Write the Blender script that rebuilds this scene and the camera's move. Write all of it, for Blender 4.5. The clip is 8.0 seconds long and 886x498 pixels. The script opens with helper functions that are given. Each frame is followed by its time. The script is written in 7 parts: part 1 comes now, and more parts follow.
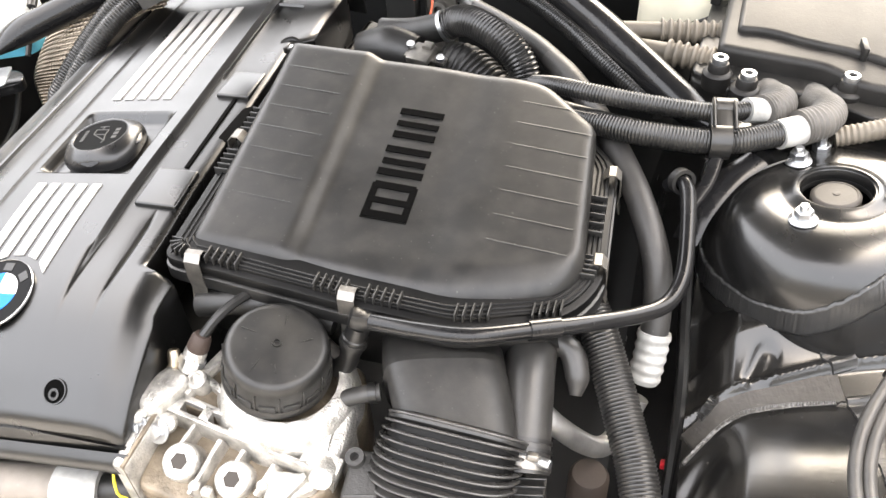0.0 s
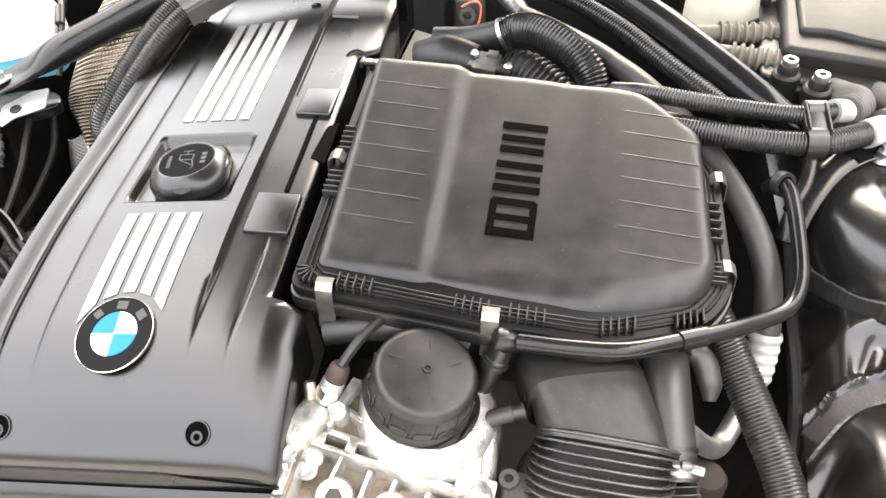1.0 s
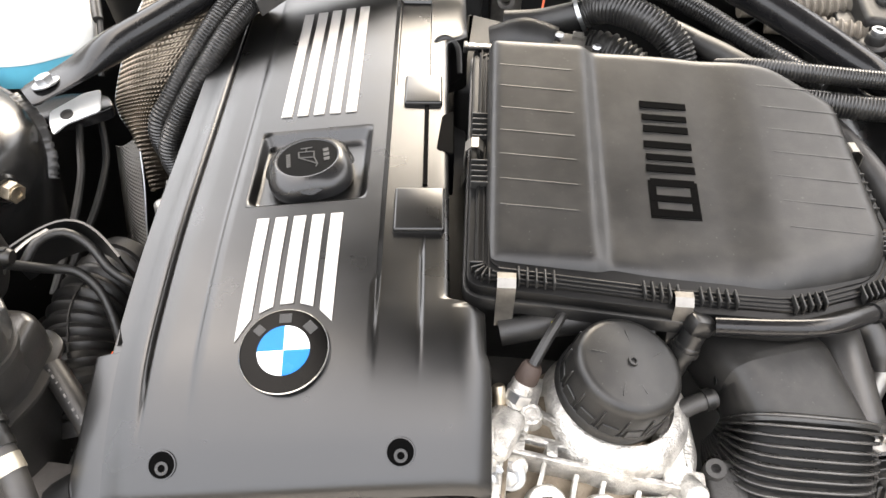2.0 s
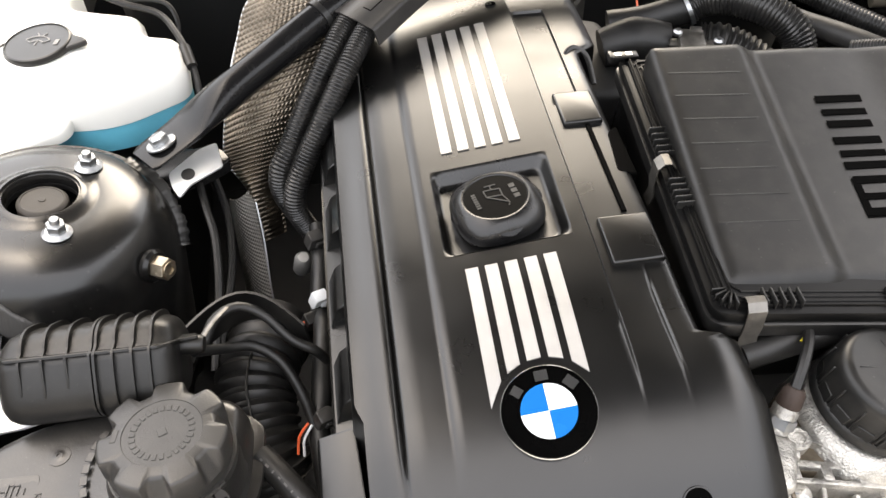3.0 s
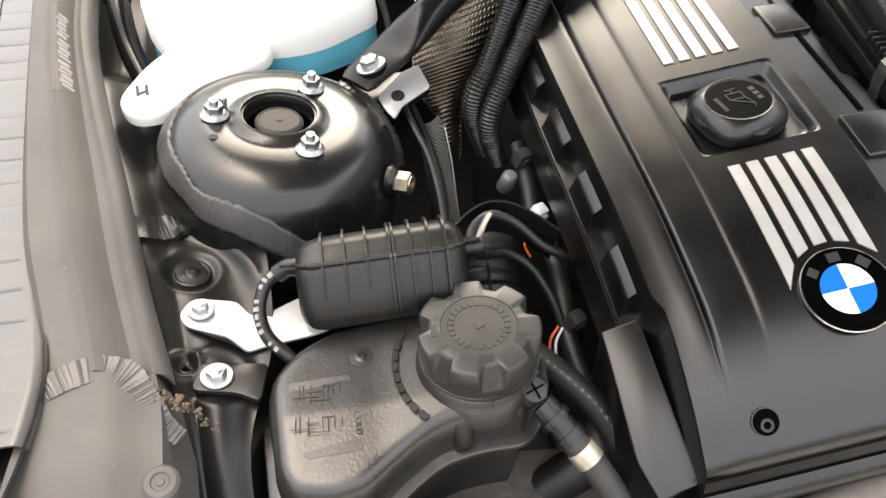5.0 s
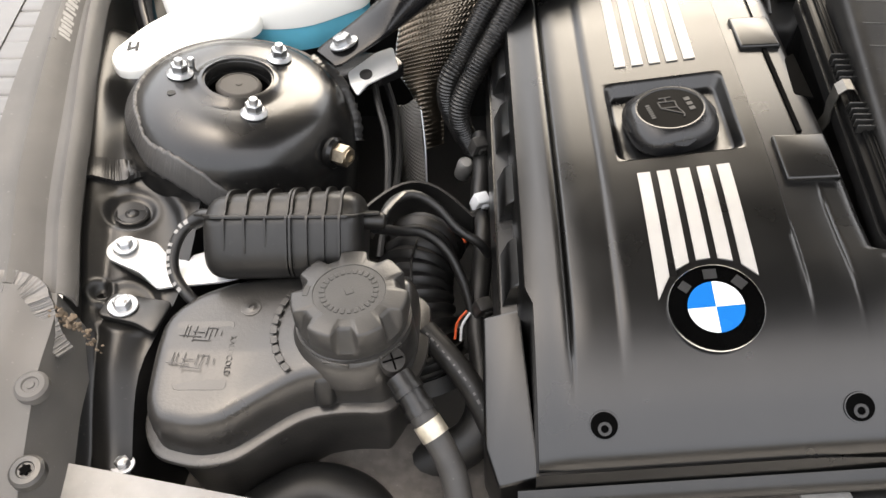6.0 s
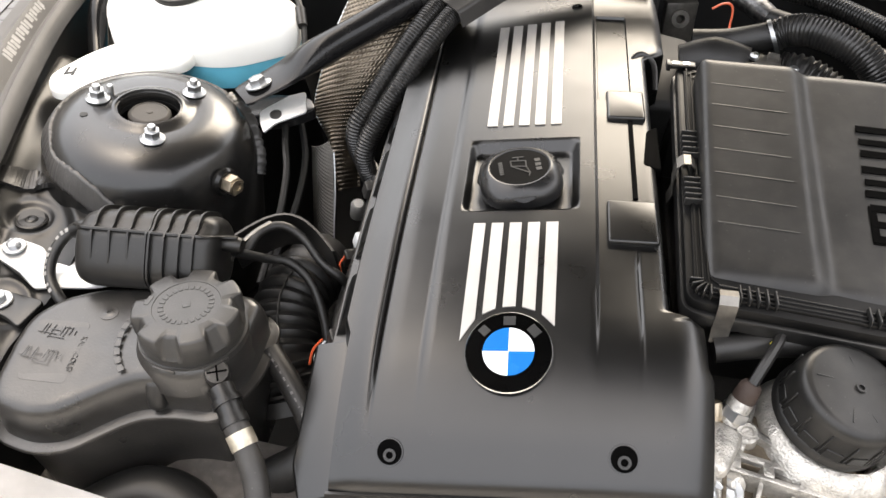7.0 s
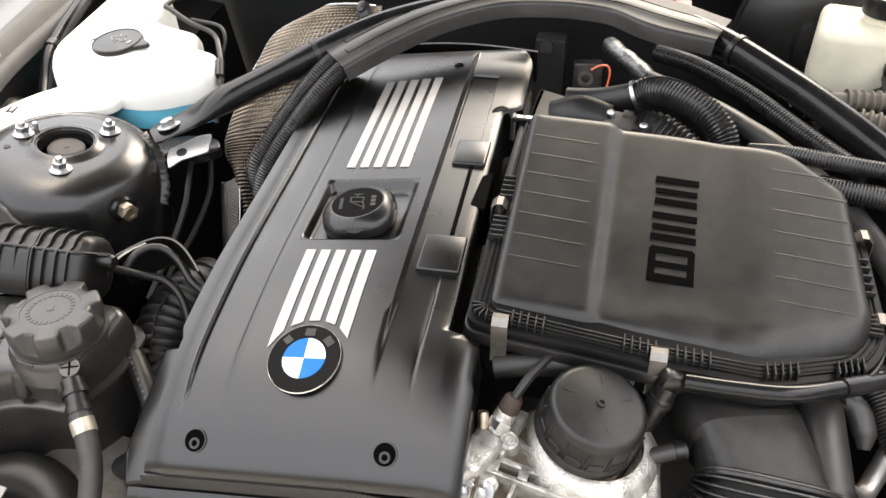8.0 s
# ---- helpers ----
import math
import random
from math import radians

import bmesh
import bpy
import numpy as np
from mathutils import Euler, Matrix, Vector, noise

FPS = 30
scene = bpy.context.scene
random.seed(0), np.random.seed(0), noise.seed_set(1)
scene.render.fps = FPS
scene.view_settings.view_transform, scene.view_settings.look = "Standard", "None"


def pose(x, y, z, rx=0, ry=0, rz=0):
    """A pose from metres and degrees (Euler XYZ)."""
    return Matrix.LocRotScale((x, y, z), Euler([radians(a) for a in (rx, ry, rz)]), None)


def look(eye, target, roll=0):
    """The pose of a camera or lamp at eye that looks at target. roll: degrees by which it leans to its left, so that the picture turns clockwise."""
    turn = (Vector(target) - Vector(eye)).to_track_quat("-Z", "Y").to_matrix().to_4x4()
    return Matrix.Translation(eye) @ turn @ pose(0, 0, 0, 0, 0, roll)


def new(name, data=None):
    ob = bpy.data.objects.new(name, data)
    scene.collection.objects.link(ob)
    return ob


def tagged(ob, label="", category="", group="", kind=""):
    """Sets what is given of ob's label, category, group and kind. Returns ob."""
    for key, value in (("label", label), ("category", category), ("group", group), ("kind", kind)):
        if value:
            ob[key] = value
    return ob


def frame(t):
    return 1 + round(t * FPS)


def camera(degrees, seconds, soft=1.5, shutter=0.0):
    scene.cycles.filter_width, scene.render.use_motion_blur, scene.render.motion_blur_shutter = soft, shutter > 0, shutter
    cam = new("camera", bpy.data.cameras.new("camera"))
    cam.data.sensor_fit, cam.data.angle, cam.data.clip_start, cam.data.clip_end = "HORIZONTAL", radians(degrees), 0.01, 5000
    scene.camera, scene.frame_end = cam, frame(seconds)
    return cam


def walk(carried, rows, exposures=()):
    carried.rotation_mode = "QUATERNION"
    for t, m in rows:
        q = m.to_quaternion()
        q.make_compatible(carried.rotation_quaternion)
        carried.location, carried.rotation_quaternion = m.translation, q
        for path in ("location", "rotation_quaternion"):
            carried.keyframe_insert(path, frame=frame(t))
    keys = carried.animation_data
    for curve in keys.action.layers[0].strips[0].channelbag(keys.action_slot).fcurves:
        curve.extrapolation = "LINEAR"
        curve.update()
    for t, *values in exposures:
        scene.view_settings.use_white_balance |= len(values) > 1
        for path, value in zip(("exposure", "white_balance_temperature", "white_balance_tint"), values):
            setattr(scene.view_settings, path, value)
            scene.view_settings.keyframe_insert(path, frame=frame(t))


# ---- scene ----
cam = camera(57.2, 8.0)
PATH = [
    (0, (0.487, 0.016, 1.344), (0.05, 1.411, -0.021), -3.1),
    (0.5, (0.45, 0.016, 1.344), (0.031, 1.41, -0.028), -2.6),
    (1, (0.325, -0.002, 1.358), (0.065, 1.422, -0.023), -1.1),
    (1.2, (0.271, -0.011, 1.355), (0.085, 1.418, -0.033), -0.2),
    (2.3, (0.065, 0.021, 1.323), (0.073, 1.466, -0.059), 0.9),
    (2.5, (0.024, 0.043, 1.328), (0.06, 1.467, -0.076), -0.0),
    (3, (-0.086, 0.062, 1.334), (0.027, 1.474, -0.079), -1.4),
    (3.5, (-0.22, 0.073, 1.345), (-0.021, 1.483, -0.059), -2.9),
    (4, (-0.303, 0.076, 1.345), (-0.046, 1.483, -0.053), -2.7),
    (4.5, (-0.328, 0.06, 1.327), (-0.084, 1.436, -0.104), -1.9),
    (4.7, (-0.333, 0.05, 1.318), (-0.105, 1.408, -0.132), -1.6),
    (5.8, (-0.192, 0.012, 1.313), (-0.227, 1.366, -0.159), -1.7),
    (6, (-0.147, 0.002, 1.32), (-0.268, 1.359, -0.144), -3.1),
    (6.5, (-0.071, 0.002, 1.324), (-0.256, 1.392, -0.102), -2.3),
    (7, (0.021, -0.023, 1.337), (-0.223, 1.418, -0.028), -0.7),
    (7.5, (0.127, -0.064, 1.366), (-0.19, 1.413, 0.055), -0.2),
    (8, (0.229, -0.066, 1.378), (-0.147, 1.434, 0.109), -1.4),
]
LIGHTNESS = [(0.0, 4.15, 7800, 10), (1.2, 4.15, 7800, 10), (2.4, 3.40, 7800, 10), (3.2, 2.98, 7800, 10), (4.6, 2.92, 7800, 10), (6.5, 2.98, 7800, 10), (8.0, 3.10, 7800, 10)]
walk(cam, [(t, look(eye, target, roll)) for t, eye, target, roll in PATH], LIGHTNESS)

# ---------------------------------------------------------------- light
world = bpy.data.worlds.new("overcast_sky")
scene.world = world
world.use_nodes = True
wn = world.node_tree
sky = wn.nodes.new("ShaderNodeTexSky")
sky.sky_type = "NISHITA"
sky.sun_disc = False
sky.sun_elevation = radians(78)
sky.sun_rotation = radians(7)
sky.air_density, sky.dust_density, sky.ozone_density = 1.0, 3.0, 1.0
wn.nodes["Background"].inputs["Strength"].default_value = 0.15
haze = wn.nodes.new("ShaderNodeHueSaturation")
haze.inputs["Saturation"].default_value = 0.5
wn.links.new(sky.outputs["Color"], haze.inputs["Color"])
wn.links.new(haze.outputs["Color"], wn.nodes["Background"].inputs["Color"])

sun_data = bpy.data.lights.new("sun", "SUN")
sun_data.energy, sun_data.angle, sun_data.color = 0.4, radians(30), (1.0, 0.93, 0.83)
sun = new("sun", sun_data)
sun.matrix_world = look((0.6, 5.2, 3.55), (0, 0.5, 0.9))

# ---------------------------------------------------------------- materials


def mat(name, color, rough=0.5, metal=0.0, var=0.25, grain=900.0, bump=0.12, stain=22.0, spec=0.5, coat=0.0, sss=0.0, dust=0.0):
    """A surface with fine grain in the relief and broad wear in colour and gloss. dust: share of pale dust in patches."""
    m = bpy.data.materials.new(name)
    m.use_nodes = True
    n, l = m.node_tree.nodes, m.node_tree.links
    b = n["Principled BSDF"]
    b.inputs["Metallic"].default_value = metal
    b.inputs["Specular IOR Level"].default_value = spec
    b.inputs["Coat Weight"].default_value = coat
    b.inputs["Coat Roughness"].default_value = 0.12
    if sss:
        b.inputs["Subsurface Weight"].default_value = sss
        b.inputs["Subsurface Radius"].default_value = (0.02, 0.02, 0.02)
    tc = n.new("ShaderNodeTexCoord")
    broad, fine = n.new("ShaderNodeTexNoise"), n.new("ShaderNodeTexNoise")
    broad.inputs["Scale"].default_value, broad.inputs["Detail"].default_value = stain, 6
    fine.inputs["Scale"].default_value, fine.inputs["Detail"].default_value = grain, 3
    l.new(tc.outputs["Object"], broad.inputs["Vector"])
    l.new(tc.outputs["Object"], fine.inputs["Vector"])
    ramp = n.new("ShaderNodeMapRange")
    ramp.inputs["From Min"].default_value, ramp.inputs["From Max"].default_value = 0.3, 0.7
    l.new(broad.outputs["Fac"], ramp.inputs["Value"])
    mix = n.new("ShaderNodeMix")
    mix.data_type = "RGBA"
    c = Vector(color)
    lo, hi = c * (1 - var), c * (1 + var)
    mix.inputs["A"].default_value = (*[min(1, v) for v in lo], 1)
    mix.inputs["B"].default_value = (*[min(1, v) for v in hi], 1)
    l.new(ramp.outputs["Result"], mix.inputs["Factor"])
    out = mix.outputs["Result"]
    if dust:
        d = n.new("ShaderNodeTexNoise")
        d.inputs["Scale"].default_value, d.inputs["Detail"].default_value = stain * 2.7, 8
        l.new(tc.outputs["Object"], d.inputs["Vector"])
        dr = n.new("ShaderNodeMapRange")
        dr.inputs["From Min"].default_value, dr.inputs["From Max"].default_value = 0.42, 0.75
        dr.inputs["To Max"].default_value = 0.55 * dust
        l.new(d.outputs["Fac"], dr.inputs["Value"])
        dm = n.new("ShaderNodeMix")
        dm.data_type = "RGBA"
        dm.inputs["B"].default_value = (0.36, 0.33, 0.29, 1)
        l.new(dr.outputs["Result"], dm.inputs["Factor"])
        l.new(out, dm.inputs["A"])
        out = dm.outputs["Result"]
        sp = n.new("ShaderNodeTexNoise")
        sp.inputs["Scale"].default_value, sp.inputs["Detail"].default_value = 340, 1
        l.new(tc.outputs["Object"], sp.inputs["Vector"])
        sr = n.new("ShaderNodeMapRange")
        sr.inputs["From Min"].default_value, sr.inputs["From Max"].default_value = 0.73, 0.79
        sr.inputs["To Max"].default_value = min(0.12, dust * 1.2)
        l.new(sp.outputs["Fac"], sr.inputs["Value"])
        sm = n.new("ShaderNodeMix")
        sm.data_type = "RGBA"
        sm.inputs["B"].default_value = (0.45, 0.43, 0.40, 1)
        l.new(sr.outputs["Result"], sm.inputs["Factor"])
        l.new(out, sm.inputs["A"])
        out = sm.outputs["Result"]
    l.new(out, b.inputs["Base Color"])
    rr = n.new("ShaderNodeMapRange")
    rr.inputs["To Min"].default_value, rr.inputs["To Max"].default_value = max(0.03, rough - 0.09), min(1, rough + 0.09)
    l.new(broad.outputs["Fac"], rr.inputs["Value"])
    l.new(rr.outputs["Result"], b.inputs["Roughness"])
    bp = n.new("ShaderNodeBump")
    bp.inputs["Strength"].default_value, bp.inputs["Distance"].default_value = bump, 0.0006
    l.new(fine.outputs["Fac"], bp.inputs["Height"])
    l.new(bp.outputs["Normal"], b.inputs["Normal"])
    return m


COVER = mat("cover_plastic", (0.0022, 0.0022, 0.0022), 0.30, spec=0.64, bump=0.05, var=0.12, grain=1500, dust=0.004)
BOXP = mat("airbox_plastic", (0.0082, 0.0081, 0.0079), 0.40, spec=0.41, bump=0.14, var=0.2, grain=1100, dust=0.055)
BLACK = mat("black_plastic", (0.0065, 0.0065, 0.0065), 0.33, bump=0.12, dust=0.03)
# Real black parts, and the painted shade of small holes and slots.
DARK = mat("dark_plastic_and_hole_shade", (0.004, 0.004, 0.004), 0.6, bump=0.1)
# Near-black that carries the shade of holes, slots and gaps in its colour.
PIT = mat("hollow_shade_black", (0.0012, 0.0012, 0.0012), 0.7, bump=0.1, spec=0.02)
GLOSS = mat("gloss_black_enamel", (0.007, 0.007, 0.0075), 0.20, bump=0.03, spec=0.3, dust=0.02)
BODY = mat("black_body_primer", (0.005, 0.005, 0.005), 0.26, bump=0.08, spec=0.4, stain=14, dust=0.035)
APRON = mat("satin_black_inner_wing", (0.006, 0.006, 0.006), 0.34, bump=0.1, spec=0.38, stain=14, dust=0.03)
FENDER = mat("grey_body_paint", (0.078, 0.0755, 0.073), 0.55, spec=0.25, bump=0.05, var=0.12, stain=9, dust=0.08)
RUBBER = mat("black_rubber", (0.007, 0.0068, 0.0066), 0.46, bump=0.2, dust=0.03)
PALEHOSE = mat("pale_dusty_rubber", (0.075, 0.070, 0.064), 0.55, bump=0.3, dust=0.15)
GREYHOSE = mat("grey_dusty_rubber", (0.024, 0.023, 0.022), 0.5, bump=0.2, dust=0.07)
CONDUIT = mat("corrugated_conduit_plastic", (0.011, 0.0108, 0.0106), 0.30, spec=0.55, bump=0.1, dust=0.08)
TAN = mat("dusty_tan_conduit", (0.10, 0.085, 0.066), 0.6, bump=0.2, dust=0.15)
STEEL = mat("zinc_plated_steel", (0.44, 0.45, 0.46), 0.36, metal=1.0, bump=0.2, var=0.15, stain=90)
BRASSY = mat("tarnished_steel", (0.40, 0.34, 0.26), 0.4, metal=1.0, bump=0.3, var=0.3, stain=120)
ZINC = mat("pale_galvanised_sheet", (0.52, 0.53, 0.53), 0.46, metal=0.6, bump=0.15, var=0.08, stain=40)
SILVER = mat("brushed_silver_trim", (0.41, 0.403, 0.392), 0.45, metal=0.75, bump=0.5, var=0.08, grain=2600)
CHROME = mat("chrome", (0.62, 0.62, 0.62), 0.16, metal=1.0, bump=0.02, var=0.05)
CAST = mat("cast_aluminium", (0.48, 0.465, 0.435), 0.36, metal=0.75, bump=1.0, var=0.45, grain=520, stain=80)
CAST.node_tree.nodes["Bump"].inputs["Distance"].default_value = 0.0011
CASTBROWN = mat("dark_brown_casting", (0.15, 0.122, 0.09), 0.4, metal=0.5, bump=0.8, var=0.4, grain=420, stain=70)
CLIPM = mat("dull_spring_steel", (0.20, 0.19, 0.175), 0.42, metal=0.9, bump=0.2, var=0.2, stain=120)
ALU = mat("dull_aluminium_pipe", (0.55, 0.54, 0.52), 0.42, metal=0.9, bump=0.3, var=0.2, stain=60)
FOIL = mat("white_insulation_sleeve", (0.34, 0.335, 0.32), 0.4, bump=0.5, grain=300, stain=60)
WHITE = mat("milky_tank_plastic", (0.84, 0.84, 0.80), 0.38, bump=0.08, var=0.05, sss=0.25, stain=9)
BLUE = mat("blue_washer_fluid", (0.10, 0.42, 0.55), 0.32, bump=0.08, var=0.2, sss=0.15, stain=14)
AGED = mat("aged_cream_plastic", (0.62, 0.58, 0.46), 0.45, bump=0.1, var=0.12)
TANK = mat("coolant_tank_plastic", (0.018, 0.0170, 0.0160), 0.30, spec=0.65, bump=0.25, grain=420, dust=0.05)
CAPP = mat("grey_cap_plastic", (0.028, 0.027, 0.0255), 0.36, bump=0.25, grain=800, dust=0.05)
SEAL = mat("seam_sealer", (0.015, 0.015, 0.015), 0.34, bump=0.3, grain=500, coat=0.15, dust=0.03)
SEALDUSTY = mat("dusty_seam_sealer", (0.045, 0.044, 0.043), 0.36, bump=0.3, grain=500, dust=0.06)
SEALPALE = mat("glossy_combed_sealer", (0.010, 0.010, 0.010), 0.34, bump=0.3, grain=500, dust=0.05)
SEALGREY = mat("grey_seam_sealer", (0.075, 0.073, 0.071), 0.42, bump=0.3, grain=500, dust=0.08)
DIRTY = mat("dirty_seam_sealer", (0.020, 0.018, 0.016), 0.6, bump=0.9, grain=240, stain=60, dust=0.06)
TOWERP = mat("dusty_black_tower_paint", (0.006, 0.006, 0.006), 0.25, bump=0.08, coat=0.1, stain=8, dust=0.045)
WHEELP = mat("dusty_black_wheel_house_paint", (0.006, 0.0058, 0.0056), 0.25, bump=0.12, grain=300, coat=0.2, stain=10, dust=0.05)
EBLUE = mat("emblem_blue", (0.001, 0.13, 0.42), 0.25, bump=0.0, var=0.03, spec=0.12)
EWHITE = mat("emblem_white", (0.72, 0.74, 0.76), 0.3, bump=0.0, var=0.02, spec=0.3)
EBLACK = mat("emblem_black", (0.0015, 0.0015, 0.0015), 0.14, bump=0.0, spec=0.06, coat=0.0)
PRINT = mat("pale_print", (0.26, 0.255, 0.245), 0.6, bump=0.0, var=0.2, stain=200)
DIMPRINT = mat("faint_print", (0.12, 0.115, 0.11), 0.5, bump=0.0, var=0.2, stain=200)
ORANGE = mat("orange_wire", (0.75, 0.13, 0.05), 0.45, bump=0.0)
YELLOW = mat("yellow_wire", (0.75, 0.62, 0.05), 0.45, bump=0.0)
RED = mat("red_plastic", (0.55, 0.02, 0.03), 0.4, bump=0.1)
RUST = mat("brown_heat_sleeve", (0.032, 0.019, 0.014), 0.7, bump=0.8, grain=300)
CONCRETE = mat("pale_concrete", (0.42, 0.41, 0.39), 0.85, bump=0.6, var=0.2, grain=40, stain=2)
CARGREY = mat("outer_body_paint", (0.072, 0.0705, 0.069), 0.36, bump=0.05, var=0.08, coat=0.2, dust=0.05)


SHIELD = mat("embossed_heat_shield", (0.24, 0.205, 0.165), 0.34, metal=1.0, bump=0.1, var=0.35, stain=30)

# ---------------------------------------------------------------- mesh tools


def xf(geo, m):
    return [tuple(m @ Vector(v)) for v in geo[0]], geo[1]


def join(*geos):
    verts, faces = [], []
    for v, f in geos:
        k = len(verts)
        verts += list(v)
        faces += [tuple(i + k for i in q) for q in f]
    return verts, faces


def mesh(name, geo, material, sharp=38):
    me = bpy.data.meshes.new(name)
    me.from_pydata(geo[0], [], geo[1])
    bm = bmesh.new()
    bm.from_mesh(me)
    bmesh.ops.recalc_face_normals(bm, faces=bm.faces)
    bm.to_mesh(me)
    bm.free()
    me.polygons.foreach_set("use_smooth", [True] * len(me.polygons))
    me.set_sharp_from_angle(angle=radians(sharp))
    me.materials.append(material)
    return me


def thing(name, label, category, at=None, group="", kind=""):
    ob = new(name)
    ob.empty_display_size = 0.02
    if at is not None:
        ob.matrix_world = at
    return tagged(ob, label, category, group, kind)


def part(name, geo, material, parent, label="", sharp=38, at=None):
    ob = new(name, mesh(name, geo, material, sharp))
    ob.parent = parent
    if at is not None:
        ob.matrix_basis = at
    return tagged(ob, label)


def solo(name, geo, material, label, category, group="", kind="", sharp=38, at=None):
    ob = new(name, mesh(name, geo, material, sharp))
    if at is not None:
        ob.matrix_world = at
    return tagged(ob, label, category, group, kind)


def box(sx, sy, sz, r=0.002, seg=2, at=None):
    """Bevelled block, base on z = 0."""
    bm = bmesh.new()
    bmesh.ops.create_cube(bm, size=1)
    for v in bm.verts:
        v.co = (v.co.x * sx, v.co.y * sy, (v.co.z + 0.5) * sz)
    if r:
        bmesh.ops.bevel(bm, geom=bm.edges[:], offset=min(r, 0.45 * min(sx, sy, sz)), segments=seg, profile=0.5, affect="EDGES")
    bm.verts.index_update()
    geo = [tuple(v.co) for v in bm.verts], [tuple(v.index for v in f.verts) for f in bm.faces]
    bm.free()
    return xf(geo, at) if at is not None else geo


def lathe(profile, n=32, at=None, wave=None):
    """Turns (radius, height) pairs round z. wave(angle, index): a factor on the radius."""
    verts, faces = [], []
    k = len(profile)
    for i in range(n):
        a = 2 * math.pi * i / n
        for j, (r, z) in enumerate(profile):
            q = r * (wave(a, j) if wave else 1)
            verts.append((q * math.cos(a), q * math.sin(a), z))
    for i in range(n):
        p = (i + 1) % n
        for j in range(k - 1):
            faces.append((i * k + j, p * k + j, p * k + j + 1, i * k + j + 1))
    if profile[0][0] > 1e-6:
        faces.append(tuple(i * k for i in range(n)))
    if profile[-1][0] > 1e-6:
        faces.append(tuple(i * k + k - 1 for i in range(n)))
    geo = verts, faces
    return xf(geo, at) if at is not None else geo


def ring(profile, n=32, at=None, wave=None):
    """As lathe, but a closed profile: a solid ring."""
    verts, faces = [], []
    k = len(profile)
    for i in range(n):
        a = 2 * math.pi * i / n
        for j, (r, z) in enumerate(profile):
            q = r * (wave(a, j) if wave else 1)
            verts.append((q * math.cos(a), q * math.sin(a), z))
    for i in range(n):
        p = (i + 1) % n
        for j in range(k):
            faces.append((i * k + j, p * k + j, p * k + (j + 1) % k, i * k + (j + 1) % k))
    geo = verts, faces
    return xf(geo, at) if at is not None else geo


def curve(pts, step):
    """Points at even steps on a smooth line through pts."""
    p = [Vector(q) for q in pts]
    p = [2 * p[0] - p[1]] + p + [2 * p[-1] - p[-2]]
    dense = []
    for i in range(1, len(p) - 2):
        for s in range(40):
            t = s / 40
            a, b, c, d = p[i - 1], p[i], p[i + 1], p[i + 2]
            dense.append(0.5 * ((2 * b) + (c - a) * t + (2 * a - 5 * b + 4 * c - d) * t * t + (3 * b - a - 3 * c + d) * t ** 3))
    dense.append(p[-2])
    total = sum((dense[i + 1] - dense[i]).length for i in range(len(dense) - 1))
    n = max(2, round(total / step))
    out, acc, k = [dense[0]], 0.0, 0
    for i in range(1, n):
        want = total * i / n
        while k < len(dense) - 2 and acc + (dense[k + 1] - dense[k]).length < want:
            acc += (dense[k + 1] - dense[k]).length
            k += 1
        seg = (dense[k + 1] - dense[k])
        out.append(dense[k] + seg * ((want - acc) / max(seg.length, 1e-9)))
    out.append(dense[-1])
    return out


def sweep(pts, r, n=12, step=0.006, rib=0.0, pitch=0.0036, flat=1.0, cap=True, radii=None, up=(0, 0, 1)):
    """A tube along pts. rib: depth of corrugation at that pitch. radii: factors from start to end. flat: height against width."""
    if rib:
        step = pitch / 4
    line = curve(pts, step)
    verts, faces = [], []
    side = None
    m = len(line)
    for i, c in enumerate(line):
        d = (line[min(i + 1, m - 1)] - line[max(i - 1, 0)]).normalized()
        if side is None:
            side = d.cross(Vector(up))
            if side.length < 1e-3:
                side = d.cross(Vector((1, 0, 0)))
        side = (side - d * side.dot(d)).normalized()
        top = side.cross(d)
        q = r
        if rib:
            q = r - rib * (0, 0.15, 1, 0.85)[i % 4]
        if radii:
            u = i / (m - 1) * (len(radii) - 1)
            k = min(int(u), len(radii) - 2)
            q *= radii[k] + (radii[k + 1] - radii[k]) * (u - k)
        for j in range(n):
            a = 2 * math.pi * j / n
            verts.append(tuple(c + side * (q * math.cos(a)) + top * (q * flat * math.sin(a))))
    for i in range(m - 1):
        for j in range(n):
            p = (j + 1) % n
            faces.append((i * n + j, i * n + p, (i + 1) * n + p, (i + 1) * n + j))
    if cap:
        faces += [tuple(range(n)), tuple((m - 1) * n + j for j in range(n))]
    return verts, faces


def loops(rows, cap=True):
    verts, faces = [], []
    n = len(rows[0])
    for r in rows:
        verts += r
    for i in range(len(rows) - 1):
        for j in range(n):
            p = (j + 1) % n
            faces.append((i * n + j, i * n + p, (i + 1) * n + p, (i + 1) * n + j))
    if cap:
        faces += [tuple(range(n)), tuple((len(rows) - 1) * n + j for j in range(n))]
    return verts, faces


def rounded(poly, r, seg=4):
    """A polygon with its corners rounded; r: one radius, or one each."""
    out = []
    n = len(poly)
    for i, p in enumerate(poly):
        q = r[i] if isinstance(r, (list, tuple)) else r
        a, b, c = Vector(poly[i - 1]), Vector(p), Vector(poly[(i + 1) % n])
        u, v = (a - b), (c - b)
        q = min(q, 0.48 * u.length, 0.48 * v.length)
        s, e = b + u.normalized() * q, b + v.normalized() * q
        for k in range(seg + 1):
            t = k / seg
            out.append(tuple((1 - t) ** 2 * s + 2 * t * (1 - t) * b + t * t * e))
    return out


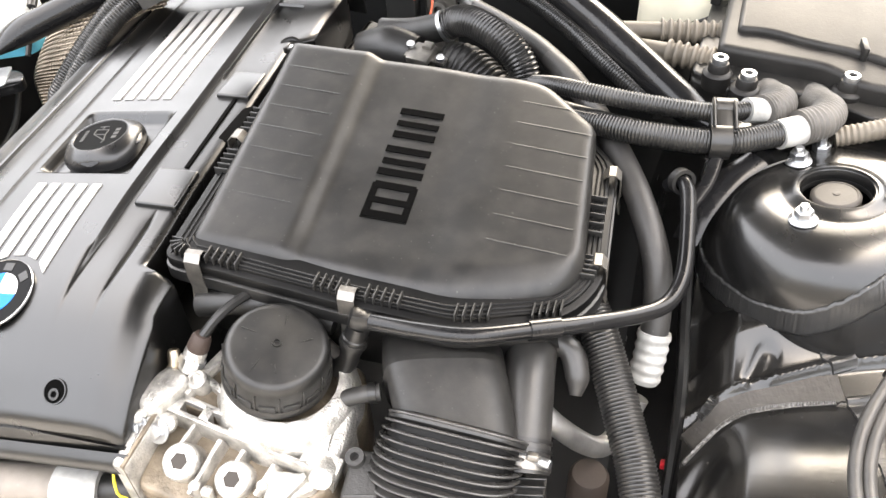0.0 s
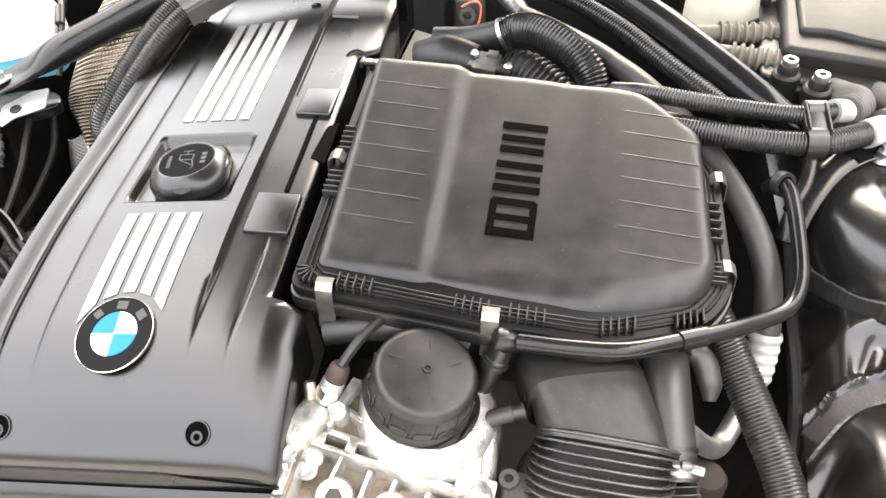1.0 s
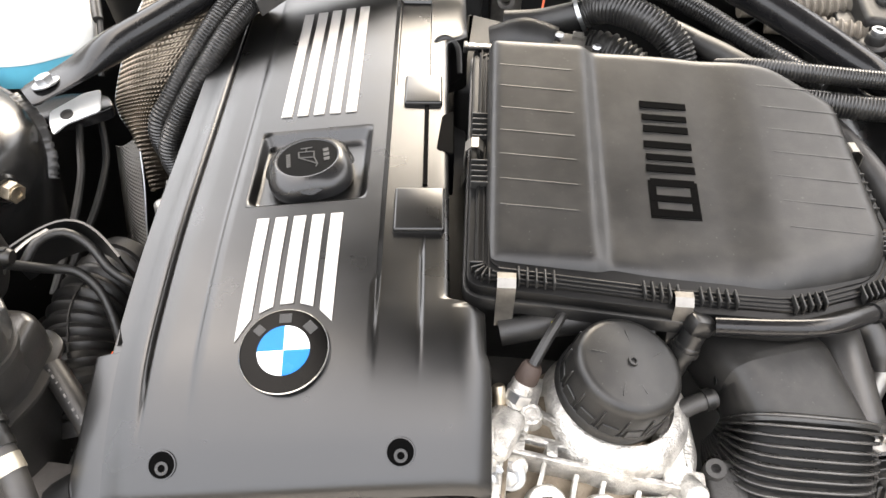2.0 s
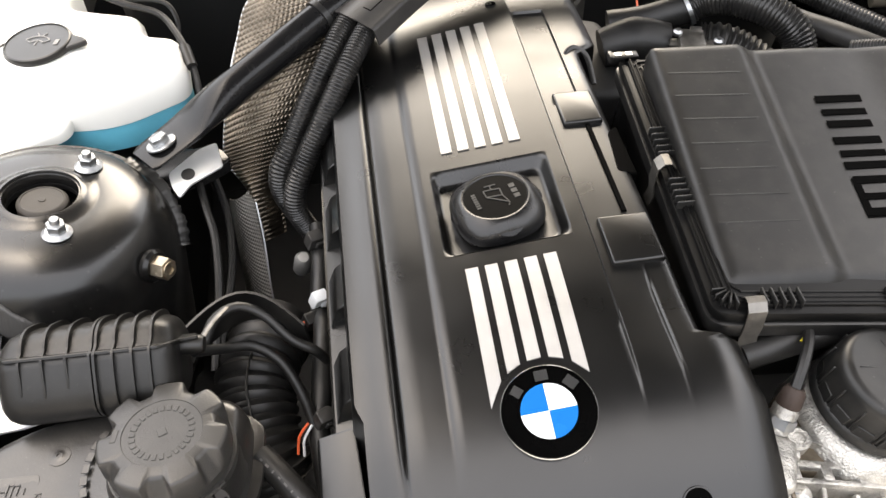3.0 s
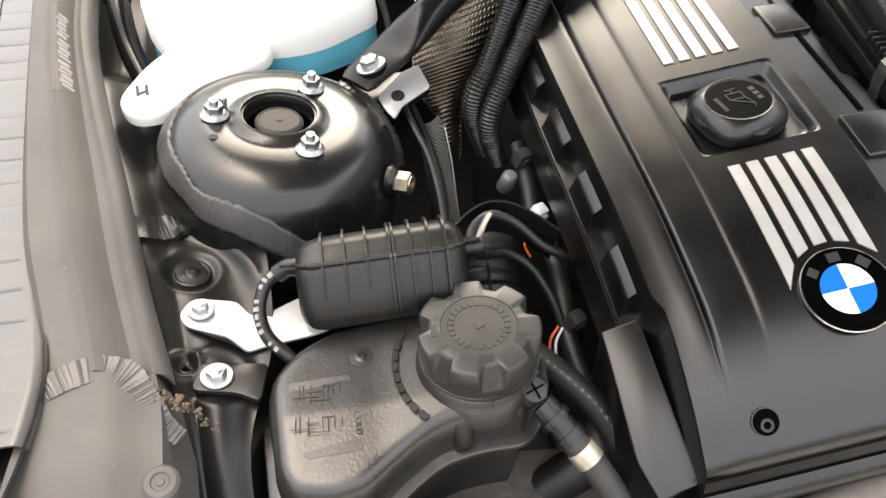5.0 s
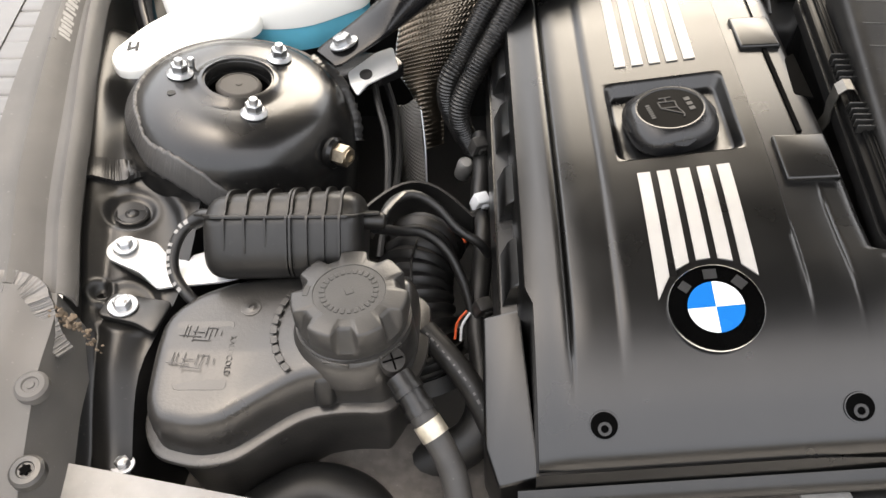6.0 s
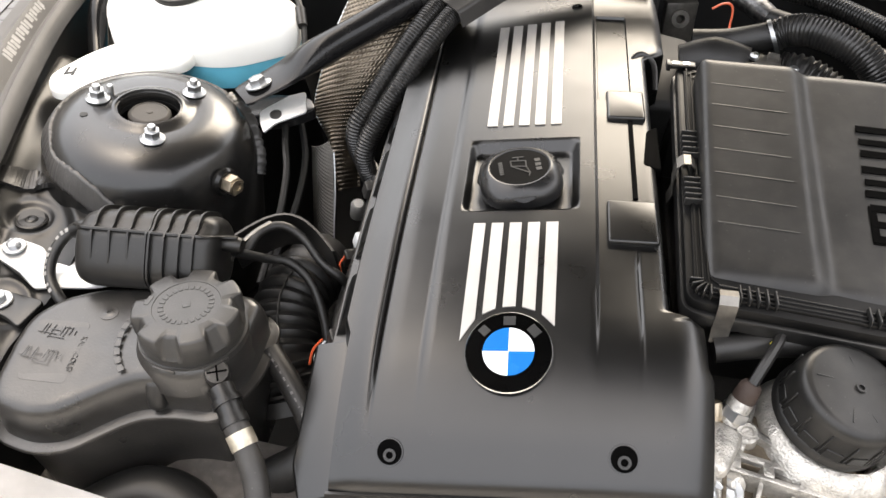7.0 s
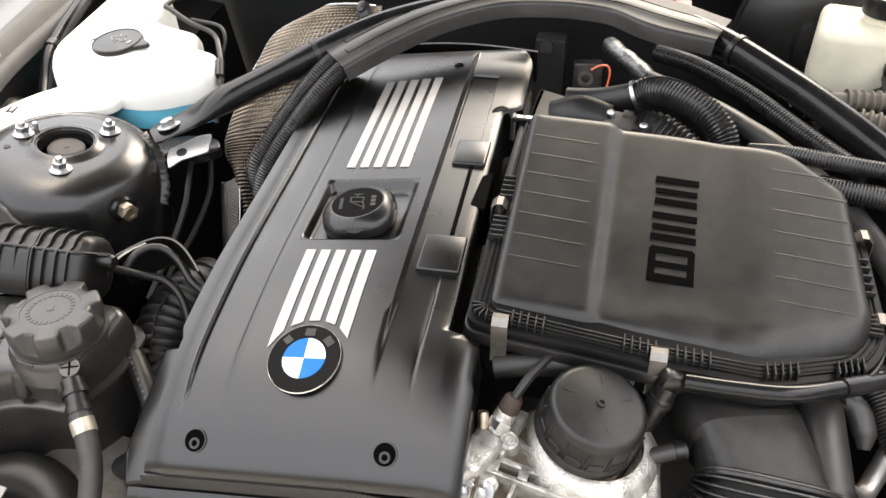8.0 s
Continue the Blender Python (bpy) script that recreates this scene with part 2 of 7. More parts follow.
def inset(poly, d):
    n = len(poly)
    area = sum(poly[i][0] * poly[(i + 1) % n][1] - poly[(i + 1) % n][0] * poly[i][1] for i in range(n))
    s = 1 if area > 0 else -1
    out = []
    for i in range(n):
        a, b, c = Vector(poly[i - 1]), Vector(poly[i]), Vector(poly[(i + 1) % n])
        u, v = (b - a), (c - b)
        nu, nv = Vector((-u.y, u.x)) * s, Vector((-v.y, v.x)) * s
        if nu.length < 1e-9 or nv.length < 1e-9:
            out.append(tuple(b))
            continue
        nu.normalize(), nv.normalize()
        w = nu + nv
        w = w / max(0.5, w.length_squared / 2)
        out.append(tuple(b + w * d))
    return out


def prism(poly, z0, z1, r=0.003, seg=3, top=None, taper=0.0, low=None):
    """A slab with a rounded upper edge. top(x, y): height of the upper face in place of z1. taper: how far the foot stands out."""
    n = len(poly)
    rings = [(inset(poly, -taper) if taper else poly, "low")]
    for k in range(seg + 1):
        a = math.pi / 2 * k / seg
        rings.append((inset(poly, r * (1 - math.cos(a))), -r * (1 - math.sin(a))))
    verts, faces = [], []
    for pts, dz in rings:
        for x, y in pts:
            if dz == "low":
                verts.append((x, y, low(x, y) if low else z0))
            else:
                verts.append((x, y, (top(x, y) if top else z1) + dz))
    for i in range(len(rings) - 1):
        for j in range(n):
            p = (j + 1) % n
            faces.append((i * n + j, i * n + p, (i + 1) * n + p, (i + 1) * n + j))
    faces.append(tuple(range(n)))
    faces.append(tuple((len(rings) - 1) * n + j for j in range(n)))
    return verts, faces


def sheet(fn, us, vs, thick=0.0015, skip=None):
    """A bent sheet with thickness: fn(u, v) gives the place."""
    nu, nv = len(us), len(vs)
    p = [[Vector(fn(u, v)) for v in vs] for u in us]
    verts, faces = [], []
    for i in range(nu):
        for j in range(nv):
            du = p[min(i + 1, nu - 1)][j] - p[max(i - 1, 0)][j]
            dv = p[i][min(j + 1, nv - 1)] - p[i][max(j - 1, 0)]
            nrm = du.cross(dv)
            nrm = nrm.normalized() if nrm.length > 1e-12 else Vector((0, 0, 1))
            verts.append(tuple(p[i][j]))
            verts.append(tuple(p[i][j] - nrm * thick))
    idx = lambda i, j, s: (i * nv + j) * 2 + s
    open_cell = lambda i, j: i < 0 or j < 0 or i >= nu - 1 or j >= nv - 1 or (skip and skip(i, j))
    for i in range(nu - 1):
        for j in range(nv - 1):
            if open_cell(i, j):
                continue
            faces.append((idx(i, j, 0), idx(i + 1, j, 0), idx(i + 1, j + 1, 0), idx(i, j + 1, 0)))
            faces.append((idx(i, j, 1), idx(i, j + 1, 1), idx(i + 1, j + 1, 1), idx(i + 1, j, 1)))
            for (di, dj, a, b) in ((-1, 0, (i, j), (i, j + 1)), (1, 0, (i + 1, j), (i + 1, j + 1)), (0, -1, (i, j), (i + 1, j)), (0, 1, (i, j + 1), (i + 1, j + 1))):
                if open_cell(i + di, j + dj):
                    faces.append((idx(*a, 0), idx(*b, 0), idx(*b, 1), idx(*a, 1)))
    return verts, faces


def domed(poly, top, low, roll, step=0.004):
    """A moulded shell: an even grid inside the outline, rolled over at its edge and drawn down to low(x, y)."""
    x0, x1 = min(p[0] for p in poly) - 0.008, max(p[0] for p in poly) + 0.008
    y0, y1 = min(p[1] for p in poly) - 0.008, max(p[1] for p in poly) + 0.008
    nx, ny = int((x1 - x0) / step) + 2, int((y1 - y0) / step) + 2
    a = np.array(poly)
    b = np.roll(a, -1, axis=0)
    d = b - a
    gx, gy = np.meshgrid(np.linspace(x0, x1, nx), np.linspace(y0, y1, ny), indexing="ij")
    p = np.stack([gx.ravel(), gy.ravel()], 1)
    t = ((p[:, None, :] - a[None]) * d[None]).sum(2) / np.maximum((d * d).sum(1), 1e-14)[None]
    t = np.clip(t, 0, 1)
    near = a[None] + t[..., None] * d[None]
    gap = np.linalg.norm(p[:, None, :] - near, axis=2)
    k = gap.argmin(1)
    dist, q = gap[np.arange(len(p)), k], near[np.arange(len(p)), k]
    cross = ((a[None, :, 1] > p[:, 1:]) != (b[None, :, 1] > p[:, 1:])) & (p[:, :1] < (d[None, :, 0]) * (p[:, 1:] - a[None, :, 1]) / np.where(np.abs(d[None, :, 1]) < 1e-12, 1e-12, d[None, :, 1]) + a[None, :, 0])
    inside = cross.sum(1) % 2 == 1
    depth = np.where(inside, dist, -dist)
    verts = []
    for (x, y), e, (u, v) in zip(p, depth, q):
        if e > 0:
            verts.append((x, y, top(x, y) + roll(e)))
        else:
            f = min(1.0, -e / (step * 1.3))
            z = top(u, v) + roll(0)
            verts.append((u, v, z + (min(z, low(u, v)) - z) * f))
    faces = []
    for i in range(nx - 1):
        for j in range(ny - 1):
            c = (i * ny + j, (i + 1) * ny + j, (i + 1) * ny + j + 1, i * ny + j + 1)
            if max(depth[m] for m in c) > -step * 1.3:
                faces.append(c)
    return verts, faces


def ease(a, b, t):
    t = max(0.0, min(1.0, (t - a) / (b - a)))
    return t * t * (3 - 2 * t)


def table(pairs):
    """Piecewise smooth function through (x, y) pairs."""
    xs, ys = [p[0] for p in pairs], [p[1] for p in pairs]

    def fn(x):
        if x <= xs[0]:
            return ys[0]
        for i in range(len(xs) - 1):
            if x <= xs[i + 1]:
                m0 = (ys[i + 1] - ys[max(i - 1, 0)]) / (xs[i + 1] - xs[max(i - 1, 0)])
                j = min(i + 2, len(xs) - 1)
                m1 = (ys[j] - ys[i]) / (xs[j] - xs[i])
                h = xs[i + 1] - xs[i]
                t = (x - xs[i]) / h
                return (2 * t ** 3 - 3 * t * t + 1) * ys[i] + (t ** 3 - 2 * t * t + t) * h * m0 + (3 * t * t - 2 * t ** 3) * ys[i + 1] + (t ** 3 - t * t) * h * m1
        return ys[-1]
    return fn


def span(a, b, n):
    return [a + (b - a) * i / (n - 1) for i in range(n)]


def axis(at, way, spin=0):
    """A pose at a place whose z runs along way."""
    q = Vector(way).to_track_quat("Z", "Y").to_matrix().to_4x4()
    return Matrix.Translation(at) @ q @ pose(0, 0, 0, 0, 0, spin)


def hexagon(r, h, at=None, z=0.0, ch=0.0008):
    geo = lathe([(r, z), (r, z + h - ch), (r - ch, z + h)], 6)
    return xf(geo, at) if at is not None else geo


def flange_nut(at, label, category="nut", group="", size=1.0, stud=True, material=None, name="flange_nut"):
    """Hexagon nut with a washer skirt, and the threaded stud in it."""
    k = size
    ob = thing(name, label, category, at, group)
    part("washer_skirt", lathe([(0.0115 * k, 0), (0.0118 * k, 0.0012 * k), (0.0085 * k, 0.004 * k)], 24), material or STEEL, ob)
    part("hexagon", hexagon(0.0077 * k, 0.0078 * k, z=0.003 * k), material or STEEL, ob)
    if stud:
        part("stud", lathe([(0.0041 * k, 0.004 * k), (0.0041 * k, 0.0145 * k), (0.0034 * k, 0.0155 * k)], 14), material or STEEL, ob)
    return ob


def hex_bolt(at, label, group="", size=1.0, material=None, name="flange_bolt", recess=True):
    ob = thing(name, label, "bolt", at, group)
    k = size
    part("washer", lathe([(0.0125 * k, 0), (0.0125 * k, 0.0014 * k), (0.0118 * k, 0.002 * k)], 28), material or STEEL, ob)
    part("head", join(hexagon(0.0078 * k, 0.006 * k, z=0.0018 * k), lathe([(0.0058 * k, 0.0078 * k), (0.005 * k, 0.0084 * k)], 16)), material or STEEL, ob)
    return ob


def socket_bolt(at, label, group="", size=1.0, material=None, name="socket_bolt"):
    """Round head with a hexagon socket."""
    ob = thing(name, label, "bolt", at, group)
    k = size
    wall = ring([(0.0075 * k, 0), (0.0078 * k, 0.005 * k), (0.0072 * k, 0.006 * k), (0.0042 * k, 0.006 * k), (0.0042 * k, 0)], 24)
    part("head", wall, material or STEEL, ob)
    # shade in the socket is put into a dark floor
    part("socket_floor", lathe([(0.0042 * k, 0.0), (0.0042 * k, 0.0022 * k)], 6), DARK, ob)
    return ob


def ribbon(line, normals, half, lift=0.0014, brush=0.0005, seed=1):
    """A brushed-on band of sealer lying on a surface: half-widths from start to end, combed across, with ragged edges."""
    rnd = random.Random(seed)
    cols = (-1.0, -0.93, -0.6, -0.2, 0.2, 0.6, 0.93, 1.0)
    verts, faces = [], []
    m = len(line)
    rag = [0.0, 0.0]
    for i, (c, n) in enumerate(zip(line, normals)):
        d = (line[min(i + 1, m - 1)] - line[max(i - 1, 0)]).normalized()
        s = d.cross(n).normalized()
        u = i / (m - 1) * (len(half) - 1)
        k = min(int(u), len(half) - 2)
        w = half[k] + (half[k + 1] - half[k]) * (u - k)
        comb = brush * rnd.uniform(-1, 1)
        rag = [0.8 * q + 0.04 * rnd.uniform(-1, 1) for q in rag]
        end = min(1.0, min(i, m - 1 - i) / 3)
        for j, q in enumerate(cols):
            h = -0.0012 if j in (0, 7) else (lift * (1 - 0.3 * (1 - abs(q))) + comb * (0.4 + 0.6 * rnd.random())) * end - 0.0012 * (1 - end)
            verts.append(tuple(c + s * (w * q * (1 + rag[0 if q < 0 else 1])) + n * h))
    k = len(cols)
    for i in range(m - 1):
        for j in range(k - 1):
            faces.append((i * k + j, i * k + j + 1, (i + 1) * k + j + 1, (i + 1) * k + j))
    return verts, faces


def laid(pts, height, half, seed=1, step=0.0007, lift=0.0014, brush=0.0005):
    """A ribbon over (x, y) points on the surface height(x, y)."""
    line = [Vector((p.x, p.y, height(p.x, p.y))) for p in curve([(x, y, 0) for x, y in pts], step)]
    e = 0.002
    ups = [Vector((height(p.x - e, p.y) - height(p.x + e, p.y), height(p.x, p.y - e) - height(p.x, p.y + e), 2 * e)).normalized() for p in line]
    return ribbon(line, ups, half, lift, brush, seed)

# ---------------------------------------------------------------- large structure
ground = sheet(lambda u, v: (u, v, 0), [-300, -8, -2, 2, 8, 300], [-300, -8, -2, 2, 8, 300], 0.1)
solo("ground", ground, CONCRETE, "pale weathered concrete ground round the car", "ground", kind="structure")

# dark bottom of the engine bay, front carrier and bulkhead
floor_geo = box(1.6, 1.3, 0.02, 0.004, at=pose(0.13, 0.62, 0.40))
solo("bay_floor", floor_geo, DARK, "black undertray at the bottom of the engine bay", "undertray", kind="structure")
bulk = sheet(lambda u, v: (u, 1.16 - 0.05 * ease(0.85, 1.0, v), v), span(-0.72, 1.0, 30), span(0.41, 0.94, 24), 0.02)
solo("wall_bulkhead", bulk, DARK, "black sound-insulated bulkhead behind the engine", "bulkhead", kind="structure")
cowl = sheet(lambda u, v: (u, 1.10 + 0.25 * v, 0.935 + 0.05 * v + 0.01 * math.sin(3 * u)), span(-0.75, 1.05, 20), span(0, 1, 8), 0.012)
solo("cowl", cowl, BLACK, "black plastic cowl under the windscreen", "cowl", kind="structure")
front = sheet(lambda u, v: (u, 0.15 - 0.02 * v, 0.41 + 0.3 * v), span(-0.62, 0.9, 20), span(0, 1, 10), 0.02)
solo("wall_front_carrier", front, BLACK, "black radiator carrier across the front of the bay", "carrier", kind="structure")


# Added walls out of view; each height sets how much low sky is blocked.
sky_walls = thing("unseen_sky_wall", "unseen plain grey walls added to cut the low sky", "wall", kind="structure")
SKYWALLP = mat("unseen_wall_grey", (0.20, 0.195, 0.185), 0.85, bump=0.6, var=0.2, grain=30, stain=1.2)
for x, y, turn, long, high in ((1.0, 14.0, 0, 14.2, 4.0), (1.0, -8.0, 0, 14.2, 4.0), (-6.0, 3.0, 90, 22.0, 3.4), (8.0, 3.0, 90, 22.0, 6.0)):
    part("wall_side", box(long, 0.3, high, 0.02, at=pose(x, y, 0, 0, 0, turn)), SKYWALLP, sky_walls)
# Windscreen and roof are out of view, added to hold back low sky light.
screen = sheet(lambda u, v: (-0.70 + 1.66 * u, 1.36 + 0.80 * v - 0.10 * math.sin(math.pi * u), 0.985 + 0.42 * v), span(0, 1, 16), span(0, 1, 8), 0.006)
solo("windscreen", screen, mat("unseen_dark_screen", (0.004, 0.004, 0.0045), 0.04, bump=0.0, var=0.02), "unseen dark sloping windscreen, added to darken low reflections", "windscreen", kind="structure")
roof = sheet(lambda u, v: (-0.66 + 1.58 * u, 2.15 + 1.6 * v, 1.405 + 0.05 * math.sin(math.pi * v) + 0.03 * math.sin(math.pi * u)), span(0, 1, 12), span(0, 1, 8), 0.01)
solo("roof", roof, CARGREY, "unseen grey roof, added behind the windscreen against low sky", "roof", kind="structure")
# Hood out of view; outline set by which sky reflections it blocks.
hood = sheet(lambda u, v: (0.20 + (2 * u - 1) * (0.86 - 0.37 * v), 1.62 - 1.70 * v, 1.72 + 0.48 * v + 0.04 * math.sin(math.pi * v) + 0.02 * math.sin(math.pi * u)), span(0, 1, 16), span(0, 1, 16), 0.03)
hood_ob = solo("hood", hood, mat("unseen_hood_black", (0.012, 0.012, 0.012), 0.95, bump=0.6, grain=200, spec=0.2), "unseen raised hood, black underneath, shaped to block sky reflections", "hood", kind="structure")
# invented stays that join the unseen hood to the car
for hx in (-0.54, 0.86):
    part("hood_stay", sweep([(hx, 1.20, 0.90), (hx, 1.36, 1.3), (hx, 1.60, 1.77)], 0.012, 10), BLACK, hood_ob)

# left wing edge: a rolled grey flange with a dark lip inside
edge_x = table([(0.20, -0.452), (0.30, -0.458), (0.353, -0.463), (0.44, -0.485), (0.55, -0.510), (0.63, -0.530), (0.75, -0.555), (0.9, -0.566), (1.15, -0.597)])
edge_z = table([(0.20, 0.826), (0.30, 0.862), (0.36, 0.868), (0.45, 0.885), (0.6, 0.899), (0.75, 0.907), (1.15, 0.925)])
outer_x = table([(0.20, -0.56), (0.36, -0.533), (0.5, -0.562), (0.67, -0.587), (0.9, -0.616), (1.15, -0.65)])


def wing(u, v):
    a, b, z = edge_x(v), outer_x(v), edge_z(v)
    if u < 0:
        q = -u * math.pi / 2
        return (a + 0.009 * math.sin(min(q, 2.0)), v, z - 0.016 * (1 - math.cos(min(q, 2.0))) - 0.012 * max(0, -u - 1))
    x = a + (b - a) * u
    return (x, v, z - 0.0035 * math.sin(math.pi * min(1, u / 0.28)) + 0.012 * ease(0.2, 0.5, u) - 0.004 * ease(0.55, 0.62, u) - 0.09 * max(0, u - 0.95))


wing_geo = sheet(wing, [-0.95, -0.8, -0.6, -0.4, -0.2, 0, 0.05, 0.1, 0.2, 0.3, 0.4, 0.5, 0.6, 0.7, 0.8, 0.9, 0.95, 1.0, 1.05], span(0.37, 1.15, 40), 0.0016)
solo("wing_flange", wing_geo, FENDER, "grey painted wing flange beside the engine bay", "wing", kind="structure")
wing_front = sheet(lambda u, v: (edge_x(v) + (outer_x(v) - edge_x(v)) * u, v, edge_z(v) + 0.001 + 0.010 * ease(0.05, 0.45, u) - (0.045 * max(0, -u) * 10) - 0.2 * max(0, 0.30 - v) * 0.3),
                   [-0.12, -0.06, -0.02] + span(0, 1.1, 12), span(0.20, 0.369, 16), 0.0016)
solo("wing_front_panel", wing_front, FENDER, "grey painted front end of the wing with seam sealer at its joint", "wing", kind="structure")
outer = sheet(lambda u, v: (outer_x(v) - 0.045 - 0.45 * u, v, 0.885 + 0.02 * math.sin(2.5 * u) - 0.35 * u * u), span(0, 1, 14), span(0.2, 1.3, 20), 0.002)
solo("outer_wing", outer, CARGREY, "pale grey outer wing of the car", "wing", kind="structure")
gutter = sheet(lambda u, v: (outer_x(v) + 0.004 - 0.05 * u, v, 0.885 - 0.03 * math.sin(math.pi * u)), span(0, 1, 8), span(0.2, 1.2, 30), 0.002)
solo("gutter", gutter, BLACK, "black water channel between wing flange and outer wing", "gutter", kind="structure")



def strip(u, v):
    k = (v - 0.330) / 0.029
    notch = math.exp(-((k - round(k)) * 0.029 / 0.0016) ** 2) * ease(0.16, 0.24, u) * (0.6 + 0.4 * math.sin(5.1 * round(k)))
    return (outer_x(v) + 0.001 - 0.054 * u, v, 0.884 - 0.006 * math.exp(-(u / 0.05) ** 2) - 0.0022 * notch - 0.010 * max(0, u - 0.8))


marks = sorted(set(round(q, 5) for k in range(20) for q in (0.330 + 0.029 * k + d for d in (-0.010, -0.0035, -0.002, -0.001, 0, 0.001, 0.002, 0.0035, 0.010))))
solo("notched_flange", sheet(strip, [0, 0.03, 0.06, 0.1, 0.16, 0.2, 0.24, 0.4, 0.6, 0.8, 0.9, 1.0], marks, 0.002), CARGREY, "pale grey outer flange with small notches", "flange", kind="structure")

# black inner wing between flange and tower
apron_in = table([(0.20, -0.40), (0.33, -0.415), (0.42, -0.395), (0.52, -0.40), (0.66, -0.42), (1.15, -0.45)])


SWAGE = curve([(-0.470, 0.528, 0), (-0.448, 0.521, 0), (-0.428, 0.507, 0), (-0.412, 0.488, 0), (-0.405, 0.470, 0)], 0.003)


def swage_at(x, y):
    """How strongly the pressed swage runs here, and how far off its middle the point lies."""
    best = min(range(len(SWAGE)), key=lambda i: (SWAGE[i].x - x) ** 2 + (SWAGE[i].y - y) ** 2)
    f = best / (len(SWAGE) - 1)
    return math.sin(math.pi * (0.06 + 0.88 * f)) ** 0.6, math.hypot(SWAGE[best].x - x, SWAGE[best].y - y)


def apron(u, v):
    a, b = edge_x(v) + 0.004, apron_in(v)
    x = a + (b - a) * min(u, 1)
    z = edge_z(v) - 0.034 - 0.012 * ease(0, 0.25, u) + 0.004 * math.sin(14 * v + 6 * u)
    z -= 0.05 * ease(0.72, 0.80, v)
    if v < 0.36:
        z -= 0.03 * ease(0.36, 0.28, v)
    if 0 <= u <= 1:
        # swage below the tower, plug seat, raised rim round the bolt
        along, away = swage_at(x, v)
        z += 0.0055 * math.exp(-(away / 0.0065) ** 2) * along
        d = math.hypot(x + 0.4545, v - 0.482)
        z += 0.0006 * math.exp(-((d - 0.0225) / 0.004) ** 2) - 0.0024 * ease(0.0215, 0.0145, d)
        d = math.hypot(x + 0.4565, v - 0.401)
        z += 0.0016 * math.exp(-((d - 0.0105) / 0.0022) ** 2) - 0.0030 * ease(0.0080, 0.0045, d)
        d = math.hypot(x + 0.434, v - 0.389)
        z += 0.0020 * math.exp(-((d - 0.022) / 0.004) ** 2)
    if u < 0:
        x, z = edge_x(v) + 0.004 + 0.008 * u, edge_z(v) - 0.034 - 0.08 * u
    if u > 1:
        x += 0.06 * (u - 1)
        z -= 0.40 * (u - 1)
    return (x, v, z)


solo("inner_wing", sheet(apron, [-0.3, -0.2, -0.1] + span(0, 1, 56) + [1.03, 1.08, 1.15, 1.3, 1.5, 1.75, 2.0], span(0.20, 0.365, 14) + span(0.367, 0.545, 118) + span(0.55, 1.15, 36), 0.0016), APRON,
     "satin black painted inner wing panel with dust", "inner wing", kind="structure")

# right inner wing and wheel house
edge_r = table([(0.2, 0.86), (1.15, 0.92)])


arch_y = table([(0.50, 0.40), (0.555, 0.445), (0.582, 0.464), (0.622, 0.479), (0.671, 0.498), (0.75, 0.515), (0.95, 0.53)])
bead_y = table([(0.50, 0.36), (0.557, 0.410), (0.575, 0.432), (0.593, 0.450), (0.624, 0.461), (0.656, 0.467), (0.75, 0.480), (0.95, 0.49)])
arch_z = table([(0.50, 0.72), (0.555, 0.766), (0.582, 0.788), (0.622, 0.800), (0.671, 0.810), (0.75, 0.822), (0.95, 0.85)])


def apron_r(u, v):
    x = 0.555 + (edge_r(v) - 0.555) * max(0, u)
    ya, yb, z = arch_y(x), bead_y(x), arch_z(x)
    high = max(0.0, v - ya)
    up = z + 0.62 * min(high, 0.045) + 0.0030 * math.exp(-((v - ya - 0.004) / 0.0035) ** 2) - 0.004 * math.sin(math.pi * min(1, high / 0.05))
    up -= 0.030 * ease(0.590, 0.562, x) * ease(0.44, 0.50, v)
    # pressed dimple
    c, s = math.cos(radians(72)), math.sin(radians(72))
    a, b = (x - 0.6085) * c + (v - 0.490) * s, -(x - 0.6085) * s + (v - 0.490) * c
    up -= 0.0036 * ease(0.0125, 0.0045, math.hypot(max(0, abs(a) - 0.010), b)) - 0.0012 * ease(0.0070, 0.001, math.hypot(max(0, abs(a) - 0.008), b + 0.003))
    up += 0.03 * ease(0.555, 0.62, v)
    mid = z - 0.004 - 0.006 * max(0.0, min(1.0, (ya - v) / (ya - yb)))
    q = max(0.0, yb - v)
    low = z - 0.013 + 0.020 * math.sin(min(math.pi * 0.62, q * 14)) - 0.55 * max(0, q - 0.14) - 0.030 * ease(0.60, 0.56, x) * ease(0.0, 0.05, q)
    a, b = ease(ya - 0.0035, ya + 0.0035, v), ease(yb - 0.004, yb + 0.004, v)
    z = up * a + (mid * b + low * (1 - b)) * (1 - a)
    if u < 0:
        x, z = 0.555 + 0.05 * u, z + 0.35 * u
    return (x, v, z)


solo("inner_wing_far_side", sheet(apron_r, [-1.0, -0.6, -0.3, -0.1, 0] + span(0.008, 0.56, 80) + span(0.6, 1.0, 10), span(0.20, 0.385, 24) + span(0.388, 0.56, 86) + span(0.57, 1.15, 24), 0.0016), WHEELP,
     "glossy black dusty inner wing over the wheel house", "inner wing", kind="structure")


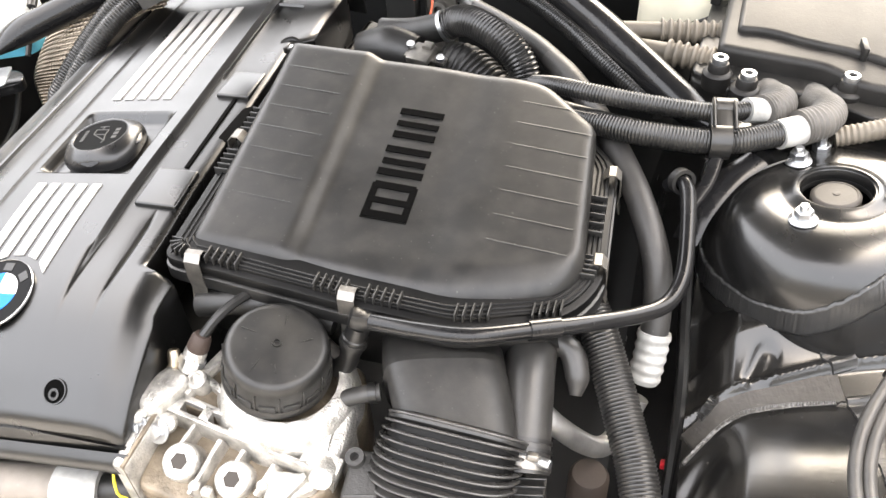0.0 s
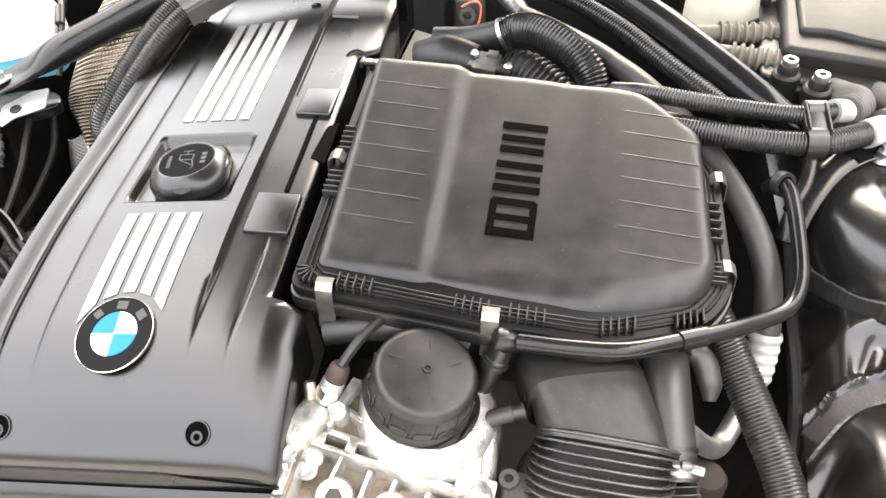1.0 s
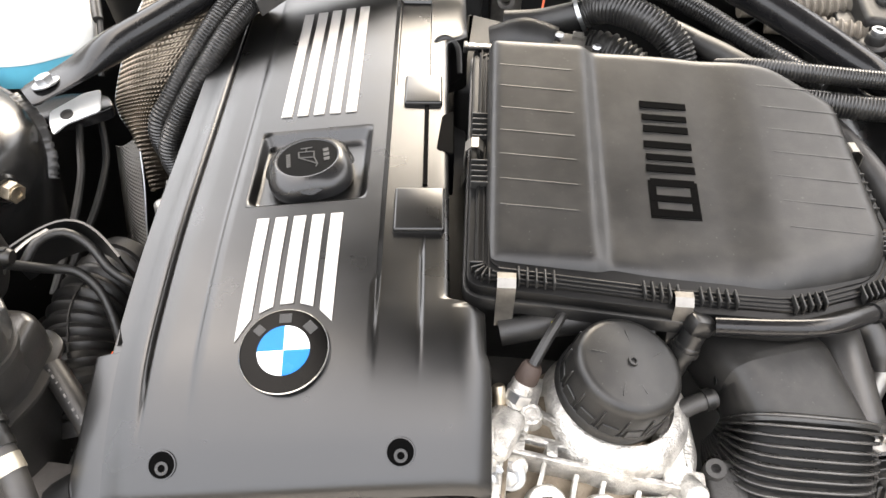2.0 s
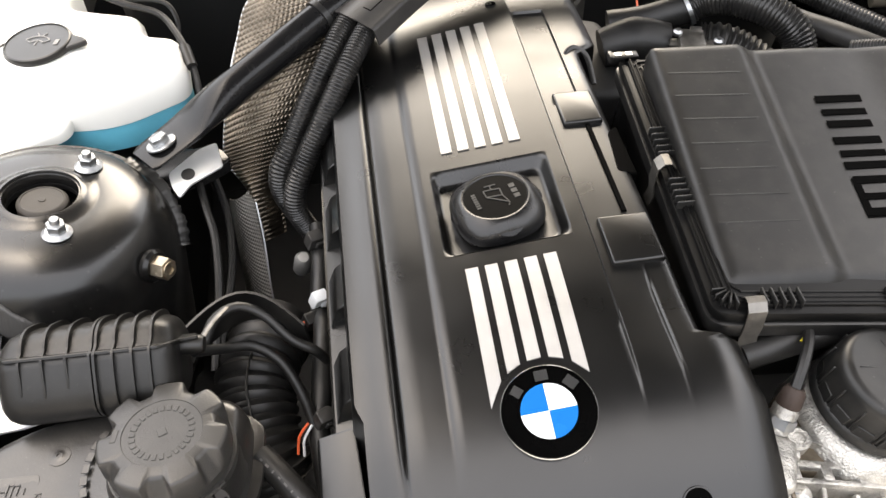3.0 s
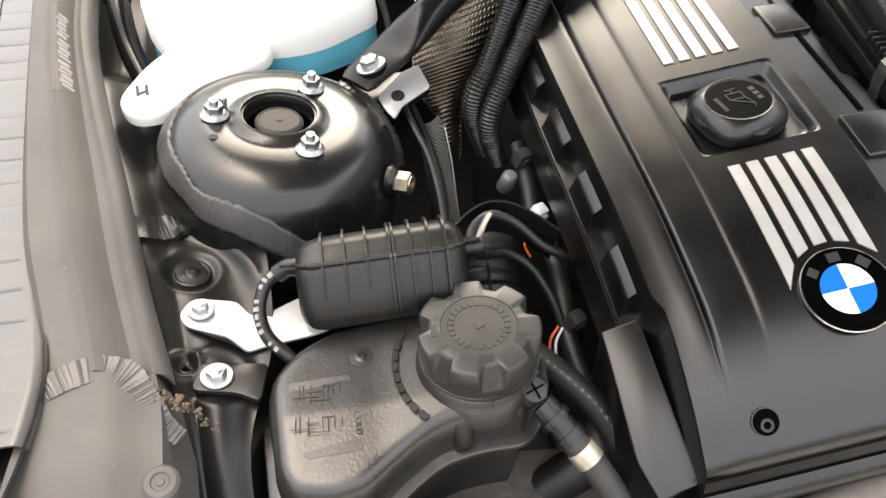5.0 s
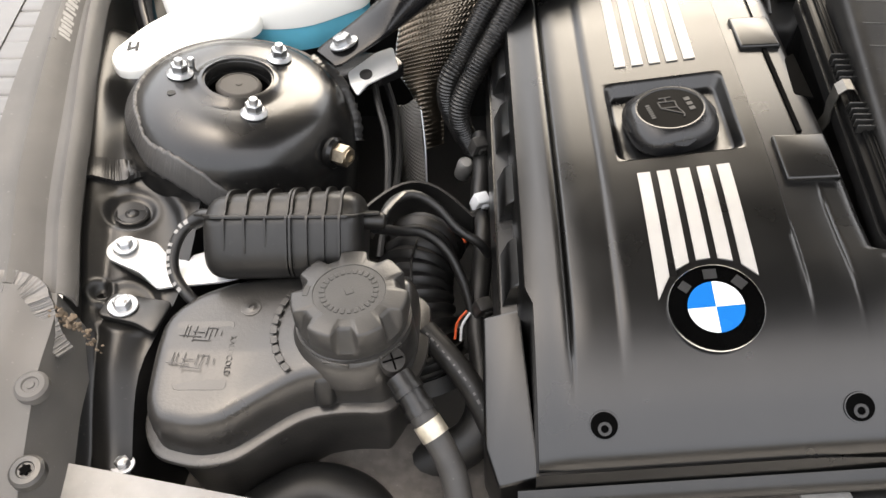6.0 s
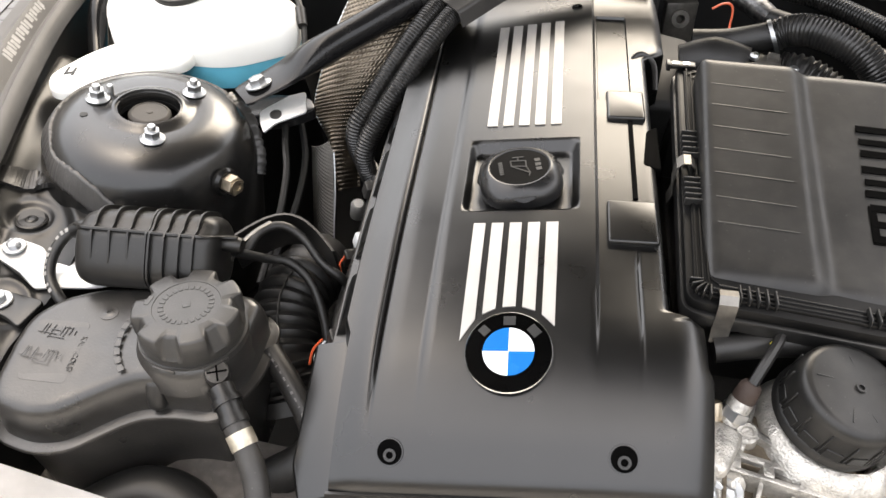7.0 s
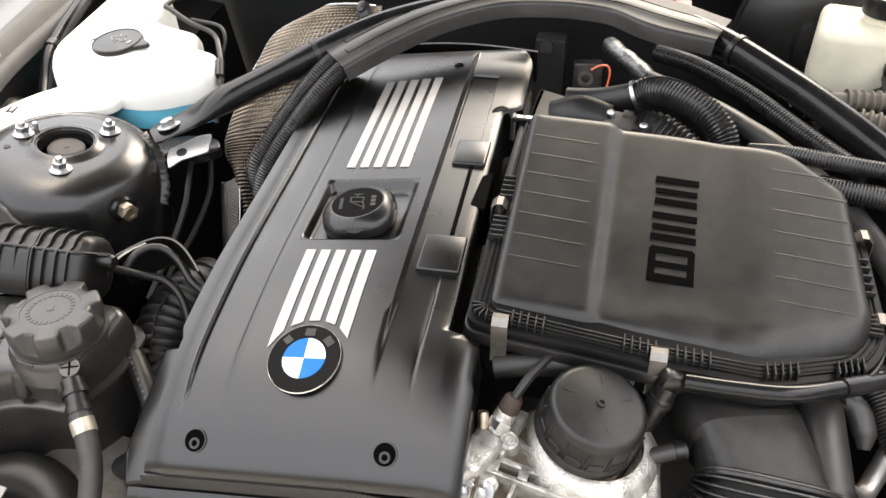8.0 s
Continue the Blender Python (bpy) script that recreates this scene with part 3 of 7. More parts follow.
def tower(at, side, name, label):
    """Suspension tower: a domed black pressing with an open hole, its bearing cap and a sealed seam."""
    ob = thing(name, label, "strut tower", at, "suspension towers")
    prof = [(0.0308, -0.010), (0.0310, -0.0008), (0.0317, 0.0002), (0.0335, 0.0), (0.0365, -0.0012), (0.041, -0.0044), (0.046, -0.0046), (0.060, -0.0042),
            (0.070, -0.0060), (0.082, -0.0105), (0.092, -0.0190), (0.0995, -0.0310), (0.1045, -0.045), (0.108, -0.065), (0.110, -0.09), (0.111, -0.13), (0.113, -0.20)]
    inner = [(r - 0.002, z - 0.002) for r, z in reversed(prof)]
    part("dome", ring(prof + inner, 96), TOWERP, ob, "glossy black domed pressing")
    # shade in the gap round the cap is put into the well colour
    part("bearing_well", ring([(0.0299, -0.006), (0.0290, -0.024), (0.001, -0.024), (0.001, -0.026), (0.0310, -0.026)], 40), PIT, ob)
    part("rubber_ring", ring([(0.0298, -0.012), (0.0285, -0.0115), (0.0280, -0.014), (0.0292, -0.017)], 40), RUBBER, ob)
    part("bearing_cap", lathe([(0.0205, -0.021), (0.0205, -0.0095), (0.0185, -0.0072), (0.017, -0.0068), (0.0165, -0.0074), (0.003, -0.0072), (0.0028, -0.0066), (0, -0.0064)], 40), mat("brown_dusty_cap", (0.026, 0.022, 0.018), 0.6, bump=0.3, dust=0.03), ob,
         "dusty grey bearing cap")
    reach = table([(-z, r) for r, z in prof[7:]])
    if side < 0:
        upper = table([(40, 0.016), (120, 0.014), (174, 0.013), (192, 0.016), (216, 0.018), (228, 0.024), (246, 0.024), (264, 0.031), (279, 0.050), (292, 0.072)])
        lower = table([(40, 0.024), (120, 0.025), (174, 0.028), (189, 0.030), (207, 0.034), (222, 0.036), (234, 0.044), (255, 0.050), (273, 0.068), (292, 0.100)])
        turn = span(40, 290, 520)
    else:
        upper = table([(185, 0.066), (219, 0.058), (231, 0.058), (246, 0.054), (258, 0.049), (273, 0.034), (288, 0.020), (320, 0.015), (400, 0.014)])
        lower = table([(185, 0.092), (207, 0.084), (231, 0.077), (249, 0.076), (258, 0.074), (267, 0.066), (288, 0.042), (320, 0.030), (400, 0.026)])
        turn = span(185, 400, 450)
    rnd = random.Random(5 if side < 0 else 6)
    cols = (-1.0, -0.95, -0.7, -0.35, 0.0, 0.35, 0.7, 0.95, 1.0)
    sv, sf, rag = [], [], [0.0, 0.0]
    for i, a in enumerate(turn):
        c, s = math.cos(radians(a)), math.sin(radians(a))
        comb = 0.00035 * rnd.uniform(-1, 1)
        rag = [0.75 * q + 0.05 * rnd.uniform(-1, 1) for q in rag]
        for j, q in enumerate(cols):
            d = (upper(a) + lower(a)) / 2 + (lower(a) - upper(a)) / 2 * q * (1 + rag[0 if q < 0 else 1])
            rise = (reach(d + 0.002) - reach(d - 0.002)) / 0.004
            n = Vector((c, s, rise)).normalized()
            h = -0.001 if j in (0, 8) else 0.0015 + 0.0003 * (j in (1, 7)) + comb * (0.3 + 0.7 * rnd.random())
            sv.append(tuple(Vector((reach(d) * c, reach(d) * s, -d)) + n * h))
    for i in range(len(turn) - 1):
        for j in range(8):
            sf.append((i * 9 + j, i * 9 + j + 1, (i + 1) * 9 + j + 1, (i + 1) * 9 + j))
    part("seam_sealer", (sv, sf), SEALDUSTY if side < 0 else SEAL, ob, "brushed black seam sealer", sharp=180)
    if side < 0:
        torn = []
        for a, d in ((52, 0.014), (44, 0.016), (34, 0.020), (25, 0.028), (17, 0.038), (10, 0.050), (4, 0.062)):
            torn.append(((reach(d) + 0.0005) * math.cos(radians(a)), (reach(d) + 0.0005) * math.sin(radians(a)), -d))
        part("torn_sealer", sweep(torn, 0.0080, 10, 0.0015, flat=0.22, radii=[rnd.uniform(0.75, 1.2) for _ in range(70)]), SEAL, ob, "crumpled black seam sealer")
    # hole shade drawn as a dark disc on the dome
    part("small_hole", lathe([(0.0036, -0.0062), (0.0036, -0.0036)], 14, at=pose(side * 0.052, -0.030, 0)), DARK, ob)
    part("locating_pin", lathe([(0.0034, -0.005), (0.0034, 0.004), (0.0026, 0.0052)], 14, at=pose(side * 0.046, 0.014, 0)), STEEL, ob)
    return ob


TL = Matrix.Translation((-0.377, 0.603, 0.8965)) @ pose(0, 0, 0, -3, 8, 0)
TR = Matrix.Translation((0.651, 0.620, 0.899)) @ pose(0, 0, 0, -3, -8, 0)
tower(TL, -1, "strut_tower", "black domed strut tower with dusty bearing cap")
tower(TR, 1, "strut_tower", "black domed strut tower beside the airbox")
for base, angles in ((TL, (180, 57, -63)), (TR, (123, 237, 0))):
    for a in angles:
        flange_nut(base @ pose(0.0525 * math.cos(radians(a)), 0.0525 * math.sin(radians(a)), -0.0038, 0, 0, a), "zinc-plated flange nut on a strut tower stud", group="strut tower nuts")
side_bolt = thing("side_bolt", "tarnished hexagon bolt screwed into the tower side", "bolt", axis((-0.288, 0.553, 0.850), (0.86, -0.45, 0.10)))
part("seat_ring", lathe([(0.014, -0.004), (0.0145, 0.0), (0.012, 0.003)], 24), BODY, side_bolt)
part("hexagon", hexagon(0.0098, 0.013, z=0.002), BRASSY, side_bolt)
part("tip", ring([(0.007, 0.012), (0.007, 0.0165), (0.0042, 0.0165), (0.0042, 0.012)], 16), BRASSY, side_bolt)

# wiring stud on the far tower
stud = thing("earth_stud", "steel earth stud with nut on the tower", "stud", TR @ pose(-0.008, 0.066, -0.005))
part("nut", hexagon(0.008, 0.006), STEEL, stud)
part("thread", lathe([(0.004, 0), (0.004, 0.016), (0.003, 0.017)], 14), STEEL, stud)

# sealer patches, dimples, grommet of the near inner wing
near_z = lambda x, y: apron(max(0.0, min(1.0, (x - edge_x(y) - 0.004) / (apron_in(y) - edge_x(y) - 0.004))), y)[2]
solo("sealer_patch", laid([(-0.503, 0.516), (-0.484, 0.522), (-0.456, 0.532)], near_z, [0.011, 0.013, 0.014, 0.011], 3, lift=0.0036, brush=0.0003), SEALPALE,
     "patch of brushed black seam sealer", "seam sealer")
band_line = curve([(-0.548, 0.350, 0.878), (-0.520, 0.366, 0.881), (-0.497, 0.372, 0.880), (-0.480, 0.366, 0.876), (-0.468, 0.348, 0.868), (-0.460, 0.336, 0.861), (-0.450, 0.328, 0.853)], 0.0006)
band_up = [Vector((0.10 + 0.75 * ease(-0.475, -0.440, p.x), -0.15, 1 - 0.35 * ease(-0.475, -0.44, p.x))).normalized() for p in band_line]
solo("sealer_band", ribbon(band_line, band_up, [0.008, 0.009, 0.010, 0.010, 0.009, 0.008, 0.007], 0.0022, 0.0006, 8), SEALGREY, "band of grey painted seam sealer at the wing joint", "seam sealer")
crumbs, rnd = [], random.Random(12)
for k in range(46):
    f = rnd.random() ** 1.4
    p = Vector((-0.466, 0.356, 0.868)).lerp(Vector((-0.428, 0.336, 0.848)), f)
    size = (0.0042 - 0.0028 * f) * rnd.uniform(0.5, 1.2)
    q = pose(p.x + rnd.gauss(0, 0.0030 * (1.2 - f)), p.y + rnd.gauss(0, 0.0026), p.z + rnd.gauss(0, 0.0012), rnd.uniform(0, 90), rnd.uniform(0, 90), rnd.uniform(0, 90))
    crumbs.append(box(size * rnd.uniform(1, 2.2), size, size * 0.8, size * 0.25, 2, at=q))
solo("torn_foam", join(*crumbs), mat("torn_tan_foam", (0.09, 0.068, 0.048), 0.9, bump=1, grain=300),
     "torn tan foam at the end of the wing flange", "foam")
grommet = thing("grommet", "round black rubber grommet pressed into the inner wing", "grommet", pose(-0.4545, 0.482, near_z(-0.4545, 0.482) - 0.0004, -6, 8, 0))
part("rim", ring([(0.0150, -0.002), (0.0146, 0.0008), (0.0132, 0.0013), (0.0118, 0.0006), (0.0115, -0.002)], 40), APRON, grommet)
part("disc", lathe([(0.0118, -0.001), (0.0112, 0.0002), (0.0060, 0.0008), (0.0052, 0.0016), (0.0030, 0.0019), (0.0022, 0.0012), (0, 0.0012)], 40), APRON, grommet)
dimple = thing("panel_hole", "round hole with a pressed rim in the inner wing", "panel hole", pose(-0.4565, 0.401, near_z(-0.4565, 0.401) - 0.0002, -6, 8, 0))
part("rim", ring([(0.0062, -0.002), (0.0060, 0.0008), (0.0048, 0.0010), (0.0044, -0.002)], 24), APRON, dimple)
# shade inside the hole drawn as a near-black disc
part("opening", lathe([(0.0046, -0.003), (0.0046, 0.0004)], 20), PIT, dimple)

# bolted strap by the coolant tank
strap = thing("tank_strap", "black bolted bracket holding the coolant tank", "bracket", pose(-0.434, 0.387, 0.8345, -4, 6, -10))
part("strap", prism(rounded([(-0.016, -0.013), (0.016, -0.012), (0.034, -0.018), (0.034, 0.016), (0.012, 0.014), (-0.014, 0.012)], 0.006), -0.004, 0.0, 0.0012), BLACK, strap)
hex_bolt(pose(-0.434, 0.387, 0.8347, -4, 6, 12), "zinc flange bolt on the tank bracket", size=0.95)

# front corner sheet with its screws
nose = sheet(lambda u, v: (-0.50 + 0.25 * u, 0.274 - 0.023 * u - 0.06 * v, 0.812 - 0.042 * u - 0.012 * v), span(0, 1, 20), span(0, 1, 5), 0.002)
solo("front_corner_sheet", nose, mat("pale_grey_primer", (0.19, 0.187, 0.183), 0.42, bump=0.1, dust=0.2), "pale grey sheet metal at the front corner of the bay", "panel", kind="structure")
for p in ((-0.418, 0.281, 0.780), (-0.407, 0.250, 0.786), (-0.395, 0.228, 0.780)):
    hex_bolt(pose(*p, -8, 8, 20), "small zinc screw in the front sheet", size=0.72)
for p, dark in (((-0.458, 0.294, 0.862), False), ((-0.446, 0.240, 0.846), True)):
    s = thing("panel_plug", "dark pan-head torx screw in the wing panel" if dark else "dusty grey round plug in the wing panel", "screw" if dark else "plug", pose(*p, 6, 4, 0))
    part("washer", lathe([(0.0118, -0.004), (0.0115, 0.0022), (0.0095, 0.0042), (0.0060, 0.0046), (0.0052, 0.0036), (0.0030, 0.0036), (0.0026, 0.0044), (0, 0.0044)], 28), CAPP if dark else FENDER, s)
    if dark:
        # recess drawn as a disc in the hollow-shade black
        part("torx_recess", lathe([(0.0034, 0.004), (0.0034, 0.0052)], 24, wave=lambda a, j: 1 + 0.22 * math.cos(6 * a)), PIT, s)

# inset label on the wing flange
plate = thing("flange_plate", "thin grey label with worn white print on the wing flange", "label")
on_wing = lambda lift: (lambda u, v: (wing(u, v)[0] + lift * 0.5, v, wing(u, v)[2] + lift))
part("plate", sheet(on_wing(0.0009), span(0.10, 0.56, 10), span(0.640, 0.772, 24), 0.0004), FENDER, plate)
v0 = 0.648
for i in range(17):
    v1 = v0 + 0.0038 + 0.0012 * (i * 7 % 3)
    part("mark_bar", sheet(on_wing(0.0014), span(0.27 - 0.02 * (i * 5 % 2), 0.42 + 0.02 * (i * 3 % 2), 4), span(v0, v1, 3), 0.0003), PRINT, plate)
    v0 = v1 + (0.0034 if i in (5, 10) else 0.0014)

# black pipe behind the washer tank
pipe = thing("drain_pipe", "black pipe with a clip beside the washer tank", "pipe")
part("tube", sweep([(-0.568, 1.08, 0.93), (-0.545, 0.92, 0.918), (-0.534, 0.82, 0.895), (-0.526, 0.775, 0.865), (-0.505, 0.725, 0.838), (-0.495, 0.70, 0.80)], 0.0115, 14), GLOSS, pipe)
part("clip", ring([(0.0118, -0.005), (0.0135, -0.005), (0.0135, 0.005), (0.0118, 0.005)], 20, at=axis((-0.534, 0.82, 0.895), (0.1, 1, 0.25))), BLACK, pipe)

# ---------------------------------------------------------------- strut brace
brace = thing("strut_brace", "gloss black tubular strut brace across the engine bay", "strut brace")
BRACE = [(-0.310, 0.668, 0.8710), (-0.296, 0.680, 0.8755), (-0.272, 0.698, 0.884), (-0.240, 0.723, 0.897), (-0.20, 0.754, 0.911), (-0.13, 0.808, 0.936), (-0.06, 0.858, 0.954), (0.02, 0.900, 0.962), (0.12, 0.925, 0.964), (0.21, 0.926, 0.963), (0.28, 0.906, 0.961),
         (0.335, 0.868, 0.958), (0.411, 0.800, 0.944), (0.457, 0.755, 0.933), (0.5175, 0.698, 0.914), (0.552, 0.676, 0.901)]
bl = curve(BRACE, 0.006)
brace_wide = table([(0, 0.0170), (0.004, 0.0195), (0.010, 0.0208), (0.055, 0.0225), (0.085, 0.0200), (0.115, 0.0170), (0.14, 0.0165), (2.0, 0.0165)])
brace_high = table([(0, 0.0030), (0.042, 0.0036), (0.056, 0.0055), (0.080, 0.0130), (0.105, 0.0165), (2.0, 0.0165)])
rows = []
for i, c in enumerate(bl):
    d = (bl[min(i + 1, len(bl) - 1)] - bl[max(i - 1, 0)]).normalized()
    side = d.cross(Vector((0, 0, 1))).normalized()
    up = side.cross(d)
    a = 0.006 * i
    fade = 1 - 0.25 * ease(len(bl) - 10, len(bl) - 1, i)
    rows.append([tuple(c + side * (brace_wide(a) * fade * math.cos(q)) + up * (brace_high(a) * fade * math.copysign(abs(math.sin(q)) ** (0.55 + 0.45 * ease(0.04, 0.10, a)), math.sin(q)))) for q in [2 * math.pi * k / 24 for k in range(24)]])
part("tube", loops(rows), GLOSS, brace, "gloss black bent tube with flattened end")
foot_l = prism(rounded([(-0.327, 0.668), (-0.296, 0.655), (-0.262, 0.668), (-0.235, 0.690), (-0.250, 0.712), (-0.290, 0.712), (-0.322, 0.692)], 0.010), 0.838, 0.8500, 0.002)
part("foot", foot_l, GLOSS, brace)
part("foot", prism(rounded([(0.505, 0.735), (0.52, 0.69), (0.575, 0.665), (0.60, 0.68), (0.585, 0.72), (0.54, 0.745)], 0.010), 0.885, 0.893, 0.002), GLOSS, brace)
hex_bolt(pose(-0.2935, 0.6815, 0.8795, -8, -14, 10), "zinc torx bolt clamping the strut brace foot", size=1.15)

arm = thing("bracket_plate", "pale galvanised bracket beside the strut brace", "bracket", pose(-0.262, 0.664, 0.858, 12, -6, 22))
tab = prism(rounded([(-0.026, -0.020), (-0.012, -0.010), (0.022, -0.004), (0.026, 0.026), (0.008, 0.026), (-0.026, 0.012), (-0.028, -0.004)], 0.004), -0.002, 0.0, 0.0008)
part("plate", tab, ZINC, arm)
part("bolt_hole", ring([(0.0064, -0.001), (0.0064, 0.001), (0.004, 0.001), (0.004, -0.001)], 20, at=pose(-0.010, 0.002, 0)), DARK, arm)
# hole is a dark disc on the plate, shade by colour
part("hole", lathe([(0.0042, -0.002), (0.0042, 0.0006)], 18, at=pose(-0.010, 0.002, 0)), DARK, arm)

# grey cable duct over the brace
duct_line = [(-0.112, 0.776, 0.939), (-0.062, 0.822, 0.957), (-0.010, 0.868, 0.969), (0.06, 0.908, 0.977), (0.14, 0.922, 0.979), (0.21, 0.918, 0.977), (0.27, 0.890, 0.975), (0.335, 0.868, 0.970)]


def duct_sheet():
    line = curve(duct_line, 0.008)
    prof = [(-0.0335, -0.017), (-0.0330, -0.0015), (-0.0322, 0.0004), (-0.0300, 0.0012), (-0.0175, 0.0014), (-0.0165, 0.0024), (-0.0020, 0.0027), (0.0130, 0.0024), (0.0140, 0.0014), (0.0270, 0.0010), (0.0292, 0.0002), (0.0300, -0.0018), (0.0310, -0.017)]
    grid = []
    for i, c in enumerate(line):
        d = (line[min(i + 1, len(line) - 1)] - line[max(i - 1, 0)]).normalized()
        s = d.cross(Vector((0, 0, 1))).normalized()
        up = s.cross(d)
        wide = 1.0 + 0.28 * math.sin(math.pi * ease(0.72, 1.0, i / len(line)))
        grid.append([c + s * (a * wide) + up * b for a, b in prof])
    return sheet(lambda u, v: grid[u][v], list(range(len(grid))), list(range(len(prof))), 0.0018)


duct = thing("cable_duct", "dusty grey plastic cable duct clipped over the strut brace", "cable duct")
part("channel", duct_sheet(), mat("grey_duct_plastic", (0.034, 0.0325, 0.031), 0.40, spec=0.4, bump=0.15, dust=0.05), duct, sharp=50)
for p, d in (((-0.142, 0.799, 0.932), (0.76, 0.58, 0.28)), ((0.352, 0.853, 0.955), (0.74, -0.66, -0.1))):
    part("tie", ring([(0.0172, -0.003), (0.019, -0.003), (0.019, 0.003), (0.0172, 0.003)], 24, at=axis(p, d)), BLACK, duct)

cl = curve(duct_line, 0.008)
for off, first in ((-0.010, 3), (0.012, 2)):
    slit = []
    for i in range(first, len(cl) - 2):
        side = (cl[i + 1] - cl[i - 1]).cross(Vector((0, 0, 1))).normalized()
        slit.append(cl[i] + side * off + Vector((0, 0, 0.0041)))
    across = (slit[1] - slit[0]).cross(Vector((0, 0, 1))).normalized()
    # slits are black lines laid on top, shade by colour
    part("duct_slit", sweep(slit, 0.0008, 6, 0.008), PIT, duct)
    part("duct_slit", sweep([slit[0], slit[0] - across * 0.010], 0.0008, 6, 0.005), PIT, duct)

# two ribbed looms out of the duct
for k, (pts) in enumerate((
        [(-0.104, 0.800, 0.938), (-0.118, 0.787, 0.930), (-0.136, 0.755, 0.915), (-0.160, 0.722, 0.885), (-0.180, 0.698, 0.855), (-0.193, 0.688, 0.832), (-0.194, 0.690, 0.800), (-0.18, 0.70, 0.75)],
        [(-0.085, 0.783, 0.938), (-0.099, 0.770, 0.930), (-0.118, 0.735, 0.915), (-0.142, 0.703, 0.885), (-0.165, 0.682, 0.850), (-0.180, 0.671, 0.818), (-0.181, 0.672, 0.790), (-0.17, 0.68, 0.75)])):
    solo("loom_conduit", sweep(pts, 0.0112, 16, rib=0.0013, pitch=0.0034), CONDUIT, "black corrugated conduit running down beside the engine cover", "conduit", "ribbed looms")

# ---------------------------------------------------------------- heat shield
HS_ROWS = ((0.0, (-0.160, 0.872, 0.956), (-0.083, 0.890, 0.960)), (0.10, (-0.214, 0.850, 0.931), (-0.080, 0.872, 0.952)), (0.22, (-0.229, 0.815, 0.907), (-0.085, 0.845, 0.932)), (0.42, (-0.243, 0.760, 0.868), (-0.10, 0.800, 0.895)),
           (0.56, (-0.249, 0.728, 0.838), (-0.155, 0.752, 0.850)), (0.66, (-0.247, 0.720, 0.820), (-0.180, 0.738, 0.824)), (0.78, (-0.232, 0.708, 0.797), (-0.198, 0.724, 0.797)), (1.0, (-0.222, 0.700, 0.730), (-0.203, 0.712, 0.730)))
hs_l, hs_r = [[table([(v, e[k][c]) for v, *e in HS_ROWS]) for c in range(3)] for k in range(2)]


def hs(u, v):
    """Heat shield: bowed towards the front, embossed with crossing rows of small pimples."""
    a, b = Vector([f(v) for f in hs_l]), Vector([f(v) for f in hs_r])
    p = a.lerp(b, u)
    bow = 0.022 * math.sin(math.pi * min(1.0, u * 1.15)) ** 0.8
    k = 0.00105 * math.cos(2 * math.pi * v * 56) * (0.70 + 0.30 * math.cos(2 * math.pi * u * 30)) + 0.00040 * math.cos(2 * math.pi * u * 30)
    return p + Vector((-0.25, -0.80, 0.55)) * (bow + k)


shield = thing("heat_shield", "embossed pale metal heat shield behind the strut brace", "heat shield")
part("panel", sheet(hs, span(0, 1, 211), span(0, 1, 393), 0.0008), SHIELD, shield, sharp=80)
part("rolled_edge", sweep([hs(u, 0) for u in (0.9, 0.6, 0.3)] + [hs(0, v) for v in span(0, 0.78, 24)], 0.0016, 8, 0.006), STEEL, shield, "bright rolled edge")
bolt_p = Vector(hs(0.80, 0.035))
part("fixing", lathe([(0.011, 0), (0.011, 0.003), (0.006, 0.005), (0.0055, 0.009), (0, 0.010)], 20, at=axis(bolt_p, (-0.1, -0.7, 0.7))), BLACK, shield, "black fixing bolt")
low_a, low_b, low_c, low_d = Vector((-0.250, 0.696, 0.795)), Vector((-0.226, 0.702, 0.805)), Vector((-0.243, 0.632, 0.665)), Vector((-0.214, 0.612, 0.675))


def low_shield(u, v):
    p = low_a.lerp(low_b, u).lerp(low_c.lerp(low_d, u), v)
    k = 0.0005 * math.sin(u * 50) * math.sin(v * 240)
    return (p.x, p.y - 0.008 * math.sin(math.pi * u) - k, p.z + k)


solo("heat_shield", sheet(low_shield, span(0, 1, 60), span(0, 1, 250), 0.0008), mat("dark_heat_shield", (0.22, 0.21, 0.19), 0.32, metal=1.0, bump=0.1), "embossed dark metal heat shield low beside the tower", "heat shield", sharp=80)
solo("shield_edge", sweep([low_b, low_b.lerp(low_d, 0.33) + Vector((0.002, 0, 0)), low_b.lerp(low_d, 0.66), low_d], 0.0011, 6, 0.01), STEEL, "bright folded edge of the lower heat shield", "edge trim")

# ---------------------------------------------------------------- engine cover
COVER_AT = pose(0.004, 0.354, 0, 0, 0, 2.2)
crown = table([(-0.084, 0.829), (-0.0805, 0.8375), (-0.073, 0.8435), (-0.05, 0.8595), (0, 0.884), (0.05, 0.8945), (0.12, 0.9025), (0.25, 0.9065), (0.40, 0.9115), (0.47, 0.9120), (0.525, 0.905), (0.56, 0.888), (0.575, 0.865)])


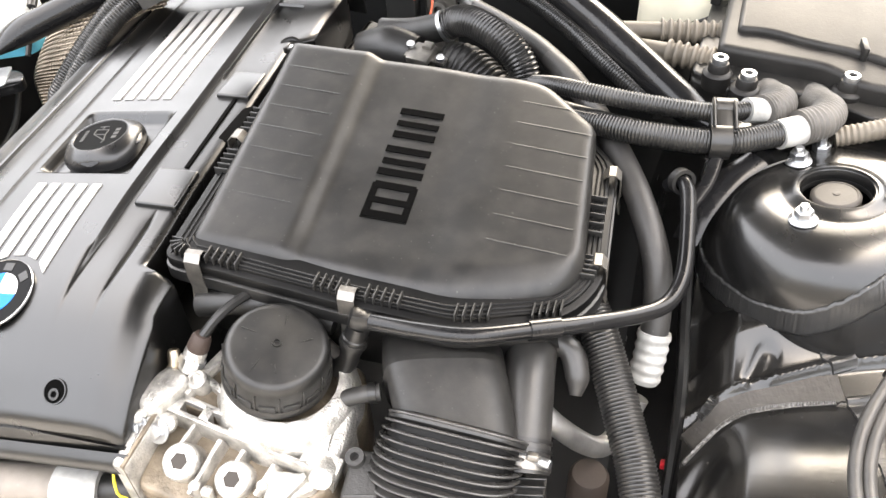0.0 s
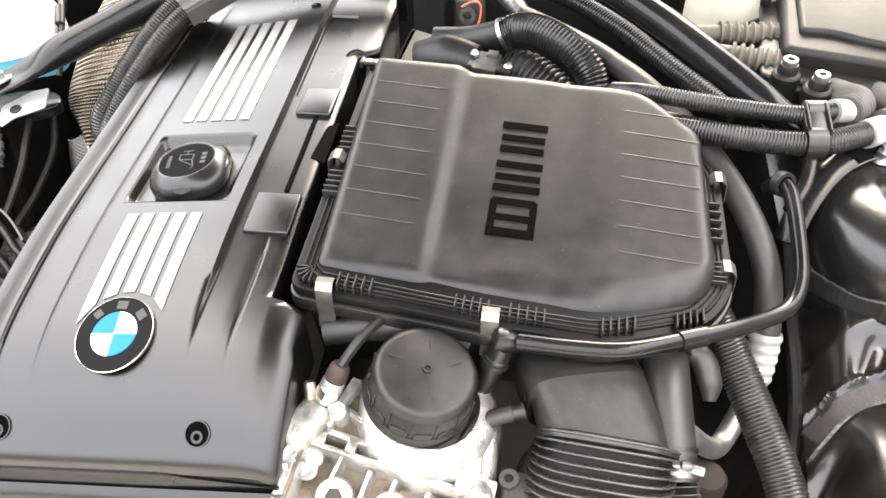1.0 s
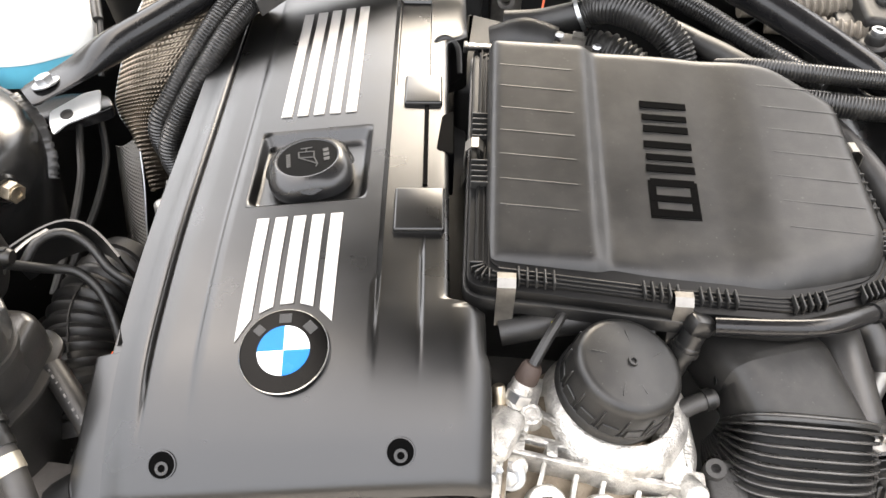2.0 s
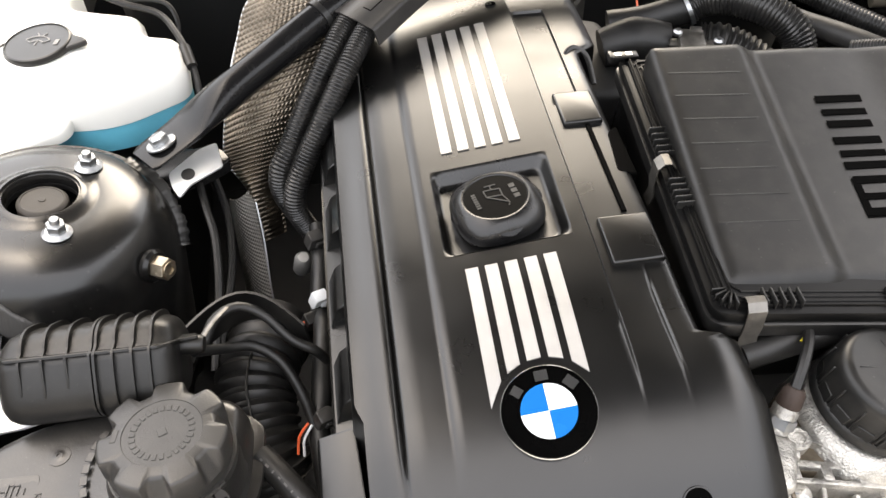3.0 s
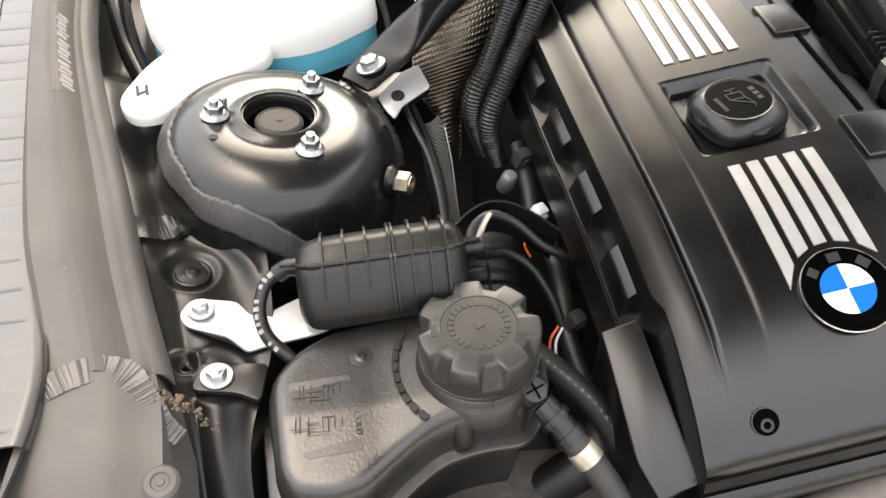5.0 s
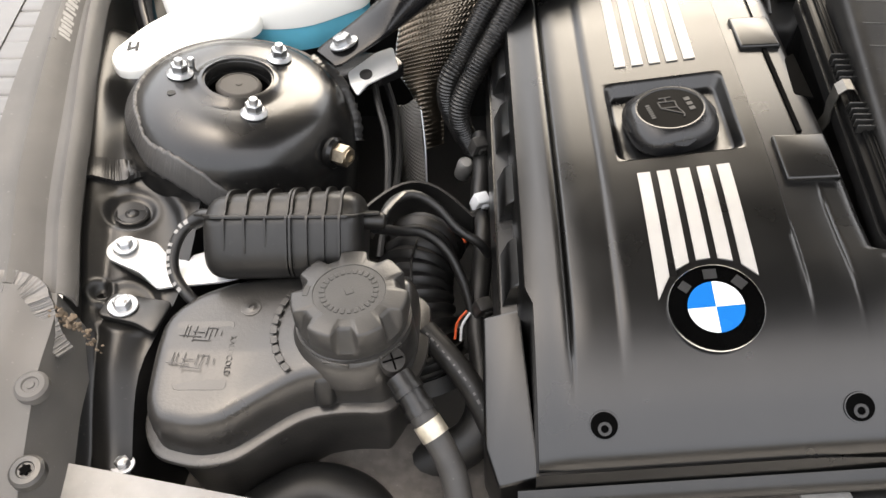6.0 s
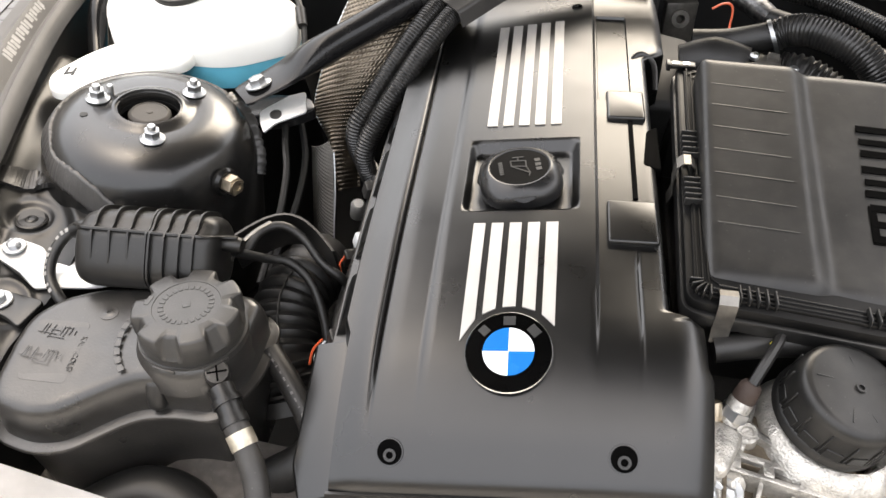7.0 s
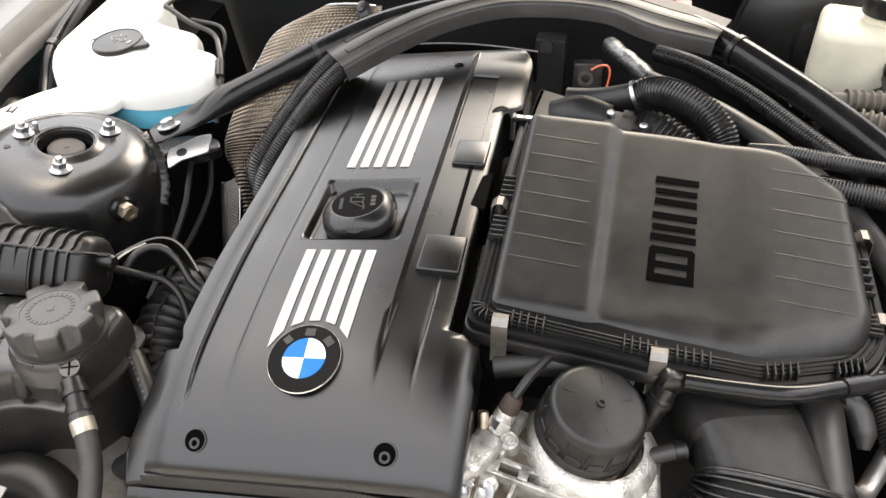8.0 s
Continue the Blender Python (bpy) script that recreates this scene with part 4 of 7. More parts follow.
def cover_z(x, y):
    z = crown(y) + 0.125 * min(x, 0.0605)
    step = ease(-0.02, 0.09, y) * (1 - ease(0.50, 0.54, y))
    if x > 0.0605:
        z += -0.0065 * step * ease(0.0605, 0.0640, x) + 0.10 * (x - 0.0605) * (1 - step)
        edge = 0.113 + 0.026 * (1 - ease(0.034, 0.042, y)) + 0.020 * ease(0.375, 0.40, y)
        front = 1 - ease(0.034, 0.042, y)
        z -= (0.0015 + 0.0085 * front) * ease(edge - 0.003 - 0.009 * front, edge, x)
        z -= 0.0026 * ease(0.0652, 0.0662, x) * (1 - ease(0.0962, 0.0972, x)) * ease(0.300, 0.302, y) * (1 - ease(0.4615, 0.463, y))
    g = ease(-0.055, 0.02, y) * (1 - ease(0.45, 0.5, y))
    z -= 0.0042 * g * math.exp(-((x + 0.0965) / 0.0014) ** 2)
    z -= 0.0022 * ease(-0.1, -0.126, x) + 0.0024 * ease(-0.1, -0.12, x)
    z -= 0.0016 * g * ease(-0.0605, -0.0640, x)
    z -= 0.0016 * ease(-0.03, 0.05, y) * math.exp(-((x - 0.0935) / 0.0012) ** 2) * (y < 0.1)
    return z


def cover_left(y):
    return -0.126 + 0.005 * ease(0.034, 0.020, y) + 0.055 * ease(0.42, 0.575, y)


def cover_right(y):
    return 0.113 + 0.026 * (1 - ease(0.034, 0.042, y)) + 0.020 * ease(0.378, 0.392, y) - 0.03 * ease(0.50, 0.575, y) + 0.003 * (y < 0)


XS = [-0.126, -0.120, -0.112, -0.104, -0.1000, -0.0985, -0.0975, -0.0965, -0.0955, -0.0945, -0.093, -0.08, -0.066, -0.0640, -0.0625, -0.0605, -0.055, -0.0495, -0.03, -0.01, 0.01, 0.03, 0.0485, 0.056, 0.0605, 0.0617, 0.0628, 0.0640,
      0.0652, 0.0662, 0.07, 0.08, 0.090, 0.0922, 0.0935, 0.0948, 0.0962, 0.0972, 0.098, 0.104, 0.109, 0.113]
YS = sorted(set(round(q, 4) for q in [0.0335, 0.036, 0.038, 0.040, 0.0425, -0.084, -0.082, -0.0795, -0.076, -0.07] + span(-0.06, 0.13, 20) + [0.1365, 0.234] + span(0.16, 0.21, 3) + span(0.25, 0.37, 7) + [0.300, 0.302, 0.4615, 0.463] + [0.378, 0.382, 0.386, 0.392] + span(0.41, 0.575, 14)))


def cover_point(x, y):
    l, r = cover_left(y), cover_right(y)
    if x < -0.1:
        q = l + (x + 0.126) / 0.026 * (-0.1 - l)
    elif x > 0.098:
        q = 0.098 + (x - 0.098) / 0.015 * (r - 0.098)
    else:
        q = x
    return q, y, cover_z(q, y)


# rounded shoulders and skirts on both sides
SKIRT_L = [(-0.0060, -0.075), (-0.0045, -0.045), (-0.0035, -0.024), (-0.0022, -0.007), (-0.0010, -0.002)]
SKIRT_R = [(0.0006, -0.0008), (0.0012, -0.003), (0.0016, -0.03), (0.002, -0.06)]


def cover_grid(i, j):
    y = YS[j]
    if i < 5:
        x, _, z = cover_point(XS[0], y)
        near = 1 - 0.78 * ease(0.034, 0.022, y)
        return (x + SKIRT_L[i][0] * near, y, z + SKIRT_L[i][1])
    if i >= 5 + len(XS):
        k = i - 5 - len(XS)
        x, _, z = cover_point(XS[-1], y)
        return (x + SKIRT_R[k][0], y, z + SKIRT_R[k][1])
    return cover_point(XS[i - 5], y)


A, B = XS.index(-0.0495) + 5, XS.index(0.0485) + 5
C, D = YS.index(0.1365), YS.index(0.234)
ecover = thing("engine_cover", "satin black plastic engine cover with silver strips and emblem", "engine cover", COVER_AT)
part("shell", sheet(cover_grid, list(range(len(XS) + 9)), list(range(len(YS))), 0.0025, skip=lambda i, j: A <= i < B and C <= j < D), COVER, ecover, sharp=50)

# front lip and valance
lip = sheet(lambda u, v: (cover_left(-0.09) - 0.002 + u * 0.268, -0.0835 - 0.004 * math.sin(v * 1.5), 0.831 + 0.125 * min(cover_left(-0.09) + u * 0.268, 0.0605) - 0.002 - 0.034 * v), span(0, 1, 24), span(0, 1, 8), 0.0025)
part("front_lip", lip, COVER, ecover)
ledge = sheet(lambda u, v: (-0.135 + u * 0.285, -0.0880 - 0.008 * math.sin(v * 3.0), 0.816 + 0.36 * (u - 0.5) * 0.285 * 0.35 - 0.016 * v), span(0, 1, 20), span(0, 1, 6), 0.003)
part("front_ledge", ledge, BLACK, ecover)
panel_top = lambda x, y: 0.837 + 0.364 * (x + 0.134) + 0.327 * (y - 0.038) - 0.25 * max(0, -0.060 - y)
side_block = prism(rounded([(-0.1565, 0.038), (-0.1285, 0.038), (-0.1195, -0.079), (-0.148, -0.081), (-0.1570, -0.055)], 0.0025), 0.74, 0, 0.0018, 2, top=panel_top)
part("corner_panel", side_block, COVER, ecover)
vent_ledge = lambda u, v: (-0.1280 - 0.0140 * u, v, crown(v) - 0.0600 - 0.0025 * u)
part("vent_ledge", sheet(vent_ledge, span(0, 1, 6), span(0.030, 0.360, 40), 0.002), COVER, ecover)
part("vent_wall", sheet(lambda u, v: (-0.1420 - 0.003 * u, v, crown(v) - 0.0630 - 0.036 * u), span(0, 1, 5), span(0.030, 0.360, 40), 0.002), COVER, ecover)
BLOCK = [(-0.1255, -0.070), (-0.1255, -0.0365), (-0.1270, -0.0368), (-0.1340, -0.0430), (-0.1356, -0.0450), (-0.1364, -0.0475), (-0.1416, -0.0615), (-0.1418, -0.070)]
for yy in (0.044, 0.126, 0.210, 0.293):
    rows = []
    for k, shrink in ((0.0, 0.0010), (0.0012, 0.0), (0.0250, 0.0), (0.0478, 0.0), (0.049, 0.0010)):
        # the near end leans back towards the top
        row = []
        for bx, bz in BLOCK:
            lean = 0.0045 * ease(-0.062, -0.044, bz) * (1 - k / 0.049)
            y = yy + k + lean
            row.append((bx, y, crown(y) + bz - (shrink if bz > -0.06 else 0)))
        rows.append(row)
    part("vent_block", loops(rows), COVER, ecover, sharp=30)

# pocket round the oil filler
zr = lambda x, y: cover_z(x, y)
POCK = [(-0.0495, 0.1365), (0.0485, 0.1365), (0.0485, 0.234), (-0.0495, 0.234)]
floor_z = lambda x, y: 0.8950 + 0.125 * x
wv, wf, edge_n = [], [], 0
for step, r, drop in ((0.0, 0.0004, 0.0), (0.0, 0.010, 0.0), (0.0009, 0.0095, 0.06), (0.0022, 0.009, 0.22), (0.0048, 0.0085, 0.80), (0.0062, 0.0078, 0.95), (0.0090, 0.006, 1.0)):
    sq = [(POCK[0][0] + step, POCK[0][1] + step), (POCK[1][0] - step, POCK[1][1] + step), (POCK[2][0] - step, POCK[2][1] - step * 1.6), (POCK[3][0] + step, POCK[3][1] - step * 1.6)]
    loop = rounded(sq, r, 6)
    edge_n = len(loop)
    wv += [(x, y, (zr(x, y) + 0.0003) * (1 - drop) + floor_z(x, y) * drop) for x, y in loop]
for a in range(6):
    for i in range(edge_n):
        p = (i + 1) % edge_n
        wf.append((a * edge_n + i, a * edge_n + p, (a + 1) * edge_n + p, (a + 1) * edge_n + i))
wf.append(tuple(range(6 * edge_n, 7 * edge_n)))
part("filler_pocket", (wv, wf), COVER, ecover, "recessed square pocket", sharp=50)

# silver strips: five and five, their lower ends cut round the emblem
for k in range(5):
    x0 = -0.0365 + k * 0.0146
    for y0, y1, name in ((None, 0.121, "trim_strip"), (0.254, 0.437, "trim_strip")):
        if y0 is None:
            xm = x0 + 0.0047
            y0 = math.sqrt(max(0.0, 0.041 ** 2 - (xm - 0.0005) ** 2)) - 0.0015
            y0l = math.sqrt(max(0.0, 0.0375 ** 2 - x0 ** 2))
            y0r = math.sqrt(max(0.0, 0.0375 ** 2 - (x0 + 0.0095) ** 2))
        else:
            y0l = y0r = y0
        slant = 0.0 if y1 < 0.2 else 0.004 * (k - 2) * 0.4
        vs = span(0, 1, 14)
        bend = lambda u, v, x0=x0, a=y0l, b=y0r, y1=y1, s=slant: (x0 + 0.0095 * u, (a + (b - a) * u) * (1 - v) + (y1 + s) * v, cover_z(x0 + 0.0095 * u, (a + (b - a) * u) * (1 - v) + (y1 + s) * v) + 0.0011)
        part(name, sheet(bend, [0, 0.5, 1], vs, 0.0011), SILVER, ecover, "silver trim strip")

# raised pads and slots along the flat shoulder
for (x0, x1, y0, y1) in ((0.0735, 0.1085, 0.269, 0.3165), (0.0705, 0.1105, 0.1045, 0.152)):
    part("cover_pad", prism(rounded([(x0, y0), (x1, y0), (x1, y1), (x0, y1)], 0.002, 2), 0.896, 0.9125, 0.0022, top=lambda x, y: cover_z(0.08, y) + 0.0042 + 0.02 * (x - 0.09)), COVER, ecover)
# slot shade drawn as a black strip on the shoulder
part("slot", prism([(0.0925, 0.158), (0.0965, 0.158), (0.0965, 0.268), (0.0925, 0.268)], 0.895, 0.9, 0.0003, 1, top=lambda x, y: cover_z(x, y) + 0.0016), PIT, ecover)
# notch where the airbox catch reaches the cover, its shade drawn as a black slab
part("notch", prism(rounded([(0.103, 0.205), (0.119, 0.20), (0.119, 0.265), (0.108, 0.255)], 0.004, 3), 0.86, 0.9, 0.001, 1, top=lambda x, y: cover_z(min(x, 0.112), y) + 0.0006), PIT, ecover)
part("notch_rim", sweep([(0.1055, 0.37, 0.905), (0.102, 0.378, 0.911), (0.112, 0.386, 0.913), (0.124, 0.380, 0.905), (0.126, 0.355, 0.89)], 0.003, 8, 0.004, flat=0.6), BLACK, ecover)

# sunk screws
for sx, sy in ((-0.0780, -0.0635), (0.0825, -0.0635), (0.045, 0.474)):
    k = 1.0 if sy < 0 else 0.6
    z = cover_z(sx, sy)
    e = 0.004
    tilt = axis((sx, sy, z + 0.0006), (cover_z(sx - e, sy) - cover_z(sx + e, sy), cover_z(sx, sy - e) - cover_z(sx, sy + e), 2 * e))
    part("screw_well", ring([(0.0100 * k, -0.001), (0.0098 * k, 0.0007), (0.0090 * k, 0.0008), (0.0086 * k, -0.001)], 28, at=tilt), COVER, ecover)
    # depth of the well is shade painted on a black disc
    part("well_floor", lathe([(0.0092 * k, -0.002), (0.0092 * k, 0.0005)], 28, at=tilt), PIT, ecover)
    part("screw", ring([(0.0046 * k, 0.0), (0.0046 * k, 0.0018), (0.0026 * k, 0.0018), (0.0024 * k, 0.0)], 20, at=tilt @ pose(0.0006, -0.0022 * k, -0.0004)), RUBBER, ecover, "black socket screw")

EGREY = mat("emblem_grey", (0.026, 0.026, 0.026), 0.4, bump=0, spec=0.3)
# round emblem
EM = pose(0.0, 0.0, cover_z(0, 0) + 0.0004, 15.5, -7, 0) @ Matrix.Scale(0.895, 4)
em = part("emblem", lathe([(0.0352, -0.002), (0.0352, 0.002), (0.034, 0.003), (0.0, 0.003)], 64), EBLACK, ecover, "round enamel emblem", at=EM)
part("outer_ring", ring([(0.0350, 0.0), (0.0358, 0.0012), (0.0357, 0.0026), (0.0350, 0.0034), (0.0347, 0.003)], 64), CHROME, em)
for q in range(4):
    n = 14
    v = [(0, 0, 0.0034)] + [(0.0208 * math.cos(math.pi / 2 * (q + i / n)), 0.0208 * math.sin(math.pi / 2 * (q + i / n)), 0.0034) for i in range(n + 1)]
    v += [(x, y, 0.0028) for x, y, _ in v]
    m = n + 2
    f = [tuple(range(m)), tuple(range(2 * m - 1, m - 1, -1))] + [(i, (i + 1) % m, (i + 1) % m + m, i + m) for i in range(m)]
    part("quadrant", (v, f), EBLUE if q in (1, 3) else EWHITE, em, at=pose(0, 0, 0))
for a, w in ((138, 0.0075), (90, 0.010), (42, 0.010)):
    part("emblem_bar", box(w, 0.008, 0.0006, 0.0002, 1, at=pose(0.0272 * math.cos(radians(a)), 0.0272 * math.sin(radians(a)), 0.0030, 0, 0, a - 90)), EGREY, em)

# back apron of the cover
back = sheet(lambda u, v: (-0.10 + 0.235 * u, 0.555 + 0.02 * math.sin(math.pi * u) + 0.012 * v, 0.893 + 0.012 * u - 0.05 * v), span(0, 1, 20), span(0, 1, 6), 0.003)
part("back_rim", back, BLACK, ecover)

# oil filler cap
FACEP = mat("dull_raised_print", (0.034, 0.033, 0.0315), 0.5, bump=0.1, spec=0.3)
FACED = mat("satin_cap_face", (0.0016, 0.0016, 0.0016), 0.5, bump=0.2, spec=0.03)
GRIP = mat("glossy_grey_plastic", (0.009, 0.009, 0.0095), 0.28, bump=0.1, dust=0.02)
fill = thing("oil_filler_cap", "black fluted oil filler cap with raised oil-can symbol", "oil cap", COVER_AT @ pose(0.000, 0.181, 0.888, -2, -7, 10) @ Matrix.Diagonal((1.06, 1.06, 0.80, 1)))
lobes = lambda a, j: 1 + 0.055 * math.cos(4 * a + math.pi)
part("skirt", lathe([(0.031, 0.0), (0.0335, 0.004), (0.0335, 0.009)], 64, wave=lobes), BLACK, fill)
GRIP_PROFILE = [(0.0335, 0.009), (0.0350, 0.0105), (0.0357, 0.014), (0.0356, 0.0195), (0.0345, 0.0240), (0.0320, 0.0280), (0.0290, 0.0312), (0.0266, 0.0332), (0.0254, 0.0338), (0.0243, 0.0336), (0.0236, 0.0325), (0.0, 0.0325)]
part("grip", lathe(GRIP_PROFILE, 96, wave=lambda a, j: 1 + (0.055, 0.055, 0.055, 0.055, 0.05, 0.035, 0.015, 0, 0, 0, 0, 0)[j] * math.cos(4 * a + math.pi)), GRIP, fill, sharp=30)
for a in (0, 90, 180, 270):
    dent = prism(rounded([(-0.0105, 0.0), (0.0, -0.0050), (0.0105, 0.0), (0.0, 0.0050)], 0.004, 4), 0, 0.0012, 0.0006, 2)
    part("finger_dent", dent, GLOSS, fill, at=pose(0.0318 * math.cos(radians(a)), 0.0318 * math.sin(radians(a)), 0.0222, 0, 0, a) @ pose(0, 0, 0, 0, 52, 0) @ pose(0, 0, 0.0006, 0, 0, 90))
part("face_disc", lathe([(0.0236, 0.0320), (0.0236, 0.0328), (0, 0.0331)], 48), FACED, fill)
# oil can on the face, and the print beside it as bars
can_line = [(-0.0065, 0.0085, 0.0333), (-0.0065, 0.0012, 0.0333), (0.0052, -0.0012, 0.0333), (0.0058, 0.0065, 0.0333), (-0.0065, 0.0085, 0.0333)]
for a, b in zip(can_line, can_line[1:]):
    part("symbol_line", sweep([a, b], 0.0006, 6, 0.004), FACEP, fill)
for a, b in (((0.0052, -0.0012), (0.0075, -0.0105)), ((0.0075, -0.0105), (0.0060, -0.0140)), ((-0.0005, 0.0075), (0.0, 0.0125)), ((-0.0045, 0.0128), (0.0045, 0.0120)), ((-0.0065, 0.0012), (0.0075, -0.0105))):
    part("symbol_line", sweep([(*a, 0.0333), (*b, 0.0333)], 0.0006, 6, 0.004), FACEP, fill)
for sx, n, w, t in ((0.0150, 3, 0.0044, 0.0046), (-0.0150, 7, 0.0019, 0.0034)):
    for k in range(n):
        part("print_bar", box(w, t, 0.0005, 0.0002, 1, at=pose(sx, (k - (n - 1) / 2) * w * 1.35, 0.0330, 0, 0, 92)), FACEP, fill)

# ---------------------------------------------------------------- airbox
rim_z = lambda x, y: 0.9045 - 0.075 * (x - 0.13) + 0.10 * (y - 0.411)


lid_front = table([(0.141, 0.424), (0.232, 0.4245), (0.30, 0.4215), (0.358, 0.4205), (0.406, 0.434), (0.445, 0.451), (0.46, 0.471)])


def lid_z(x, y):
    z = 0.9125 + 0.222 * (y - 0.44) - 0.032 * (x - 0.15)
    trough = ease(0.2210, 0.2385, x) * (1 - 0.5 * ease(0.325, 0.372, x))
    z -= (0.0046 + 0.0026 * ease(0.430, 0.474, y)) * trough
    z -= 0.0015 * ease(0.36, 0.45, x)
    z -= 0.0075 * ease(0.030, 0.0, y - lid_front(x)) * ease(0.25, 0.38, x) + 0.0025 * ease(0.012, 0.0, y - lid_front(x))
    return z


LID = rounded([(0.1425, 0.664), (0.141, 0.424), (0.232, 0.4245), (0.30, 0.4215), (0.358, 0.4205), (0.406, 0.434), (0.445, 0.450), (0.4575, 0.474), (0.4465, 0.616), (0.396, 0.658), (0.30, 0.666)], [0.006, 0.010, 0.01, 0.01, 0.02, 0.01, 0.02, 0.022, 0.008, 0.015, 0.03], 6)
WORNP = mat("worn_rib_plastic", (0.014, 0.0137, 0.013), 0.45, bump=0.15)
FLANGE = mat("satin_flange_plastic", (0.003, 0.003, 0.003), 0.42, spec=0.2, bump=0.15)
airbox = thing("airbox", "matt black plastic airbox with ribbed lid and spring clips", "airbox")


lid_roll = table([(0.0, -0.0105), (0.001, -0.0068), (0.0025, -0.0042), (0.005, -0.0018), (0.009, -0.0004), (0.012, 0.0), (0.02, 0.0)])
part("lid", domed(LID, lid_z, lambda x, y: rim_z(x, y) - 0.002, lid_roll, 0.0032), BOXP, airbox, "matt black ribbed lid", sharp=60)
RIM_RAW = [(0.1285, 0.690), (0.1275, 0.407), (0.28, 0.4010), (0.372, 0.4025), (0.450, 0.433), (0.474, 0.472), (0.468, 0.612), (0.408, 0.668), (0.30, 0.680)]
RIM = rounded(RIM_RAW, [0.006, 0.012, 0.02, 0.012, 0.03, 0.03, 0.02, 0.03, 0.02], 5)
part("lid_flange", prism(RIM, 0, 0, 0.0025, 2, top=lambda x, y: rim_z(x, y) + 0.0, low=lambda x, y: rim_z(x, y) - 0.008), FLANGE, airbox, "black flange")
part("flange_step", prism(inset(RIM, 0.006), 0, 0, 0.0015, 2, top=lambda x, y: rim_z(x, y) + 0.0025, low=lambda x, y: rim_z(x, y) - 0.004), FLANGE, airbox)
for off, up in ((0.0085, 0.0030), (0.0125, 0.0030), (0.0165, 0.0030)):
    ridge = rounded(inset(RIM_RAW, off), 0.014, 6)
    part("flange_ridge", sweep([(x, y, rim_z(x, y) + up) for x, y in ridge + ridge[:1]], 0.0008, 6, 0.005), FLANGE, airbox)
part("flange_lower", prism(inset(RIM, -0.0022), 0, 0, 0.002, 2, top=lambda x, y: rim_z(x, y) - 0.0095, low=lambda x, y: rim_z(x, y) - 0.021), BLACK, airbox, "black lower flange")
part("tub", prism(inset(RIM, 0.008), 0, 0, 0.002, 2, top=lambda x, y: rim_z(x, y) - 0.020, low=lambda x, y: 0.80 + 0.3 * (y - 0.41) * 0.2, taper=-0.012), BLACK, airbox, "black lower tub")
# short cooling ribs on both wings of the lid
for k in range(7):
    y = 0.478 + k * 0.0248
    for x0, x1 in ((0.150, 0.2135), (0.376, 0.443)):
        if x0 > 0.3 and k > 6:
            continue
        part("lid_rib", sweep([(x0 + 0.002, y + 0.001, lid_z(x0, y) + 0.0001), (x1, y - 0.001, lid_z(x1, y) - 0.0001)], 0.0006, 6, 0.02, flat=0.5), BOXP, airbox)
# comb ribs on the flange
for (x0, y0, x1, y1) in ((0.166, 0.4190, 0.192, 0.4185), (0.258, 0.4170, 0.283, 0.4165), (0.300, 0.4165, 0.326, 0.4165), (0.370, 0.4170, 0.394, 0.4240), (0.426, 0.4330, 0.446, 0.4420), (0.459, 0.474, 0.462, 0.494), (0.459, 0.520, 0.458, 0.56),
                         (0.136, 0.505, 0.136, 0.53), (0.136, 0.56, 0.136, 0.588)):
    for k in range(5):
        t = k / 4
        x, y = x0 + (x1 - x0) * t, y0 + (y1 - y0) * t
        turn = 0 if abs(x1 - x0) > abs(y1 - y0) else 90
        part("comb_rib", box(0.0014, 0.014, 0.0085, 0.0005, 1, at=pose(x, y - (0.003 if turn == 0 else 0), rim_z(x, y) - 0.001, 0, 0, turn)), WORNP, airbox)
for k in range(5):
    a = radians(180 + 22 * k)
    part("comb_rib", box(0.010, 0.0014, 0.008, 0.0005, 1, at=pose(0.145 + 0.010 * math.cos(a), 0.424 + 0.010 * math.sin(a), rim_z(0.14, 0.42) - 0.001, 0, 0, 180 + 22 * k)), BLACK, airbox)
# spring clips
for x, y, turn in ((0.157, 0.4075, 0), (0.286, 0.4055, 0), (0.470, 0.490, 92), (0.4685, 0.592, 92), (0.1285, 0.548, -90)):
    z = rim_z(x, y)
    prof = [(0.010, 0.004), (0.006, 0.0085), (0.001, 0.0085), (-0.0035, 0.004), (-0.0045, -0.012), (-0.0030, -0.024), (-0.006, -0.034)]
    clip = sheet(lambda u, v, p=prof: ((u - 0.5) * 0.0135, p[v][0], p[v][1]), [0, 0.5, 1], list(range(len(prof))), 0.0009)
    part("spring_clip", clip, CLIPM, airbox, "dull steel spring clip", at=pose(x, y, z, 0, 0, turn))
part("hinge_eye", join(box(0.026, 0.010, 0.004, 0.001, at=pose(0.133, 0.690, 0.932)), box(0.004, 0.012, 0.007, 0.001, at=pose(0.121, 0.690, 0.930))), BLACK, airbox)
part("eye_slot", join(box(0.006, 0.005, 0.0008, 0, at=pose(0.1275, 0.690, 0.9358)), box(0.006, 0.005, 0.0008, 0, at=pose(0.1375, 0.690, 0.9358))), STEEL, airbox)
